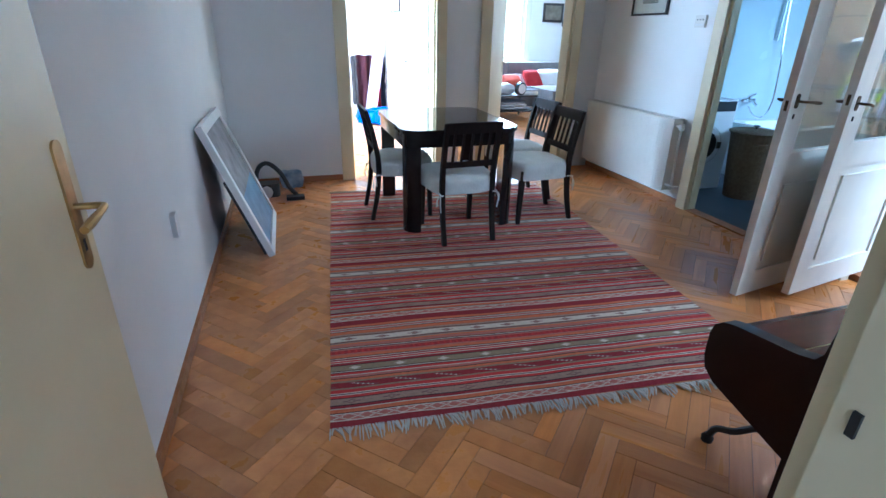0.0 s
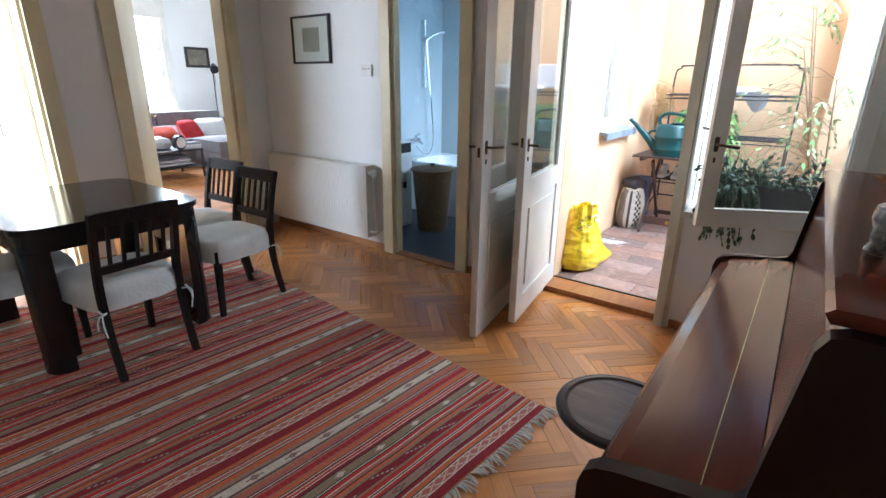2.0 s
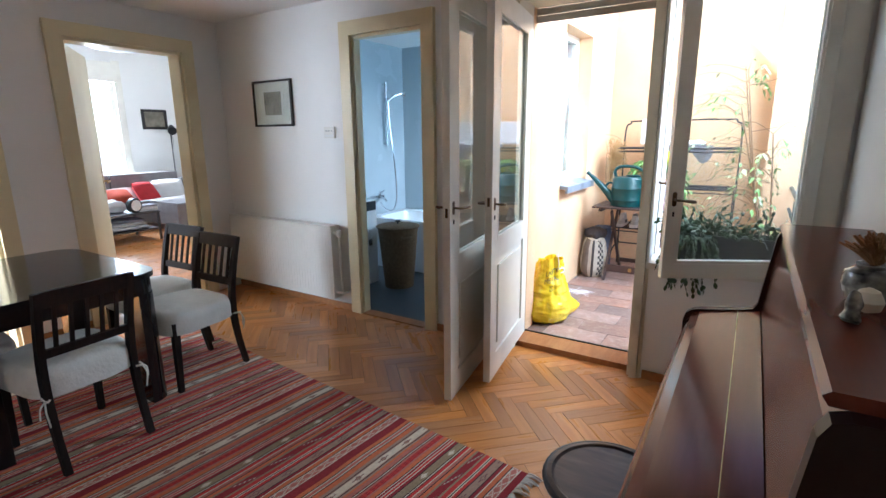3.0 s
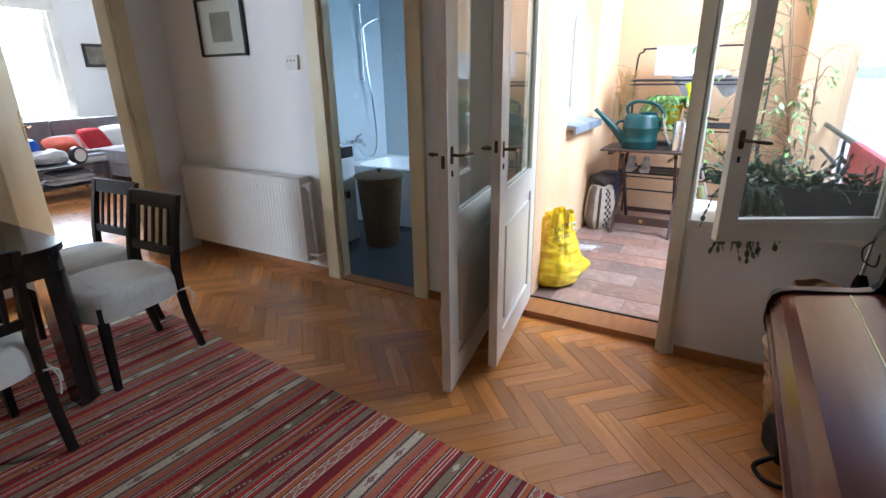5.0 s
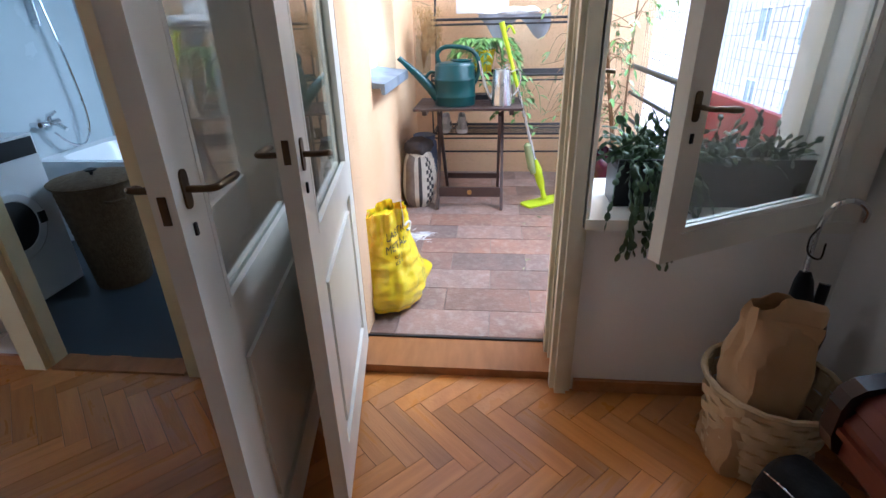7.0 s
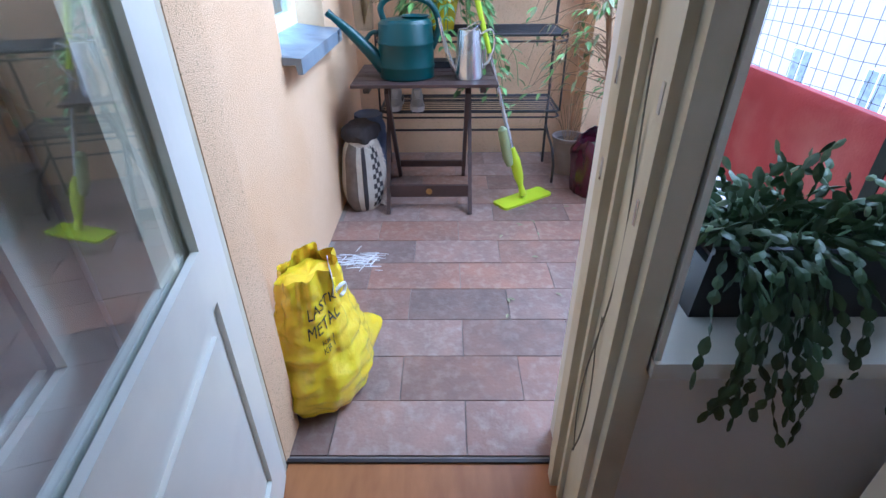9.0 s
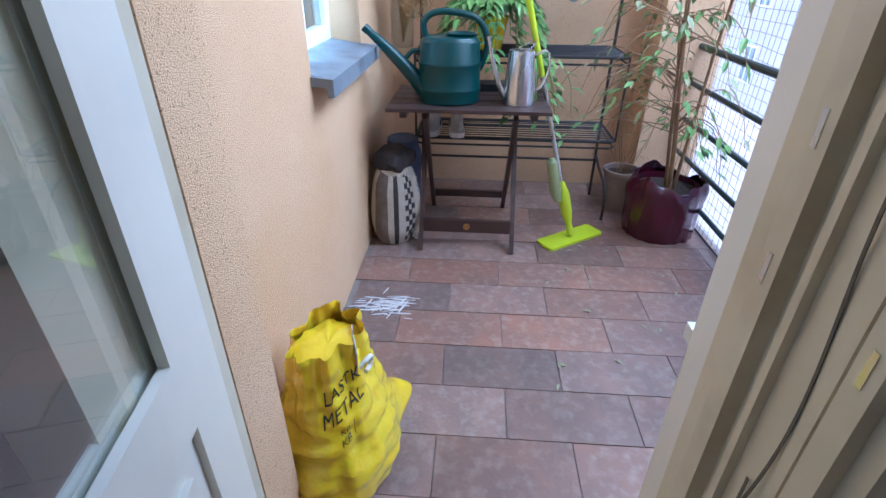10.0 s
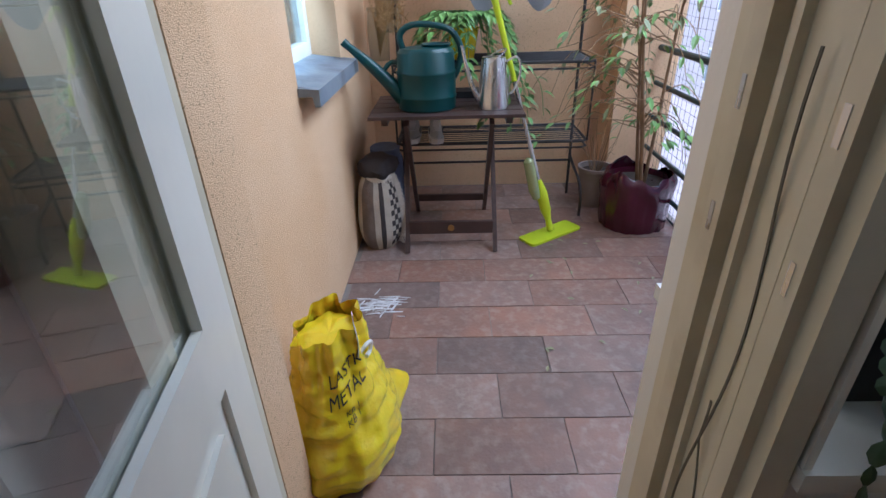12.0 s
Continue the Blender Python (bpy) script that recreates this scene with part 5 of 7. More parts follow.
# green watering can
can = thing("watering_can", "dark green plastic watering can with long spout", "watering can", 5.085, 1.79, FZ + TZ, 96)
can.scale = (1.13, 1.13, 1.08)
part("body", lathe([(0.118, 0.0), (0.126, 0.006), (0.126, 0.05), (0.129, 0.055), (0.129, 0.062), (0.126, 0.067), (0.125, 0.15), (0.128, 0.155), (0.128, 0.165), (0.124, 0.17), (0.120, 0.245), (0.105, 0.262), (0.07, 0.266)], 40, sx=1.0, sy=0.82), M_GREENCAN, can, bevel=0.0)
part("filler", lathe([(0.035, 0.255), (0.05, 0.275), (0.046, 0.278), (0.03, 0.262)], 22, sx=1.3, c=(-0.045, 0)), M_GREENCAN, can)
part("handle", tubed(bend([(0.085, 0, 0.235), (0.105, 0, 0.31), (0.06, 0, 0.352), (-0.03, 0, 0.352), (-0.11, 0, 0.325), (-0.15, 0, 0.25), (-0.135, 0, 0.17), (-0.118, 0, 0.13)], 6), 0.0135, 10), M_GREENCAN, can)
pts = bend([(0.10, 0, 0.05), (0.16, 0, 0.12), (0.25, 0, 0.215), (0.325, 0, 0.285)], 6)
part("spout", tubed(pts, [0.040 - 0.026 * i / (len(pts) - 1) for i in range(len(pts))], 14), M_GREENCAN, can)
part("spout_brace", tubed(bend([(0.11, 0, 0.20), (0.15, 0, 0.205), (0.19, 0, 0.16)], 4), 0.010, 8), M_GREENCAN, can)
part("spout_tip", tubed([(0.320, 0, 0.280), (0.338, 0, 0.298)], [0.017, 0.017], 14), M_GREENCAN, can)

# steel watering can
sc = thing("steel_watering_can", "slim brushed steel watering can with thin spout", "watering can", 5.06, 1.467, FZ + TZ, 100)
sc.scale = (1.15, 1.15, 1.15)
part("body", lathe([(0.064, 0.0), (0.066, 0.003), (0.050, 0.20), (0.049, 0.205)], 32), M_STEEL, sc)
part("collar", tubed([(0.049 * math.cos(2 * math.pi * i / 28), 0.049 * math.sin(2 * math.pi * i / 28), 0.205 + 0.03 * math.cos(2 * math.pi * i / 28 + math.pi)) for i in range(28)], 0.003, 6, True), M_STEEL, sc)
pts = bend([(0.058, 0, 0.03), (0.085, 0, 0.08), (0.115, 0, 0.17), (0.135, 0, 0.255)], 5)
part("spout", tubed(pts, [0.013 - 0.006 * i / (len(pts) - 1) for i in range(len(pts))], 10), M_STEEL, sc)
part("handle", tubed(bend([(-0.05, 0, 0.185), (-0.10, 0, 0.20), (-0.115, 0, 0.14), (-0.09, 0, 0.07), (-0.06, 0, 0.05)], 5), 0.005, 8), M_STEEL, sc)
tray = thing("plant_tray", "small dark tray and glass behind the cans", "tray", 5.36, 1.56, FZ + TZ)
part("tray", boxed(-0.06, 0.06, -0.16, 0.16, 0.0, 0.035), M_BLACKP, tray, bevel=0.008)

# iron shelf rack along the end wall
rack = thing("iron_rack", "black iron shelf rack with an arched top", "shelf", 0, 0, FZ)
RY0, RY1, RXB, RXF = 0.90, 1.985, 5.74, 5.36
part("upright_frame", tubed(bend([(RXB, RY0, 0.0), (RXB, RY0, 0.7), (RXB, RY0, 1.42), (RXB, RY0 + 0.05, 1.53), (RXB, RY0 + 0.14, 1.555), (RXB, RY1 - 0.14, 1.555), (RXB, RY1 - 0.05, 1.53), (RXB, RY1, 1.42), (RXB, RY1, 0.7), (RXB, RY1, 0.0)], 6), 0.009, 8), M_IRON, rack)
for z in (0.47, 0.90, 1.28):
    xf = RXF if z < 1 else RXF + 0.10
    sh = part("shelf_frame", tubed([(RXB, RY0, z), (xf + 0.03, RY0, z), (xf, RY0 + 0.03, z), (xf, RY1 - 0.03, z), (xf + 0.03, RY1, z), (RXB, RY1, z)], 0.009, 8, True), M_IRON, rack)
    part("shelf_frame", tubed([(RXB, RY0, z - 0.035), (xf + 0.03, RY0, z - 0.035), (xf, RY0 + 0.03, z - 0.035), (xf, RY1 - 0.03, z - 0.035), (xf + 0.03, RY1, z - 0.035), (RXB, RY1, z - 0.035)], 0.006, 8, True), M_IRON, rack)
    for k in range(9):
        x = xf + 0.03 + k * (RXB - xf - 0.04) / 8
        part("wire", tubed([(x, RY0 + 0.004, z), (x, RY1 - 0.004, z)], 0.0035, 6), M_IRON, sh)
part("cross_bar", tubed([(RXB, RY0, 0.235), (RXB, RY1, 0.235)], 0.008, 8), M_IRON, rack)
for y in (RY0, RY1):
    part("foot", tubed(bend([(RXB, y, 0.27), (5.62, y, 0.235), (5.46, y, 0.20), (5.375, y, 0.12), (5.37, y, 0.0)], 5), 0.009, 8), M_IRON, rack)
    part("stay", tubed([(RXF + 0.012, y, 0.47), (RXF + 0.012, y, 0.90)], 0.006, 8), M_IRON, rack)

towel = thing("towel", "white towel hung over the arched rack top", "towel", 5.74, 1.62, FZ)


def drape(w, drop1, drop2, seed):
    def fn(u, v):
        s = -drop1 + (drop1 + drop2) * v
        r = 0.014
        if s < -r * 1.57:
            x, z = -r, s + r * 1.57
        elif s > r * 1.57:
            x, z = r, -(s - r * 1.57)
        else:
            x, z = r * math.sin(s / r), r * math.cos(s / r)
        y = (u - 0.5) * w
        return Vector((x + (0.012 * noise.noise(Vector((y * 9, s * 4, seed)))) * min(1, abs(s) * 8), y, z))
    return fn


part("towel", shell(drape(0.40, 0.26, 0.2, 1), 20, 30, 0.005), M_TOWEL, towel).location.z = 1.558
lau = thing("laundry", "folded white and grey laundry on the top rack shelf", "laundry", 5.62, 1.42, FZ + 1.287)
part("folded_cloth", rough_up(pillow(0.24, 0.46, 0.07, 0.3, 14), 0.018, 0.08, 3), M_TOWEL, lau, smooth=60)
part("hanging_cloth", rough_up(shell(lambda u, v: (-0.125 - 0.012 * math.sin(u * 16), -0.30 + 0.52 * u, 0.02 - (0.10 + 0.07 * math.sin(u * 11)) * v), 24, 8, 0.004), 0.008, 0.05, 7), M_GREYCLOTH, lau, "grey cloth edge hanging down")

# yellow pot with trailing plant, on the middle shelf


def leaf_mesh(bm, at, way, size, droop=0.3, wide=0.38, curl=0.15):
    """A pointed folded leaf of eight triangles."""
    way = Vector(way).normalized()
    side = way.cross(Vector((0, 0, 1)))
    side = side.normalized() if side.length > 0.01 else Vector((1, 0, 0))
    nrm = side.cross(way).normalized()
    rows = []
    for t, w in ((0.0, 0.06), (0.3, 0.9), (0.62, 0.85), (1.0, 0.0)):
        c = Vector(at) + way * size * t - Vector((0, 0, 1)) * size * droop * t * t
        h = w * wide * size * 0.5
        if w:
            rows.append((bm.verts.new(c - side * h + nrm * h * curl * 2), bm.verts.new(c), bm.verts.new(c + side * h + nrm * h * curl * 2)))
        else:
            rows.append((bm.verts.new(c),))
    for a, b in zip(rows, rows[1:]):
        if len(b) == 3:
            bm.faces.new((a[0], a[1], b[1], b[0]))
            bm.faces.new((a[1], a[2], b[2], b[1]))
        else:
            bm.faces.new((a[0], a[1], b[0]))
            bm.faces.new((a[1], a[2], b[0]))


yp = thing("yellow_flowerpot", "bright yellow flowerpot with a leafy trailing plant on the rack", "potted plant", 5.52, 1.60, FZ + 0.906)
part("pot", lathe([(0.055, 0.0), (0.06, 0.003), (0.085, 0.15), (0.09, 0.152), (0.09, 0.165), (0.08, 0.165), (0.078, 0.15), (0.0, 0.145)], 28), M_YELLOW, yp)
bm, bs = bmesh.new(), bmesh.new()
ry = random.Random(21)
for k in range(26):
    a = ry.uniform(0, 6.28)
    ln = ry.uniform(0.10, 0.34)
    u = Vector((math.cos(a), math.sin(a), 0))
    pts = bend([Vector((0, 0, 0.15)), u * ln * 0.4 + Vector((0, 0, 0.24)), u * ln * 0.8 + Vector((0, 0, 0.20)), u * ln + Vector((0, 0, 0.17 - ry.uniform(0, 0.28)))], 4)
    tube(bs, pts, 0.0022, 4)
    for p in pts[3:]:
        for s in (-1, 1):
            leaf_mesh(bm, p, (u.x + s * ry.uniform(0.3, 1.2) * -u.y, u.y + s * ry.uniform(0.3, 1.2) * u.x, ry.uniform(-0.6, 0.3)), ry.uniform(0.05, 0.085), 0.4, 0.42)
part("foliage", bm, M_LEAF, yp, "green pointed leaves", smooth=0)["kind"] = "stuff"
part("stalk", bs, M_LEAF, yp)["kind"] = "stuff"

vine = thing("trailing_plant", "green vine in a small glass jar behind the steel can", "potted plant", 5.30, 1.40, FZ + TZ)
part("jar", lathe([(0.035, 0.0), (0.04, 0.004), (0.04, 0.11), (0.036, 0.115)], 20), M_CLAY, vine)
bm, bs = bmesh.new(), bmesh.new()
for k in range(11):
    a = ry.uniform(2.6, 6.0)
    ln = ry.uniform(0.08, 0.22)
    u = Vector((math.cos(a), math.sin(a), 0))
    pts = bend([Vector((0, 0, 0.10)), u * ln * 0.5 + Vector((0, 0, 0.17)), u * ln + Vector((0, 0, 0.06 - ry.uniform(0, 0.1))), u * (ln + 0.03) + Vector((0, 0, -0.02 - ry.uniform(0, 0.22)))], 4)
    tube(bs, pts, 0.002, 4)
    for p in pts[3::2]:
        leaf_mesh(bm, p, (u.x + ry.uniform(-1, 1), u.y + ry.uniform(-1, 1), ry.uniform(-0.7, 0.2)), ry.uniform(0.045, 0.075), 0.4, 0.6)
part("foliage", bm, M_LEAF, vine, "glossy heart-shaped leaves", smooth=0)["kind"] = "stuff"
part("stalk", bs, M_LEAF, vine)["kind"] = "stuff"

# pair of trainers on the lower shelf


def trainer():
    d = thing("shoe", "worn grey and white trainer on the lower rack shelf", "shoe", group="pair of trainers")
    sole = [(0.0, -0.13), (0.035, -0.12), (0.042, -0.05), (0.036, 0.0), (0.046, 0.07), (0.035, 0.125), (0.0, 0.14), (-0.032, 0.125), (-0.042, 0.07), (-0.034, 0.0), (-0.04, -0.05), (-0.033, -0.12)]
    part("sole", prism(sole, 0.0, 0.028, "z"), M_TOWEL, d, "pale rubber sole", bevel=0.006)

    def upper(u, v):
        a = 2 * math.pi * u
        y = 0.125 * math.sin(a) * (1 - 0.25 * v)
        x = 0.040 * math.cos(a) * (1 - 0.35 * v)
        front = max(0, math.sin(a))
        z = 0.024 + v * (0.095 - 0.055 * front)
        return (x, y - 0.012 * v, z)
    part("upper", shell(upper, 28, 6, 0.004, wrap=True), M_WCUSH, d)
    for s in (-1, 1):
        part("side_stripe", boxed(s * 0.0385 - 0.003, s * 0.0385 + 0.003, -0.05, 0.02, 0.03, 0.06), M_BLACKP, d)
    part("tongue", boxed(-0.018, 0.018, 0.01, 0.05, 0.06, 0.105), M_TOWEL, d, bevel=0.006)
    for k in range(4):
        part("lace", tubed([(-0.02, 0.03 + 0.016 * k, 0.088 - 0.008 * k), (0.02, 0.035 + 0.016 * k, 0.088 - 0.008 * k)], 0.003, 5), M_TOWEL, d)
    return d


shoe = trainer()
shoe.matrix_basis = pose(5.47, 1.895, FZ + 0.4795, 0, 0, 88)
copy_thing(shoe, pose(5.46, 1.765, FZ + 0.4795, 0, 0, 95))

# flat mop leaning on the table edge
mop = thing("flat_mop", "lime green spray mop with steel handle leaning on the table", "mop", 5.12, 1.12, FZ + 0.001)
part("pad", prism(rounded(-0.19, 0.19, -0.062, 0.062, 0.02), 0.0, 0.014, "z"), M_LIME, mop, bevel=0.004).matrix_basis = pose(0, 0, 0, 0, 0, -55)
m0, m1 = Vector((0.0, 0.0, 0.03)), Vector((0.045, 0.355, 1.26))
part("joint", tubed([m0, m0.lerp(m1, 0.05)], [0.022, 0.016], 12), M_LIME, mop)
part("lower_grip", tubed([m0.lerp(m1, t) for t in (0.05, 0.10, 0.18, 0.24)], [0.016, 0.03, 0.032, 0.016], 14), M_LIME, mop)
bm = tubed([m0.lerp(m1, 0.16) + Vector((-0.02, 0.035, 0)), m0.lerp(m1, 0.20) + Vector((-0.02, 0.038, 0)), m0.lerp(m1, 0.33) + Vector((-0.02, 0.03, 0)), m0.lerp(m1, 0.345) + Vector((-0.02, 0.026, 0))], [0.02, 0.03, 0.028, 0.012], 14)
part("spray_bottle", bm, surface("clear_green_bottle", (0.55, 0.62, 0.30), (0.5, 0.58, 0.3), 4, 0.2, trans=0.5), mop, "translucent green water bottle")
part("handle", tubed([m0.lerp(m1, 0.22), m0.lerp(m1, 0.66)], 0.011, 12), M_STEEL, mop)
part("upper_grip", tubed([m0.lerp(m1, 0.66), m0.lerp(m1, 0.80), m0.lerp(m1, 0.94), m0.lerp(m1, 1.0)], [0.013, 0.014, 0.016, 0.02], 12), M_LIME, mop)
part("trigger", tubed(bend([m0.lerp(m1, 0.95), m0.lerp(m1, 0.98) + Vector((-0.01, -0.05, 0.0)), m0.lerp(m1, 0.94) + Vector((-0.01, -0.07, 0.0))], 4), 0.008, 8), M_LIME, mop)

# rolled blankets by the wall
bl = thing("rolled_blanket", "rolled woollen blanket with checked band and fringe by the wall", "blanket", 5.06, 2.07, FZ, -26)


def roll_shape(r, h, seed, ax=1.0, ay=0.72):
    def fn(u, v):
        a = 2 * math.pi * u
        k = 1.0 if 0.08 < v < 0.9 else 0.86
        lump = 1 + 0.10 * noise.noise(Vector((math.cos(a) * 1.5, math.sin(a) * 1.5, v * 2 + seed)))
        return (r * ax * k * lump * math.cos(a) + 0.02 * v, r * ay * k * lump * math.sin(a), h * v)
    bm = shell(fn, 30, 14, wrap=True)
    bmesh.ops.contextual_create(bm, geom=[e for e in bm.edges if e.is_boundary and e.verts[0].co.z > h * 0.5])
    bmesh.ops.contextual_create(bm, geom=[e for e in bm.edges if e.is_boundary])
    return bm


def blanket_at(deg, v, out=1.0):
    """A point on the bulging, leaning woollen roll."""
    a = radians(deg)
    lump = 1 + 0.12 * noise.noise(Vector((math.cos(a) * 1.5, math.sin(a) * 1.5, v * 2.5 + 2)))
    k = (1 - 0.42 * abs(2 * v - 0.9) ** 3.2) * lump * out
    return Vector((0.14 * k * math.cos(a) + 0.03 * v, 0.115 * k * math.sin(a) + 0.015 * v, 0.43 * v))


bm = shell(lambda u, v: blanket_at(360 * u, v), 40, 20, wrap=True)
for up_ in (True, False):
    bmesh.ops.contextual_create(bm, geom=[e for e in bm.edges if e.is_boundary and (e.verts[0].co.z > 0.2) == up_])
part("roll", bm, M_CHECK, bl, smooth=60)
for a0, wide, m_ in ((165, 38, M_TAUPE), (218, 11, M_DARKWOOL)):
    part("stripe", shell(lambda u, v, a0=a0, wide=wide: blanket_at(a0 + wide * u, 0.01 + 0.97 * v, 1.02), 6, 20, 0.002), m_, bl)
for i in range(3):
    for j in range(13):
        if (i + j) % 2 == 0:
            part("check", shell(lambda u, v, i=i, j=j: blanket_at(246 + 9 * (i + u), 0.06 + 0.86 * (j + v) / 13, 1.022), 2, 2, 0.002), M_DARKWOOL, bl)
bm = bmesh.new()
for k in range(56):
    p = blanket_at(276, 0.05 + 0.9 * k / 56, 1.02)
    tube(bm, [p, p + Vector((0.015, -0.014, -0.006)), p + Vector((0.04 + ry.uniform(-0.01, 0.01), -0.014, -0.035 + ry.uniform(-0.01, 0.01)))], 0.003, 4)
for k in range(30):
    p = blanket_at(170 + 105 * k / 30, 0.93, 1.06)
    tube(bm, [p, p + Vector((-0.004, -0.012, -0.012)), p + Vector((ry.uniform(-0.012, 0.012), -0.016, -0.05 + ry.uniform(-0.012, 0.012)))], 0.003, 4)
part("fringe", bm, M_FRINGE, bl, "pale knotted fringe")
part("top_fold", rough_up(pillow(0.20, 0.17, 0.11, 0.45, 12), 0.018, 0.06, 3), M_DARKWOOL, bl, smooth=60).location = (0.03, 0.015, 0.38)
br = thing("blue_roll", "rolled blue-grey blanket standing behind the woollen one", "blanket", 5.32, 2.06, FZ)
part("roll", roll_shape(0.11, 0.47, 5, 1.0, 0.9), M_BLUECLOTH, br, smooth=60)

# dry grass in a vase, in the corner
dg = thing("dry_grass_vase", "bunch of dry straw grasses in a clear vase in the corner", "vase", 5.56, 2.07, FZ + 0.906)
part("vase", lathe([(0.05, 0.0), (0.055, 0.004), (0.06, 0.16), (0.05, 0.24), (0.056, 0.27)], 22), M_TINT, dg)
bm = bmesh.new()
for k in range(90):
    a, t = ry.uniform(0, 6.28), ry.uniform(0.05, 0.20)
    u = Vector((math.cos(a) * t - 0.04, math.sin(a) * t * 0.5 - 0.06, 0))
    p2 = u + Vector((0, 0, ry.uniform(0.20, 0.46)))
    pts = bend([(0, 0, 0.02), u * 0.4 + Vector((0, 0, 0.2)), p2], 3)
    tube(bm, pts, 0.0012, 3)
    for q in range(5):
        c = p2 + Vector((ry.uniform(-0.03, 0.03), ry.uniform(-0.03, 0.03), ry.uniform(-0.06, 0.03)))
        tube(bm, [p2 - Vector((0, 0, 0.04)), c], [0.0008, 0.003], 3)
part("grass", bm, M_DRYGRASS, dg, "dry straw seed heads", smooth=0)

cb = thing("clear_plastic_bag", "crumpled clear plastic bag hanging in the balcony corner", "plastic bag", 5.66, 2.02, FZ + 1.05)
part("bag", rough_up(lathe([(0.004, 0.30), (0.03, 0.26), (0.07, 0.16), (0.085, 0.06), (0.06, 0.0), (0.01, -0.01)], 26, sx=0.7), 0.022, 0.07, 5), M_TINT, cb, smooth=25)
part("knot", tubed([(0, 0, 0.29), (0.0, 0.0, 0.33), (0.02, 0.08, 0.36), (0.03, 0.17, 0.37)], 0.004, 6), M_TINT, cb)

# window and sill in the balcony wall
bw = thing("window_2", "white painted bathroom window with weathered slate-grey sill", "window", kind="structure")
part("window_sill", prism([(2.135, 0.985), (2.135, 1.008), (2.36, 1.04), (2.36, 0.986)], 4.331, 5.099, "x"), M_SLATE, bw, "weathered grey metal sill", bevel=0.004)
part("sill_drip", prism([(2.125, 0.950), (2.125, 1.008), (2.198, 1.015), (2.198, 0.984), (2.15, 0.984), (2.145, 0.950)], 4.315, 5.13, "x"), M_SLATE, bw)
for q in ((4.33, 4.39, 1.036, 2.36), (5.04, 5.10, 1.036, 2.36), (4.68, 4.75, 1.096, 2.30), (4.39, 5.04, 1.036, 1.096), (4.39, 5.04, 2.30, 2.36)):
    part("window_frame", boxed(q[0], q[1], 2.335, 2.385, q[2], q[3]), M_WHITE, bw, bevel=0.004)
for x0, x1 in ((4.39, 4.68), (4.75, 5.04)):
    part("pane", boxed(x0, x1, 2.358, 2.362, 1.096, 2.30), M_GLASS, bw, "window glass", smooth=0).visible_shadow = False

# ficus in a burgundy wrapped pot
fic = thing("ficus_tree", "leggy weeping ficus in a burgundy foil-wrapped pot", "potted plant", 5.27, 0.615, FZ)


def wrap_fn(u, v):
    a = 2 * math.pi * u
    r = 0.185 + 0.020 * v - 0.03 * max(0.0, v - 0.9) / 0.1 + 0.010 * math.sin(a * 7 + 4 * v) * v + 0.004 * math.sin(a * 17)
    return (r * math.cos(a), r * math.sin(a), 0.315 * v + (0.03 * math.sin(a * 3 + 1) + 0.012 * math.sin(a * 9)) * v ** 4)


part("wrap", rough_up(shell(wrap_fn, 56, 14, 0.003, wrap=True), 0.005, 0.05, 4), M_MAROON, fic, smooth=60)
part("pot", lathe([(0.16, 0.0), (0.165, 0.003), (0.176, 0.26), (0.18, 0.265), (0.18, 0.285), (0.168, 0.285), (0.166, 0.25), (0.0, 0.245)], 36), M_MAROON, fic, "dark plastic inner pot")
part("soil", rough_up(lathe([(0.0, 0.248), (0.10, 0.25), (0.164, 0.252), (0.164, 0.246), (0.0, 0.244)], 24), 0.006, 0.03), M_SOIL, fic)
bs, bl_g, bl_p = bmesh.new(), bmesh.new(), bmesh.new()
rf = random.Random(17)
stems = []
for k in range(4):
    a = rf.uniform(0, 6.28)
    o = Vector((math.cos(a), math.sin(a), 0)) * rf.uniform(0.01, 0.05)
    topz = rf.uniform(1.35, 1.95)
    drift = Vector((rf.uniform(-0.35, 0.14), rf.uniform(-0.12, 0.40), 0))
    pts = bend([o + Vector((0, 0, 0.24)), o * 1.5 + drift * 0.15 + Vector((0.01, 0.01, 0.55)), o + drift * 0.5 + Vector((0, 0, 1.0)), o + drift + Vector((0, 0, topz))], 8)
    tube(bs, pts, [0.009 * (1 - 0.75 * i / len(pts)) + 0.002 for i in range(len(pts))], 7)
    stems.append(pts)
for pts in stems:
    for k in range(20):
        i = rf.randrange(8, len(pts))
        p = pts[i]
        a = rf.uniform(0, 6.28)
        u = Vector((math.cos(a), math.sin(a), 0))
        ln = rf.uniform(0.15, 0.62)
        if p.y + u.y * ln < -0.16:
            u.y = abs(u.y)
        tw = bend([p, p + u * ln * 0.4 + Vector((0, 0, rf.uniform(0.02, 0.12))), p + u * ln * 0.8 + Vector((0, 0, rf.uniform(-0.02, 0.10))), p + u * ln + Vector((0, 0, rf.uniform(-0.16, 0.0)))], 4)
        tube(bs, tw, [0.0035 * (1 - 0.7 * j / len(tw)) for j in range(len(tw))], 5)
        for q in tw[4:]:
            if rf.random() < 0.60:
                continue
            for s in range(rf.randint(1, 2)):
                w = Vector((u.x + rf.uniform(-0.8, 0.8), u.y + rf.uniform(-0.8, 0.8), rf.uniform(-1.0, -0.1)))
                leaf_mesh(bl_g if rf.random() < 0.72 else bl_p, q, w, rf.uniform(0.04, 0.07), 0.19, 0.42)
part("branching", bs, M_TWIG, fic, "thin tan stems and twigs")["kind"] = "stuff"
part("foliage", bl_g, M_LEAF, fic, "drooping green leaves", smooth=0)["kind"] = "stuff"
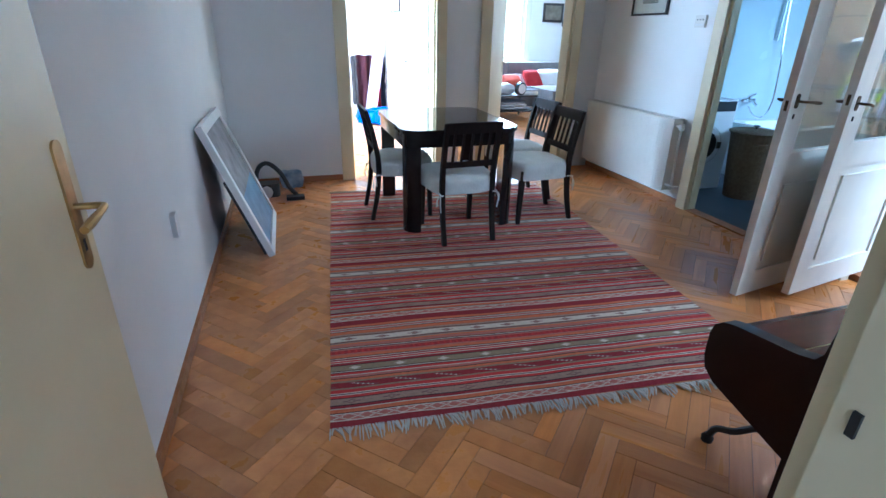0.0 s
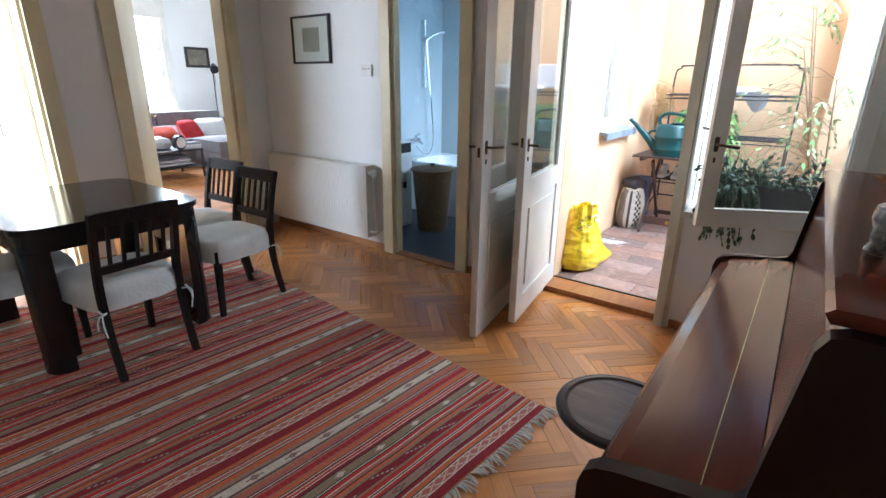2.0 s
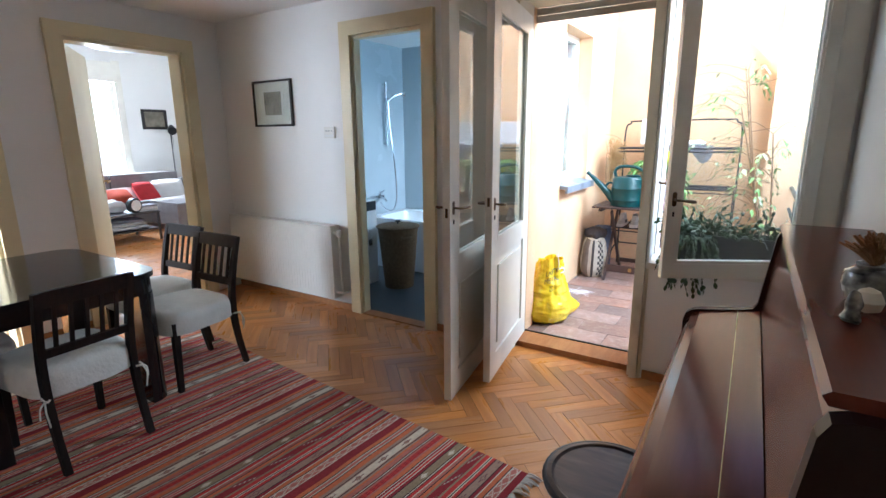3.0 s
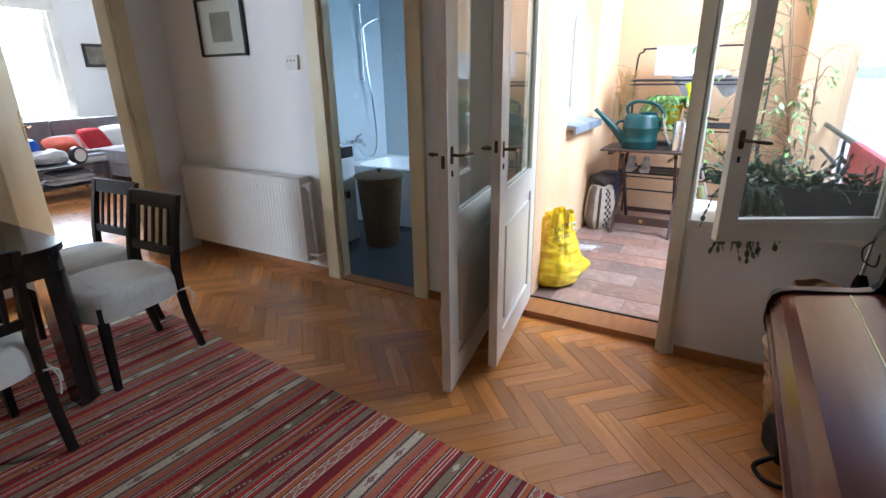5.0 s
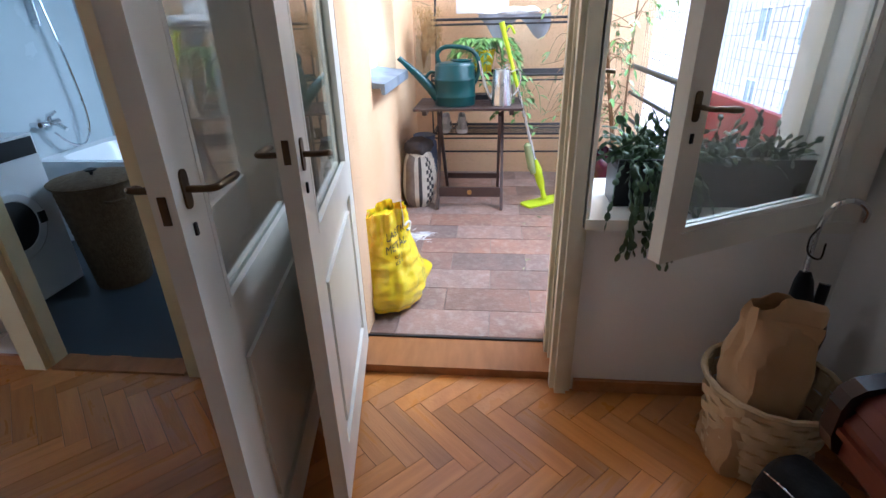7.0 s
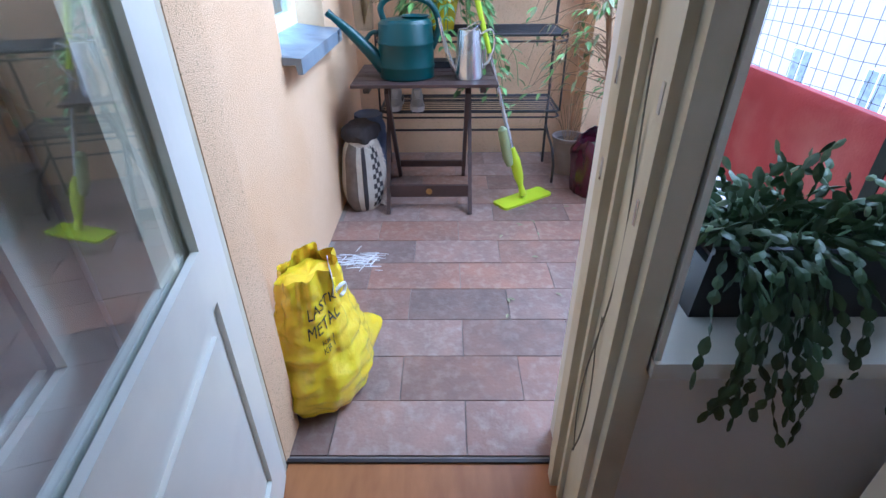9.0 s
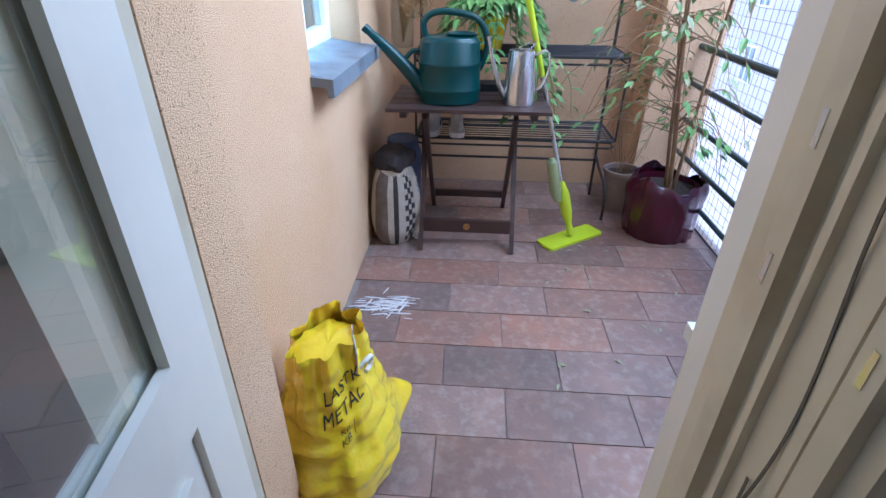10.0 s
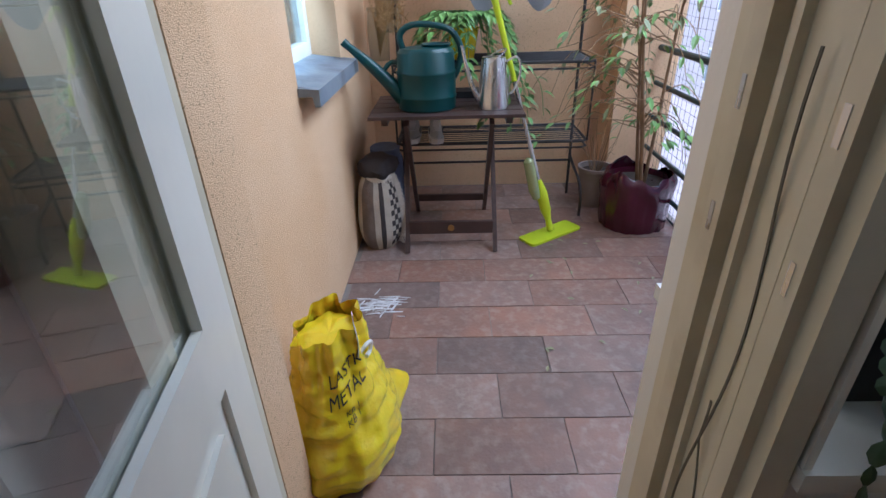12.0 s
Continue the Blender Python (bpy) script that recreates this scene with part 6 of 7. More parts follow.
part("foliage", bl_p, M_LEAFDRY, fic, "pale yellowing leaves", smooth=0)["kind"] = "stuff"

gp = thing("grey_flowerpot", "grey plastic flowerpot with dry twigs", "potted plant", 5.555, 0.775, FZ)
gp.scale = (0.86, 0.86, 0.92)
part("pot", lathe([(0.085, 0.0), (0.09, 0.003), (0.12, 0.25), (0.128, 0.255), (0.128, 0.275), (0.112, 0.275), (0.11, 0.24), (0.0, 0.235)], 30), M_CLAY, gp)
part("soil", lathe([(0.0, 0.24), (0.109, 0.241), (0.109, 0.238), (0.0, 0.238)], 20), M_SOIL, gp)
bm = bmesh.new()
for k in range(16):
    a = rf.uniform(0, 6.28)
    u = Vector((math.cos(a), math.sin(a), 0)) * rf.uniform(0.05, 0.22)
    pts = bend([u * 0.2 + Vector((0, 0, 0.235)), u * 0.6 + Vector((0, 0, 0.38)), u + Vector((0, 0, rf.uniform(0.38, 0.60)))], 4)
    tube(bm, pts, [0.003 - 0.002 * i / len(pts) for i in range(len(pts))], 5)
part("twigs", bm, M_TWIG, gp, "bare dry twigs")["kind"] = "stuff"

# red cloth over the railing
rc = thing("red_cloth", "faded red cloth hung over the railing", "cloth", 3.88, 0.45, 0.968)
bm = shell(drape(0.66, 0.40, 0.42, 5), 22, 34, 0.003)
bmesh.ops.transform(bm, matrix=Matrix.Scale(1.35, 4, (1, 0, 0)) @ Matrix.Rotation(radians(90), 4, "Z"), verts=bm.verts)
for v in bm.verts:
    v.co.y *= 1.75
part("cloth", bm, M_REDCLOTH, rc)

# air conditioner on the opposite wall
for x, z in ((15.0, -0.95), (9.4, 1.9)):
    ac = thing("air_conditioner", "white outdoor air conditioning unit on the opposite wall", "air conditioner", x, -11.0, z)
    part("casing", boxed(-0.5, 0.5, 0.06, 0.42, 0, 0.75), M_PLASTICW, ac, bevel=0.02)
    for k in range(9):
        part("grille_bar", boxed(-0.42, 0.22, 0.42, 0.43, 0.08 + k * 0.068, 0.11 + k * 0.068), M_SLATE, ac)
    for s in (-0.35, 0.35):
        part("bracket", boxed(s - 0.02, s + 0.02, 0.0, 0.42, -0.05, 0.0), M_STEEL, ac)

# yellow refuse bag
bagt = thing("rubbish_bag", "full yellow plastic recycling bag tied with a white drawstring", "rubbish bag", 3.655, 2.022, FZ, 0)
bagt.scale = (1.20, 1.06, 0.97)
profile = [(0.0, 0.135), (0.03, 0.172), (0.09, 0.192), (0.17, 0.184), (0.25, 0.160), (0.32, 0.138), (0.38, 0.120), (0.42, 0.110), (0.46, 0.105), (0.50, 0.100)]


def bag_r(a, z):
    for (z0, r0), (z1, r1) in zip(profile, profile[1:]):
        if z <= z1:
            t = (z - z0) / (z1 - z0)
            t = t * t * (3 - 2 * t)
            r = r0 + (r1 - r0) * t
            break
    else:
        r = profile[-1][1]
    p = Vector((math.cos(a), math.sin(a), 0))
    fold = 0.010 * noise.noise(Vector((p.x * 2.4, p.y * 2.4, z * 16))) + 0.012 * noise.noise(Vector((p.x * 5, p.y * 5, z * 7 + 3))) + 0.007 * noise.noise(Vector((p.x * 2.5 + z * 30, p.y * 3, z * 42)))
    gather = 0.010 * math.sin(a * 9 + 2 * z) * max(0.0, (z - 0.28) / 0.2)
    corner = 0.095 * math.exp(-((a - radians(318)) / 0.32) ** 2) * math.exp(-((z - 0.06) / 0.07) ** 2)
    return r + fold + gather + corner


def bag_fn(u, v):
    a = 2 * math.pi * u
    z = 0.50 * v
    r = bag_r(a, z)
    squash = 0.84
    lift = (0.016 * math.sin(a + 3.6) + 0.010 * math.sin(a * 2 + 0.8) + 0.007 * math.sin(a * 5)) * max(0.0, (v - 0.8) / 0.2)
    return (r * math.cos(a), r * squash * math.sin(a), z + lift)


bm = shell(bag_fn, 120, 60, wrap=True)
bmesh.ops.contextual_create(bm, geom=[e for e in bm.edges if e.is_boundary and e.verts[0].co.z < 0.1])
part("bag", bm, M_YELLOW, bagt, smooth=70)
part("gathered_neck", rough_up(lathe([(0.0, 0.435), (0.05, 0.44), (0.094, 0.45), (0.05, 0.468), (0.0, 0.46)], 40, sy=0.84), 0.012, 0.03, 6), M_YELLOW, bagt, smooth=70)
pts = bend([(-0.045, -0.082, 0.425), (-0.025, -0.105, 0.445), (0.0, -0.108, 0.425), (-0.005, -0.104, 0.40), (-0.03, -0.10, 0.405)], 5)
part("drawstring", tubed(pts, 0.006, 6), M_TOWEL, bagt, "white drawstring")
part("drawstring", shell(lambda u, v: Vector((-0.06 + 0.018 * u + 0.012 * v, -0.088 + 0.006 * u - 0.004 * math.sin(v * 5), 0.43 + 0.13 * v)), 3, 10, 0.002), M_TOWEL, bagt, "white drawstring end")


def bag_print(text, size, mid, z, name="print"):
    """Lettering laid on the bag's skin."""
    cu = bpy.data.curves.new("lettering", "FONT")
    cu.body, cu.size, cu.align_x, cu.resolution_u = text, size, "CENTER", 3
    tmp = new("lettering", cu)
    me = bpy.data.meshes.new_from_object(tmp.evaluated_get(bpy.context.evaluated_depsgraph_get()))
    bpy.data.objects.remove(tmp)
    bm = bmesh.new()
    bm.from_mesh(me)
    bpy.data.meshes.remove(me)
    bmesh.ops.triangulate(bm, faces=bm.faces)
    bmesh.ops.subdivide_edges(bm, edges=[e for e in bm.edges if e.calc_length() > 0.008], cuts=2)
    for v in bm.verts:
        zz = z + v.co.y + v.co.x * 0.22
        a = radians(mid) + v.co.x / 0.165
        r = bag_r(a, zz) + 0.0035
        v.co = Vector((r * math.cos(a), r * 0.84 * math.sin(a), zz))
    part(name, bm, M_INK, bagt, "black printed lettering", smooth=0)


bag_print("LASTK", 0.052, 219, 0.402)
bag_print("METAL", 0.050, 217, 0.345)
bag_print("KB 1", 0.026, 217, 0.306)
bag_print("KB 1", 0.026, 217, 0.28)

# spilt white paint, fallen leaves
spill = thing("paint_spill", "dried white paint smear on the tiles", "stain", 4.43, 2.02, FZ + 0.0005)
bm = bmesh.new()
rs = random.Random(31)
for k in range(64):
    y0, x0 = rs.gauss(0.0, 0.06), rs.gauss(0.0, 0.035)
    ln, w = rs.uniform(0.02, 0.10), rs.uniform(0.0012, 0.0034)
    an = rs.choice((0.0, 0.05, -0.1, 0.2, 1.2)) + math.pi / 2
    bm2 = [(-ln / 2, -w), (0, -w * 1.3), (ln / 2, -w * 0.4), (ln / 2, w * 0.5), (0, w), (-ln / 2, w * 0.6)]
    o = [(x0 + q[0] * math.cos(an) - q[1] * math.sin(an), y0 + q[0] * math.sin(an) + q[1] * math.cos(an)) for q in bm2]
    prism(o, 0.0, 0.0012 + k * 0.00002, "z", bm)
part("smear", bm, M_CHALK, spill, smooth=0)["kind"] = "stuff"

lf = bmesh.new()
leaf_mesh(lf, (0, 0, 0.004), (1, 0, 0.1), 0.034, 0.08, 0.4, 0.3)
leaf0 = tagged(part("fallen_leaf", lf, M_LEAFDRY, smooth=0), "small dry curled leaf fallen on the tiles", "leaf", group="fallen leaves")
spots = [(rs.uniform(3.9, 5.4), rs.uniform(0.55, 1.35)) for k in range(24)]
leaf0.matrix_basis = pose(4.35, 0.92, FZ, 0, 0, 40)
for x, y in spots:
    copy_thing(leaf0, pose(x, y, FZ, rs.uniform(-8, 8), 0, rs.uniform(0, 360)))

# planter with trailing cactus in the window
pl = thing("window_planter", "black plastic window box full of trailing leaf cactus on the sill", "potted plant", 3.20, 0.80, 0.736)
part("box", prism([(-0.065, 0.0), (-0.08, 0.155), (-0.086, 0.157), (-0.086, 0.168), (-0.074, 0.168), (-0.068, 0.13), (0.068, 0.13), (0.074, 0.168), (0.086, 0.168), (0.086, 0.157), (0.08, 0.155), (0.065, 0.0)], -0.305, 0.305, "y"), M_BLACKP, pl, bevel=0.003)
part("soil", boxed(-0.066, 0.066, -0.29, 0.29, 0.131, 0.138), M_SOIL, pl)
bm = bmesh.new()
rc_ = random.Random(41)


def cactus_stem(bm, start, heading, count, fall):
    p, d = Vector(start), Vector(heading).normalized()
    for k in range(count):
        ln, w = rc_.uniform(0.028, 0.042), rc_.uniform(0.007, 0.012)
        d = (d + Vector((rc_.uniform(-0.35, 0.35), rc_.uniform(-0.35, 0.35), rc_.uniform(-0.2, 0.2) - fall))).normalized()
        if p.z < -0.26:
            d = Vector((d.x * 0.4, d.y, abs(d.z))).normalized()
        side = d.orthogonal().normalized()
        side = (Matrix.Rotation(rc_.uniform(0, 3.1), 3, d) @ side)
        nrm = d.cross(side)
        ring = [bm.verts.new(p + d * ln * t + side * w * s) for t, s in ((0, 0.15), (0.35, 0.9), (0.7, 1.0), (1.0, 0.35), (1.0, -0.35), (0.7, -1.0), (0.35, -0.9), (0, -0.15))]
        up, dn = bm.verts.new(p + d * ln * 0.5 + nrm * 0.0035), bm.verts.new(p + d * ln * 0.5 - nrm * 0.0035)
        for i in range(8):
            bm.faces.new((ring[i], ring[(i + 1) % 8], up))
            bm.faces.new((ring[(i + 1) % 8], ring[i], dn))
        p = p + d * ln * 0.96


for k in range(150):
    y = rc_.uniform(-0.28, 0.30) if k % 3 else rc_.uniform(0.10, 0.33)
    cactus_stem(bm, (rc_.uniform(-0.06, 0.06), y, 0.14), (rc_.uniform(-0.9, 0.6), rc_.uniform(-0.6, 0.6), 1.0), rc_.randint(3, 6), 0.22)
for k in range(26):
    cactus_stem(bm, (-0.07, rc_.uniform(0.12, 0.30), 0.16), (-1.0, rc_.uniform(-0.5, 0.5), 0.5), rc_.randint(8, 12), 0.42)
for v in bm.verts:
    v.co.x = max(v.co.x, -0.27)
part("cactus", bm, M_CACTUS, pl, "dark green jointed cactus stems", smooth=0)["kind"] = "stuff"

cord = thing("shutter_strap", "grey webbing shutter strap looped in the window frame", "strap", 3.155, 1.2625, 0.0)
bm = shell(lambda u, v: Vector((0.0 + 0.012 * math.sin(v * 9) - 0.02 * v, 0.006 + 0.008 * math.sin(v * 7), 0.30 + 0.95 * v)) + Vector(((u - 0.5) * 0.005, 0, 0)), 2, 30, 0.0015)
part("strap", bm, M_STRAP, cord)
bm = shell(lambda u, v: Vector((0.0 - 0.055 * math.sin(min(1, v * 1.25) * math.pi), 0.010 + 0.008 * math.sin(v * 5), 0.30 + 0.42 * v)) + Vector(((u - 0.5) * 0.005, 0, 0)), 2, 30, 0.0015)
part("strap_loop", bm, M_STRAP, cord)

# ---- bathroom ----
tagged(part("tile_lining", boxed(3.18, 5.095, 4.470, 4.479, 0.0, 2.12), M_BATHTILE), "pale grey-blue wall tiling", "wall", kind="structure")
tagged(part("tile_lining", boxed(5.09, 5.099, 2.41, 4.47, 0.0, 2.12), M_BATHTILE), "pale grey-blue wall tiling", "wall", kind="structure")
wm = thing("washing_machine", "white front-loading washing machine with black door ring", "washing machine", 3.545, 3.905, 0.0)
part("body", boxed(-0.295, 0.295, 0.0, 0.52, 0.01, 0.85), M_ENAMEL, wm, bevel=0.012)
part("control_panel", boxed(-0.12, 0.285, -0.004, 0.0, 0.745, 0.835), M_BLACKP, wm, bevel=0.001)
part("drawer", boxed(-0.285, -0.13, -0.006, 0.0, 0.745, 0.835), M_ENAMEL, wm, bevel=0.002)
dr = part("door_ring", lathe([(0.12, 0.0), (0.18, 0.004), (0.185, 0.02), (0.165, 0.035), (0.13, 0.03), (0.12, 0.012)], 40), M_ENAMEL, wm)
dr.matrix_basis = pose(0, 0, 0.44, 90, 0, 0)
part("door_glass", lathe([(0.0, 0.05), (0.07, 0.046), (0.125, 0.028), (0.13, 0.01), (0.0, 0.008)], 36), M_BLACKP, dr)
part("door_latch", boxed(0.13, 0.17, -0.03, 0.03, 0.02, 0.04), M_BLACKP, dr)
btl = thing("bottle", "black plastic bottle on the washing machine", "bottle", 3.62, 4.05, 0.8505)
part("body", lathe([(0.03, 0.0), (0.034, 0.004), (0.034, 0.11), (0.014, 0.135), (0.014, 0.15)], 18), M_BLACKP, btl)
part("cap", lathe([(0.018, 0.15), (0.018, 0.17), (0.012, 0.175)], 14), M_BLACKP, btl)
hb = thing("laundry_basket", "tall brown woven laundry basket with lid", "basket", 3.84, 3.64, 0.0)
pr = [(0.14 + 0.055 * k / 34 + (0.003 if k % 2 else 0.0), 0.60 * k / 34) for k in range(35)]
part("body", lathe([(0.0, 0.0)] + pr, 40), M_WICKER, hb)
part("rim", tubed([(0.2 * math.cos(2 * math.pi * i / 36), 0.2 * math.sin(2 * math.pi * i / 36), 0.60) for i in range(36)], 0.012, 8, True), M_WICKER, hb)
lid = part("lid", lathe([(0.0, 0.625), (0.05, 0.628), (0.12, 0.624), (0.20, 0.612), (0.215, 0.604), (0.205, 0.600), (0.0, 0.604)], 40), M_WICKER, hb, "dark woven lid")
part("knob", lathe([(0.008, 0.624), (0.01, 0.64), (0.028, 0.648), (0.03, 0.655), (0.012, 0.662)], 18), M_BLACKP, lid)
for s in (60, 240):
    a = radians(s)
    c = Vector((math.cos(a) * 0.195, math.sin(a) * 0.195, 0.52))
    t_ = Vector((-math.sin(a), math.cos(a), 0))
    part("handle", tubed(bend([c - t_ * 0.05, c + Vector((math.cos(a), math.sin(a), 0)) * 0.03 - t_ * 0.03, c + Vector((math.cos(a), math.sin(a), 0)) * 0.03 + t_ * 0.03, c + t_ * 0.05], 4), 0.008, 8), M_WICKER, hb)
tub = thing("bathtub", "white enamelled bathtub with panelled side", "bathtub", 4.32, 2.45, 0.0)
bm = bmesh.new()
o, i_ = rounded(0.0, 0.765, 0.0, 2.015, 0.03, 4), rounded(0.07, 0.695, 0.08, 1.935, 0.16, 4)
ov, iv = [bm.verts.new((*q, 0.56)) for q in o], [bm.verts.new((*q, 0.555)) for q in i_]
lv = [bm.verts.new((0.38 + (q[0] - 0.38) * 0.7, 1.0 + (q[1] - 1.0) * 0.85, 0.16)) for q in i_]
od = [bm.verts.new((*q, 0.52)) for q in o]
k_ = len(o)
for j in range(k_):
    n_ = (j + 1) % k_
    bm.faces.new((ov[j], ov[n_], iv[n_], iv[j]))
    bm.faces.new((iv[j], iv[n_], lv[n_], lv[j]))
    bm.faces.new((ov[n_], ov[j], od[j], od[n_]))
bm.faces.new(lv)
part("shell", bm, M_ENAMEL, tub)
part("apron", boxed(0.02, 0.04, 0.01, 2.0, 0.0, 0.52), M_ENAMEL, tub, bevel=0.002)
tap = thing("bath_tap", "chrome bath mixer tap on the tiled wall", "tap", 4.50, 4.468, 0.77)
part("body", tubed([(-0.075, -0.06, 0), (0.075, -0.06, 0)], 0.021, 14), M_CHROME, tap)
for s in (-0.075, 0.075):
    part("wall_union", tubed([(s, 0, 0), (s, -0.06, 0)], 0.018, 12), M_CHROME, tap)
part("lever", tubed([(0, -0.06, 0.01), (0, -0.07, 0.05), (0.0, -0.13, 0.075)], [0.02, 0.016, 0.008], 12), M_CHROME, tap)
part("spout", tubed(bend([(0, -0.06, 0), (0, -0.12, -0.01), (0, -0.17, -0.04)], 4), 0.014, 12), M_CHROME, tap)
sh_ = thing("shower_rail", "chrome shower rail with hand shower and hose", "shower", 4.70, 4.468, 0.0)
part("rail", tubed([(0, -0.045, 1.35), (0, -0.045, 2.05)], 0.011, 12), M_CHROME, sh_)
for z in (1.37, 2.03):
    part("bracket", tubed([(0, 0, z), (0, -0.05, z)], 0.015, 12), M_CHROME, sh_)
part("slider", boxed(-0.02, 0.02, -0.07, -0.03, 1.83, 1.88), M_CHROME, sh_, bevel=0.005)
part("hand_shower", tubed(bend([(0.0, -0.065, 1.84), (0.06, -0.10, 1.89), (0.15, -0.14, 1.93), (0.20, -0.16, 1.92)], 5), [0.012] * 12 + [0.02, 0.03, 0.034, 0.03], 12), M_CHROME, sh_)
part("hose", tubed(bend([(0.0, -0.07, 1.84), (0.02, -0.08, 1.5), (0.07, -0.09, 1.1), (0.08, -0.1, 0.75), (0.0, -0.1, 0.60), (-0.12, -0.09, 0.62), (-0.20, -0.075, 0.71)], 7), 0.008, 8), M_CHROME, sh_)

# ---- living room ----
sofa = thing("corner_sofa", "large grey fabric corner sofa with loose cushions", "sofa", -0.30, -0.25, 0)


def soft_box(nm, *q, m=M_SOFA, puff=0.04):
    part(nm, boxed(*q), m, sofa, bevel=puff, seg=3)


soft_box("base", 3.1, 5.75, 9.35, 10.25, 0.10, 0.28)
soft_box("base", 4.62, 5.75, 8.55, 9.34, 0.10, 0.28)
soft_box("seat_cushion", 3.1, 4.60, 9.33, 10.0, 0.285, 0.45)
soft_box("seat_cushion", 4.61, 5.74, 8.53, 10.0, 0.285, 0.46)
soft_box("back_cushion", 3.1, 4.35, 9.98, 10.26, 0.30, 0.86)
soft_box("back_cushion", 4.37, 5.50, 9.98, 10.26, 0.30, 0.86)
soft_box("armrest", 5.52, 5.78, 8.54, 10.26, 0.28, 0.72)
for x, y in ((3.15, 9.4), (5.70, 8.6), (4.66, 8.6), (3.15, 10.2), (5.70, 10.2)):
    part("foot", lathe([(0.025, 0.0), (0.035, 0.10)], 12, c=(x, y)), M_BLACKP, sofa)


def cushion(label, x, y, z, rx, ry, rz, w, h, t, m):
    d = thing("cushion", label, "cushion", group="sofa cushions")
    d.matrix_basis = pose(x - 0.28, y - 0.25, z, rx, ry, rz)
    part("cover", pillow(w, h, t, 0.5), m, d, smooth=60)


cushion("square red cushion on the grey sofa", 4.72, 9.72, 0.50, 58, 0, 25, 0.46, 0.46, 0.15, M_RED)
cushion("rust orange cushion on the grey sofa", 4.25, 9.62, 0.47, 25, 0, -8, 0.42, 0.34, 0.16, M_ORANGE)
cushion("large pale grey cushion leaning on the sofa back", 5.16, 9.80, 0.46, 66, 0, -12, 0.55, 0.55, 0.18, M_WCUSH)
cushion("white folded cushion on the grey sofa", 4.42, 9.86, 0.47, 50, 0, 0, 0.42, 0.36, 0.14, M_WCUSH)

ct = thing("coffee_table", "low black metal coffee table with two shelves", "table", 3.50, 8.42, 0.0)
for z, t in ((0.40, 0.02), (0.16, 0.015)):
    part("shelf", boxed(-0.42, 0.42, -0.36, 0.36, z, z + t), M_FRAMEDK, ct, bevel=0.003)
for sx in (-0.40, 0.40):
    for sy in (-0.34, 0.34):
        part("leg", boxed(sx - 0.014, sx + 0.014, sy - 0.014, sy + 0.014, 0, 0.40), M_IRON, ct)
st = thing("folded_clothes", "pile of pale folded cloths on the lower table shelf", "laundry", 3.55, 8.35, 0.176)
for k in range(3):
    part("folded_cloth", rough_up(pillow(0.56 - 0.05 * k, 0.46 - 0.04 * k, 0.055, 0.3), 0.012, 0.12, k), (M_WCUSH, M_TOWEL, M_GREYCLOTH)[k], st).location.z = 0.05 * k
clk = thing("round_clock", "round black table clock with a pale face", "clock", 3.62, 8.15, 0.421)
part("case", lathe([(0.08, -0.04), (0.105, -0.03), (0.105, 0.03), (0.09, 0.04)], 24), M_BLACKP, clk).matrix_basis = pose(0, 0, 0.105, 90, 0, 15)
part("dial", lathe([(0.078, 0.0), (0.078, 0.004)], 24), M_TOWEL, clk).matrix_basis = pose(0.0, 0, 0.105, 90, 0, 15) @ Matrix.Translation((0, 0, 0.039))
tb = thing("toy_bundle", "white and blue cloth bundle on the coffee table", "cloth", 3.42, 8.50, 0.421)
part("white_cloth", rough_up(pillow(0.42, 0.34, 0.16, 0.35), 0.03, 0.1, 2), M_TOWEL, tb)
part("blue_cloth", rough_up(pillow(0.2, 0.16, 0.16, 0.35), 0.02, 0.1, 5), M_BLUEBAG, tb).location = (-0.12, 0.1, 0.14)
bx = thing("book_stack", "stack of pale books on the coffee table", "books", 3.82, 8.25, 0.421)
for k, mm in enumerate((M_WCUSH, M_TOWEL, M_GREYCLOTH)):
    part("book", boxed(-0.13, 0.13, -0.09, 0.09, 0.03 * k, 0.03 * k + 0.028), mm, bx, bevel=0.002)

lw = thing("window_3", "white living room window with roller blind box", "window", kind="structure")
for q in ((3.2, 3.28, 0.86, 2.70), (4.58, 4.66, 0.86, 2.70), (3.88, 3.96, 0.94, 2.62), (3.28, 4.58, 0.86, 0.94), (3.28, 4.58, 2.62, 2.70)):
    part("window_frame", boxed(q[0], q[1], 10.42, 10.48, q[2], q[3]), M_WHITE, lw, bevel=0.004)
part("window_sill", boxed(3.1, 4.76, 10.22, 10.42, 0.82, 0.86), M_WHITE, lw, bevel=0.006)
part("blind_box", boxed(3.18, 4.68, 10.30, 10.398, 2.40, 2.72), M_WHITE, lw, bevel=0.008)
part("casing", boxed(4.66, 4.78, 10.375, 10.399, 0.86, 2.76), M_WHITE, lw, bevel=0.006)
for x0, x1 in ((3.28, 3.88), (3.96, 4.58)):
    part("pane", boxed(x0, x1, 10.447, 10.452, 0.94, 2.62), M_GLASS, lw, "window glass", smooth=0).visible_shadow = False
for k in range(16):
    part("shutter_slot", boxed(4.20 + k * 0.024, 4.212 + k * 0.024, 10.405, 10.415, 2.27, 2.36), M_SHUTTER, lw)
hung_picture("landscape_painting", "small brown landscape painting in a dark frame", pose(5.28, 10.399, 1.79, 0, 0, 0), 0.46, 0.36, 0.045, M_FRAMEDK, M_OILPAINT, M_OILPAINT, (0.8, 0.76), False)
fl = thing("reading_lamp", "black clamp reading lamp standing by the sofa", "lamp", 5.50, 10.30, 0.0)
fl.scale = (1.0, 1.0, 1.08)
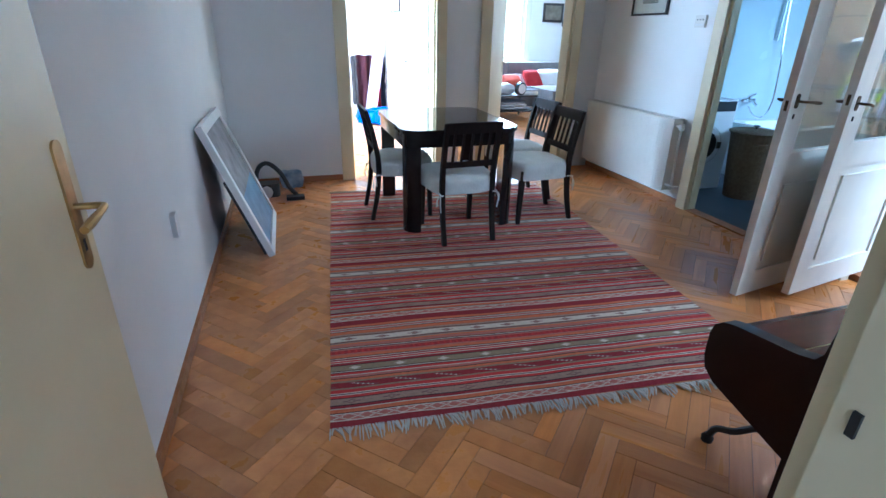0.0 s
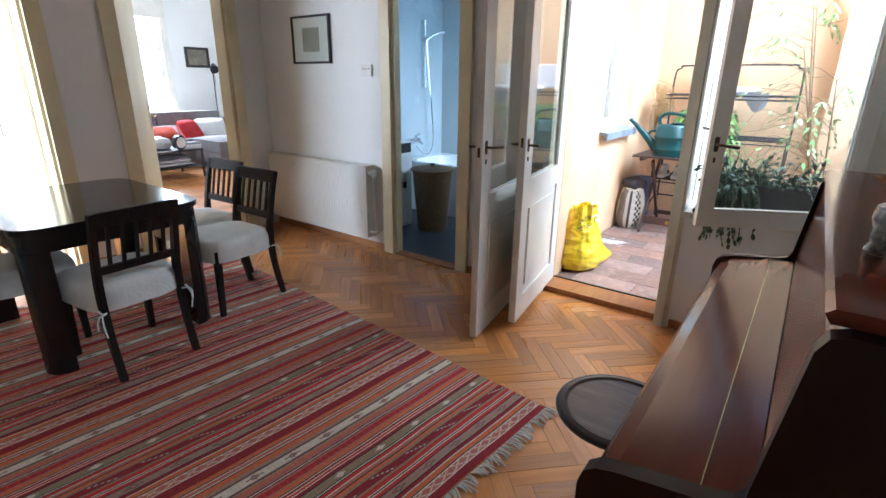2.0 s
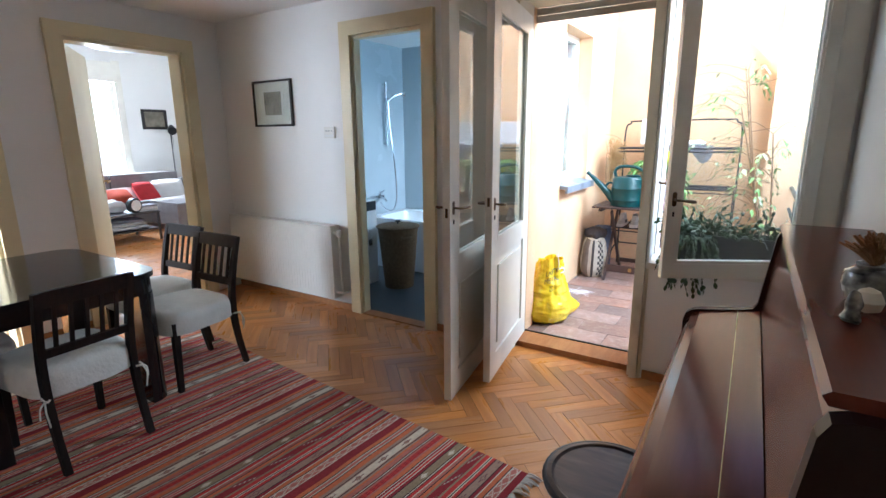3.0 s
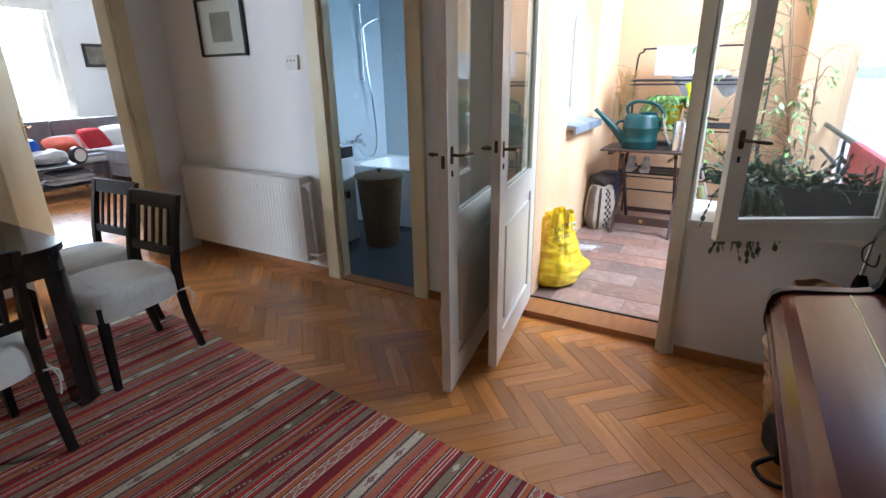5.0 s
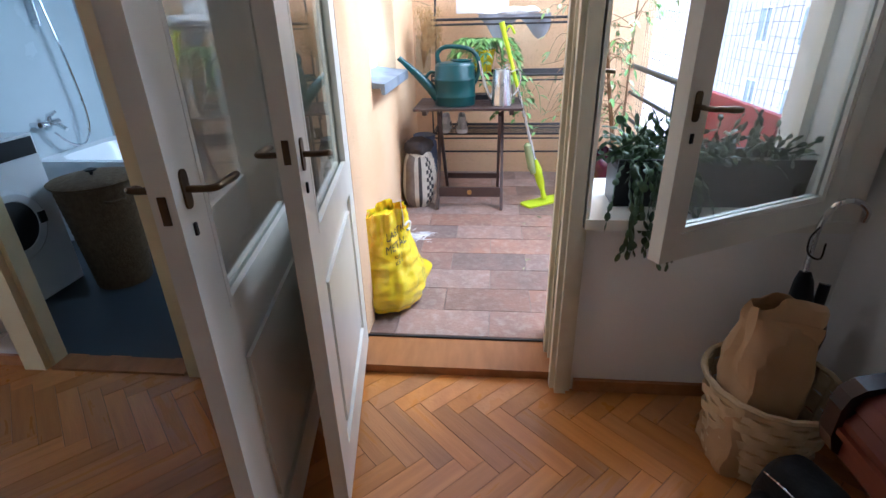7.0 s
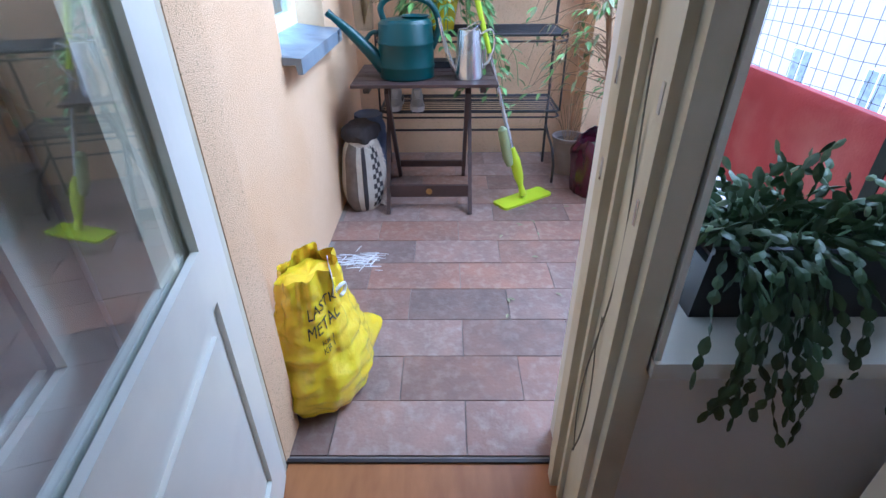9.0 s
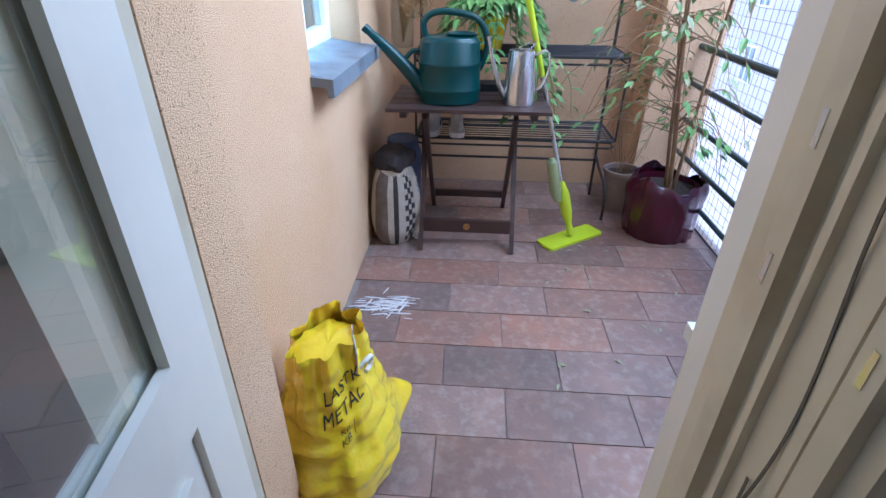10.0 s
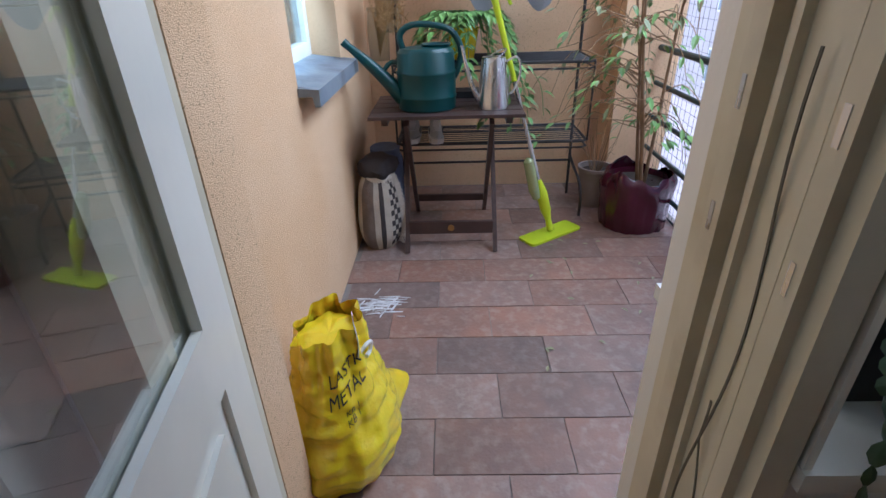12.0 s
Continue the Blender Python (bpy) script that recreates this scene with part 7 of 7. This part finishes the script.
part("pole", tubed([(0, 0, 0.02), (0, 0, 1.45)], 0.010, 10), M_BLACKP, fl)
part("base", lathe([(0.0, 0.0), (0.13, 0.0), (0.13, 0.02), (0.0, 0.025)], 24), M_BLACKP, fl)
part("shade", tubed([(0, 0, 1.47), (-0.02, -0.08, 1.52), (-0.05, -0.16, 1.46)], [0.02, 0.05, 0.08], 16), M_BLACKP, fl)
part("arm", tubed([(0, 0, 1.10), (0, -0.06, 1.30), (0, 0, 1.45)], 0.007, 8), M_STEEL, fl)
bk = thing("white_shelf", "white open shelf with books against the wall", "shelf", 5.99, 9.2, 0.0)
for y in (-0.62, 0.62):
    part("upright", boxed(-0.30, 0.0, y - 0.012, y + 0.012, 0.0, 2.5), M_PLASTICW, bk)
for z in (0.05, 0.45, 0.85, 1.25, 1.65, 2.05, 2.48):
    part("shelf", boxed(-0.30, 0.0, -0.607, 0.607, z - 0.012, z + 0.012), M_PLASTICW, bk)
cl = thing("ceiling_lamp", "white petal-shaped paper ceiling lamp", "lamp", 3.62, 7.9, 2.60)
part("stem", tubed([(0, 0, 0.0), (0, 0, 0.65)], 0.01, 8), M_PLASTICW, cl)
for k in range(7):
    a = 2 * math.pi * k / 7

    def petal(u, v, a=a):
        w = math.sin(math.pi * (0.08 + 0.9 * v)) * 0.16 * (u - 0.5) * 2
        r = 0.04 + 0.40 * v
        return (math.cos(a) * r - math.sin(a) * w, math.sin(a) * r + math.cos(a) * w, -0.06 * math.sin(v * 3.0) + 0.06 * v)
    part("petal", shell(petal, 6, 8, 0.004), M_PLASTICW, cl)

# ---- small room ----
rk = thing("clothes_stand", "dark clothes stand loaded with wine-red and navy garments", "clothes stand", 1.16, 8.9, 0.0, 4)
for sx in (-0.22, 0.24):
    part("upright", tubed([(sx, 0, 0.02), (sx, 0, 1.0)], 0.014, 8), M_STEEL, rk)
    part("foot", tubed([(sx, -0.22, 0.02), (sx, 0.22, 0.02)], 0.014, 8), M_STEEL, rk)
part("top_bar", tubed([(-0.26, 0, 1.0), (0.27, 0, 1.0)], 0.012, 8), M_STEEL, rk)


def garment(nm, x0, x1, z0, z1, m, seed, y=0.0):
    bm = shell(lambda u, v: (x0 + (x1 - x0) * u, y - 0.05 - 0.03 * math.sin(u * 14 + seed) - 0.05 * v, z1 - (z1 - z0) * v), 20, 12, 0.012)
    part(nm, rough_up(bm, 0.02, 0.12, seed), m, rk, smooth=60)


garment("garment", -0.22, 0.12, 0.16, 1.01, M_WINE, 1)
garment("garment", 0.08, 0.17, 0.12, 0.80, M_RED, 2, -0.06)
garment("garment", 0.10, 0.27, 0.06, 0.99, M_NAVY, 3, -0.03)
garment("garment", -0.29, -0.20, 0.25, 1.0, M_DARKWOOL, 4, -0.02)
ib = thing("ironing_board", "folded ironing board with lavender striped cover leaning on the clothes", "ironing board", 0.70, 8.55, 0.0)
ib.matrix_basis = pose(1.10, 8.50, 0.01, 0, 0, 0) @ pose(0, 0, 0, -9, 11, 0)
part("board", prism([(-0.09, 0.0), (0.09, 0.0), (0.09, 1.1), (0.06, 1.45), (0.0, 1.55), (-0.06, 1.45), (-0.09, 1.1)], -0.02, 0.02, "y"), M_LAVENDER, ib, bevel=0.01)
part("leg", tubed([(-0.05, 0.035, 0.05), (-0.02, 0.035, 1.3)], 0.010, 8), M_STEEL, ib)
part("leg", tubed([(0.05, 0.035, 0.05), (0.02, 0.035, 1.3)], 0.010, 8), M_STEEL, ib)
bb = thing("blue_bag", "crumpled bright blue plastic bag on the floor", "bag", 1.13, 8.25, 0.0)
part("bag", rough_up(pillow(0.55, 0.34, 0.24, 0.35, 16), 0.05, 0.13, 9), M_BLUEBAG, bb, smooth=40)
r2 = thing("far_radiator", "white panel radiator in the small room", "radiator", 0.05, 10.15, 0.12)
part("panel", boxed(-0.45, 0.35, -0.07, -0.02, 0.0, 0.75), M_RAD, r2, bevel=0.008)
for k in range(14):
    part("rib", boxed(-0.42 + k * 0.057, -0.39 + k * 0.057, -0.08, -0.0695, 0.03, 0.72), M_RAD, r2, bevel=0.003, seg=1)
part("bracket", boxed(-0.1, 0.0, -0.02, 0.05, 0.3, 0.4), M_RAD, r2)
hung_picture("small_print", "small pale framed print on the far wall", pose(1.15, 10.199, 1.95, 0, 0, 0), 0.16, 0.26, 0.015, M_PLASTICW, M_PAPER, M_ETCH, (0.5, 0.5), False)
hung_picture("large_print", "large pale framed sheet on the partition wall", pose(1.449, 7.9, 2.05, 0, 0, -90), 0.62, 0.85, 0.02, M_FRAMEDK, M_PAPER, M_PAPER, (0.8, 0.8), True)

# ---- floors of pieces ----
floor = thing("floor", "honey-brown oak herringbone parquet, worn", "floor", kind="structure")
part("subfloor", boxed(H0, 3.14, 0.30, N0, -0.06, -0.004), M_GAP, floor)
part("subfloor", boxed(H0, 1.0, -1.3, 0.30, -0.06, -0.004), M_GAP, floor)
PW, PN = 0.072, 5
PL = PW * PN
gap = 0.0009
plank = bmesh.new()
box(plank, gap, PL - gap, gap, PW - gap, -0.02, 0.0)
plank = part("plank", plank, M_OAK, floor, bevel=0.0012, seg=1)
plank_mesh = plank.data
bpy.data.objects.remove(plank)
turned = Matrix.Rotation(radians(45), 4, "Z")
near_planks, rest = [], bmesh.new()
rng = random.Random(5)
for m_ in range(-16, 17):
    for k in range(-95, 96):
        for kind in (0, 1):
            if kind == 0:
                m4 = Matrix.Translation((k * PW + 2 * PL * m_, k * PW, 0))
                mid = Vector((k * PW + 2 * PL * m_ + PL / 2, k * PW + PW / 2, 0))
            else:
                m4 = Matrix.Translation((k * PW + PL + 2 * PL * m_ + PW, k * PW + PW - PL, 0)) @ Matrix.Rotation(radians(90), 4, "Z")
                mid = Vector((k * PW + PL + 2 * PL * m_ + PW / 2, k * PW + PW - PL / 2, 0))
            c = turned @ mid
            c.x += 0.13
            if not (-1.0 < c.x < 3.3 and -1.2 < c.y < 5.3) or (c.y < 0.25 and c.x > 0.95):
                continue
            m4 = Matrix.Translation((0.13, 0, rng.uniform(-0.0008, 0.0004))) @ turned @ m4
            inside = all(H0 < q.x < 3.04 and 0.37 < q.y < N0 for q in (m4 @ Vector((0, 0, 0)), m4 @ Vector((PL, 0, 0)), m4 @ Vector((0, PW, 0)), m4 @ Vector((PL, PW, 0))))
            near_planks.append((c.x, c.y, inside, m4))
chosen = [q for q in near_planks if q[2] and (q[0] > 1.35 or q[0] < 0.0 or q[1] < 1.7)]
chosen.sort(key=lambda q: -q[0])
picked = chosen[:300]
keep = {id(q) for q in picked}
for q in picked:
    ob = new("plank", plank_mesh)
    ob.parent, ob.matrix_basis = floor, q[3]
for q in near_planks:
    if id(q) not in keep:
        box(rest, gap, PL - gap, gap, PW - gap, -0.02, 0.0, q[3])
for co, no in (((H0, 0, 0), (-1, 0, 0)), ((3.135, 0, 0), (1, 0, 0)), ((0, N0, 0), (0, 1, 0)), ((0, -1.3, 0), (0, -1, 0))):
    geom = rest.verts[:] + rest.edges[:] + rest.faces[:]
    bmesh.ops.bisect_plane(rest, geom=geom, plane_co=co, plane_no=no, clear_outer=True)
rest_ob = part("planks", rest, M_OAK_REST, floor, smooth=0)
rest_ob["kind"] = "stuff"

rooms_floor = thing("floor_rooms", "honey-brown oak parquet of the far rooms", "floor", kind="structure")
part("subfloor", boxed(-1.65, 6.2, N0, 10.62, -0.06, -0.004), M_GAP, rooms_floor)
bm = bmesh.new()
for i in range(36):
    for j in range(13):
        x0 = -1.65 + j * 0.62 - (0.31 if i % 2 else 0)
        box(bm, max(-1.65, x0) + 0.001, min(6.2, x0 + 0.62) - 0.001, N0 + i * 0.155 + 0.001, N0 + i * 0.155 + 0.154, -0.02, -0.001)
part("boards", bm, M_OAK_REST, rooms_floor, smooth=0)["kind"] = "stuff"

balcony_floor = thing("floor_balcony", "weathered terracotta balcony floor tiles laid in brick bond", "floor", kind="structure")
part("bed", boxed(3.30, 5.95, 0.34, 2.2, -0.12, 0.0305), M_GROUT, balcony_floor)
meshes = {}
for i in range(-6, 9):
    x0, x1 = 4.41 + 0.2163 * i, 4.41 + 0.2163 * (i + 1)
    x0, x1 = max(x0, 3.313), min(x1, 5.948)
    if x1 - x0 < 0.03:
        continue
    off = 1.521 if i % 2 else 1.745
    for j in range(-5, 5):
        ya, yb = off + 0.427 * j, off + 0.427 * (j + 1)
        ya, yb = max(ya, 0.36), min(yb, 2.198)
        if yb - ya < 0.03:
            continue
        key = (round(x1 - x0, 3), round(yb - ya, 3))
        if key not in meshes:
            t_ = part("tile", boxed(0.0018, key[0] - 0.0018, 0.0018, key[1] - 0.0018, -0.012, 0.0), M_TERRA, balcony_floor, bevel=0.002, seg=1)
            meshes[key] = t_.data
            bpy.data.objects.remove(t_)
        ob = new("tile", meshes[key])
        ob.parent = balcony_floor
        ob.matrix_basis = Matrix.Translation((x0, ya, 0.0355 + rng.uniform(-0.001, 0.001)))
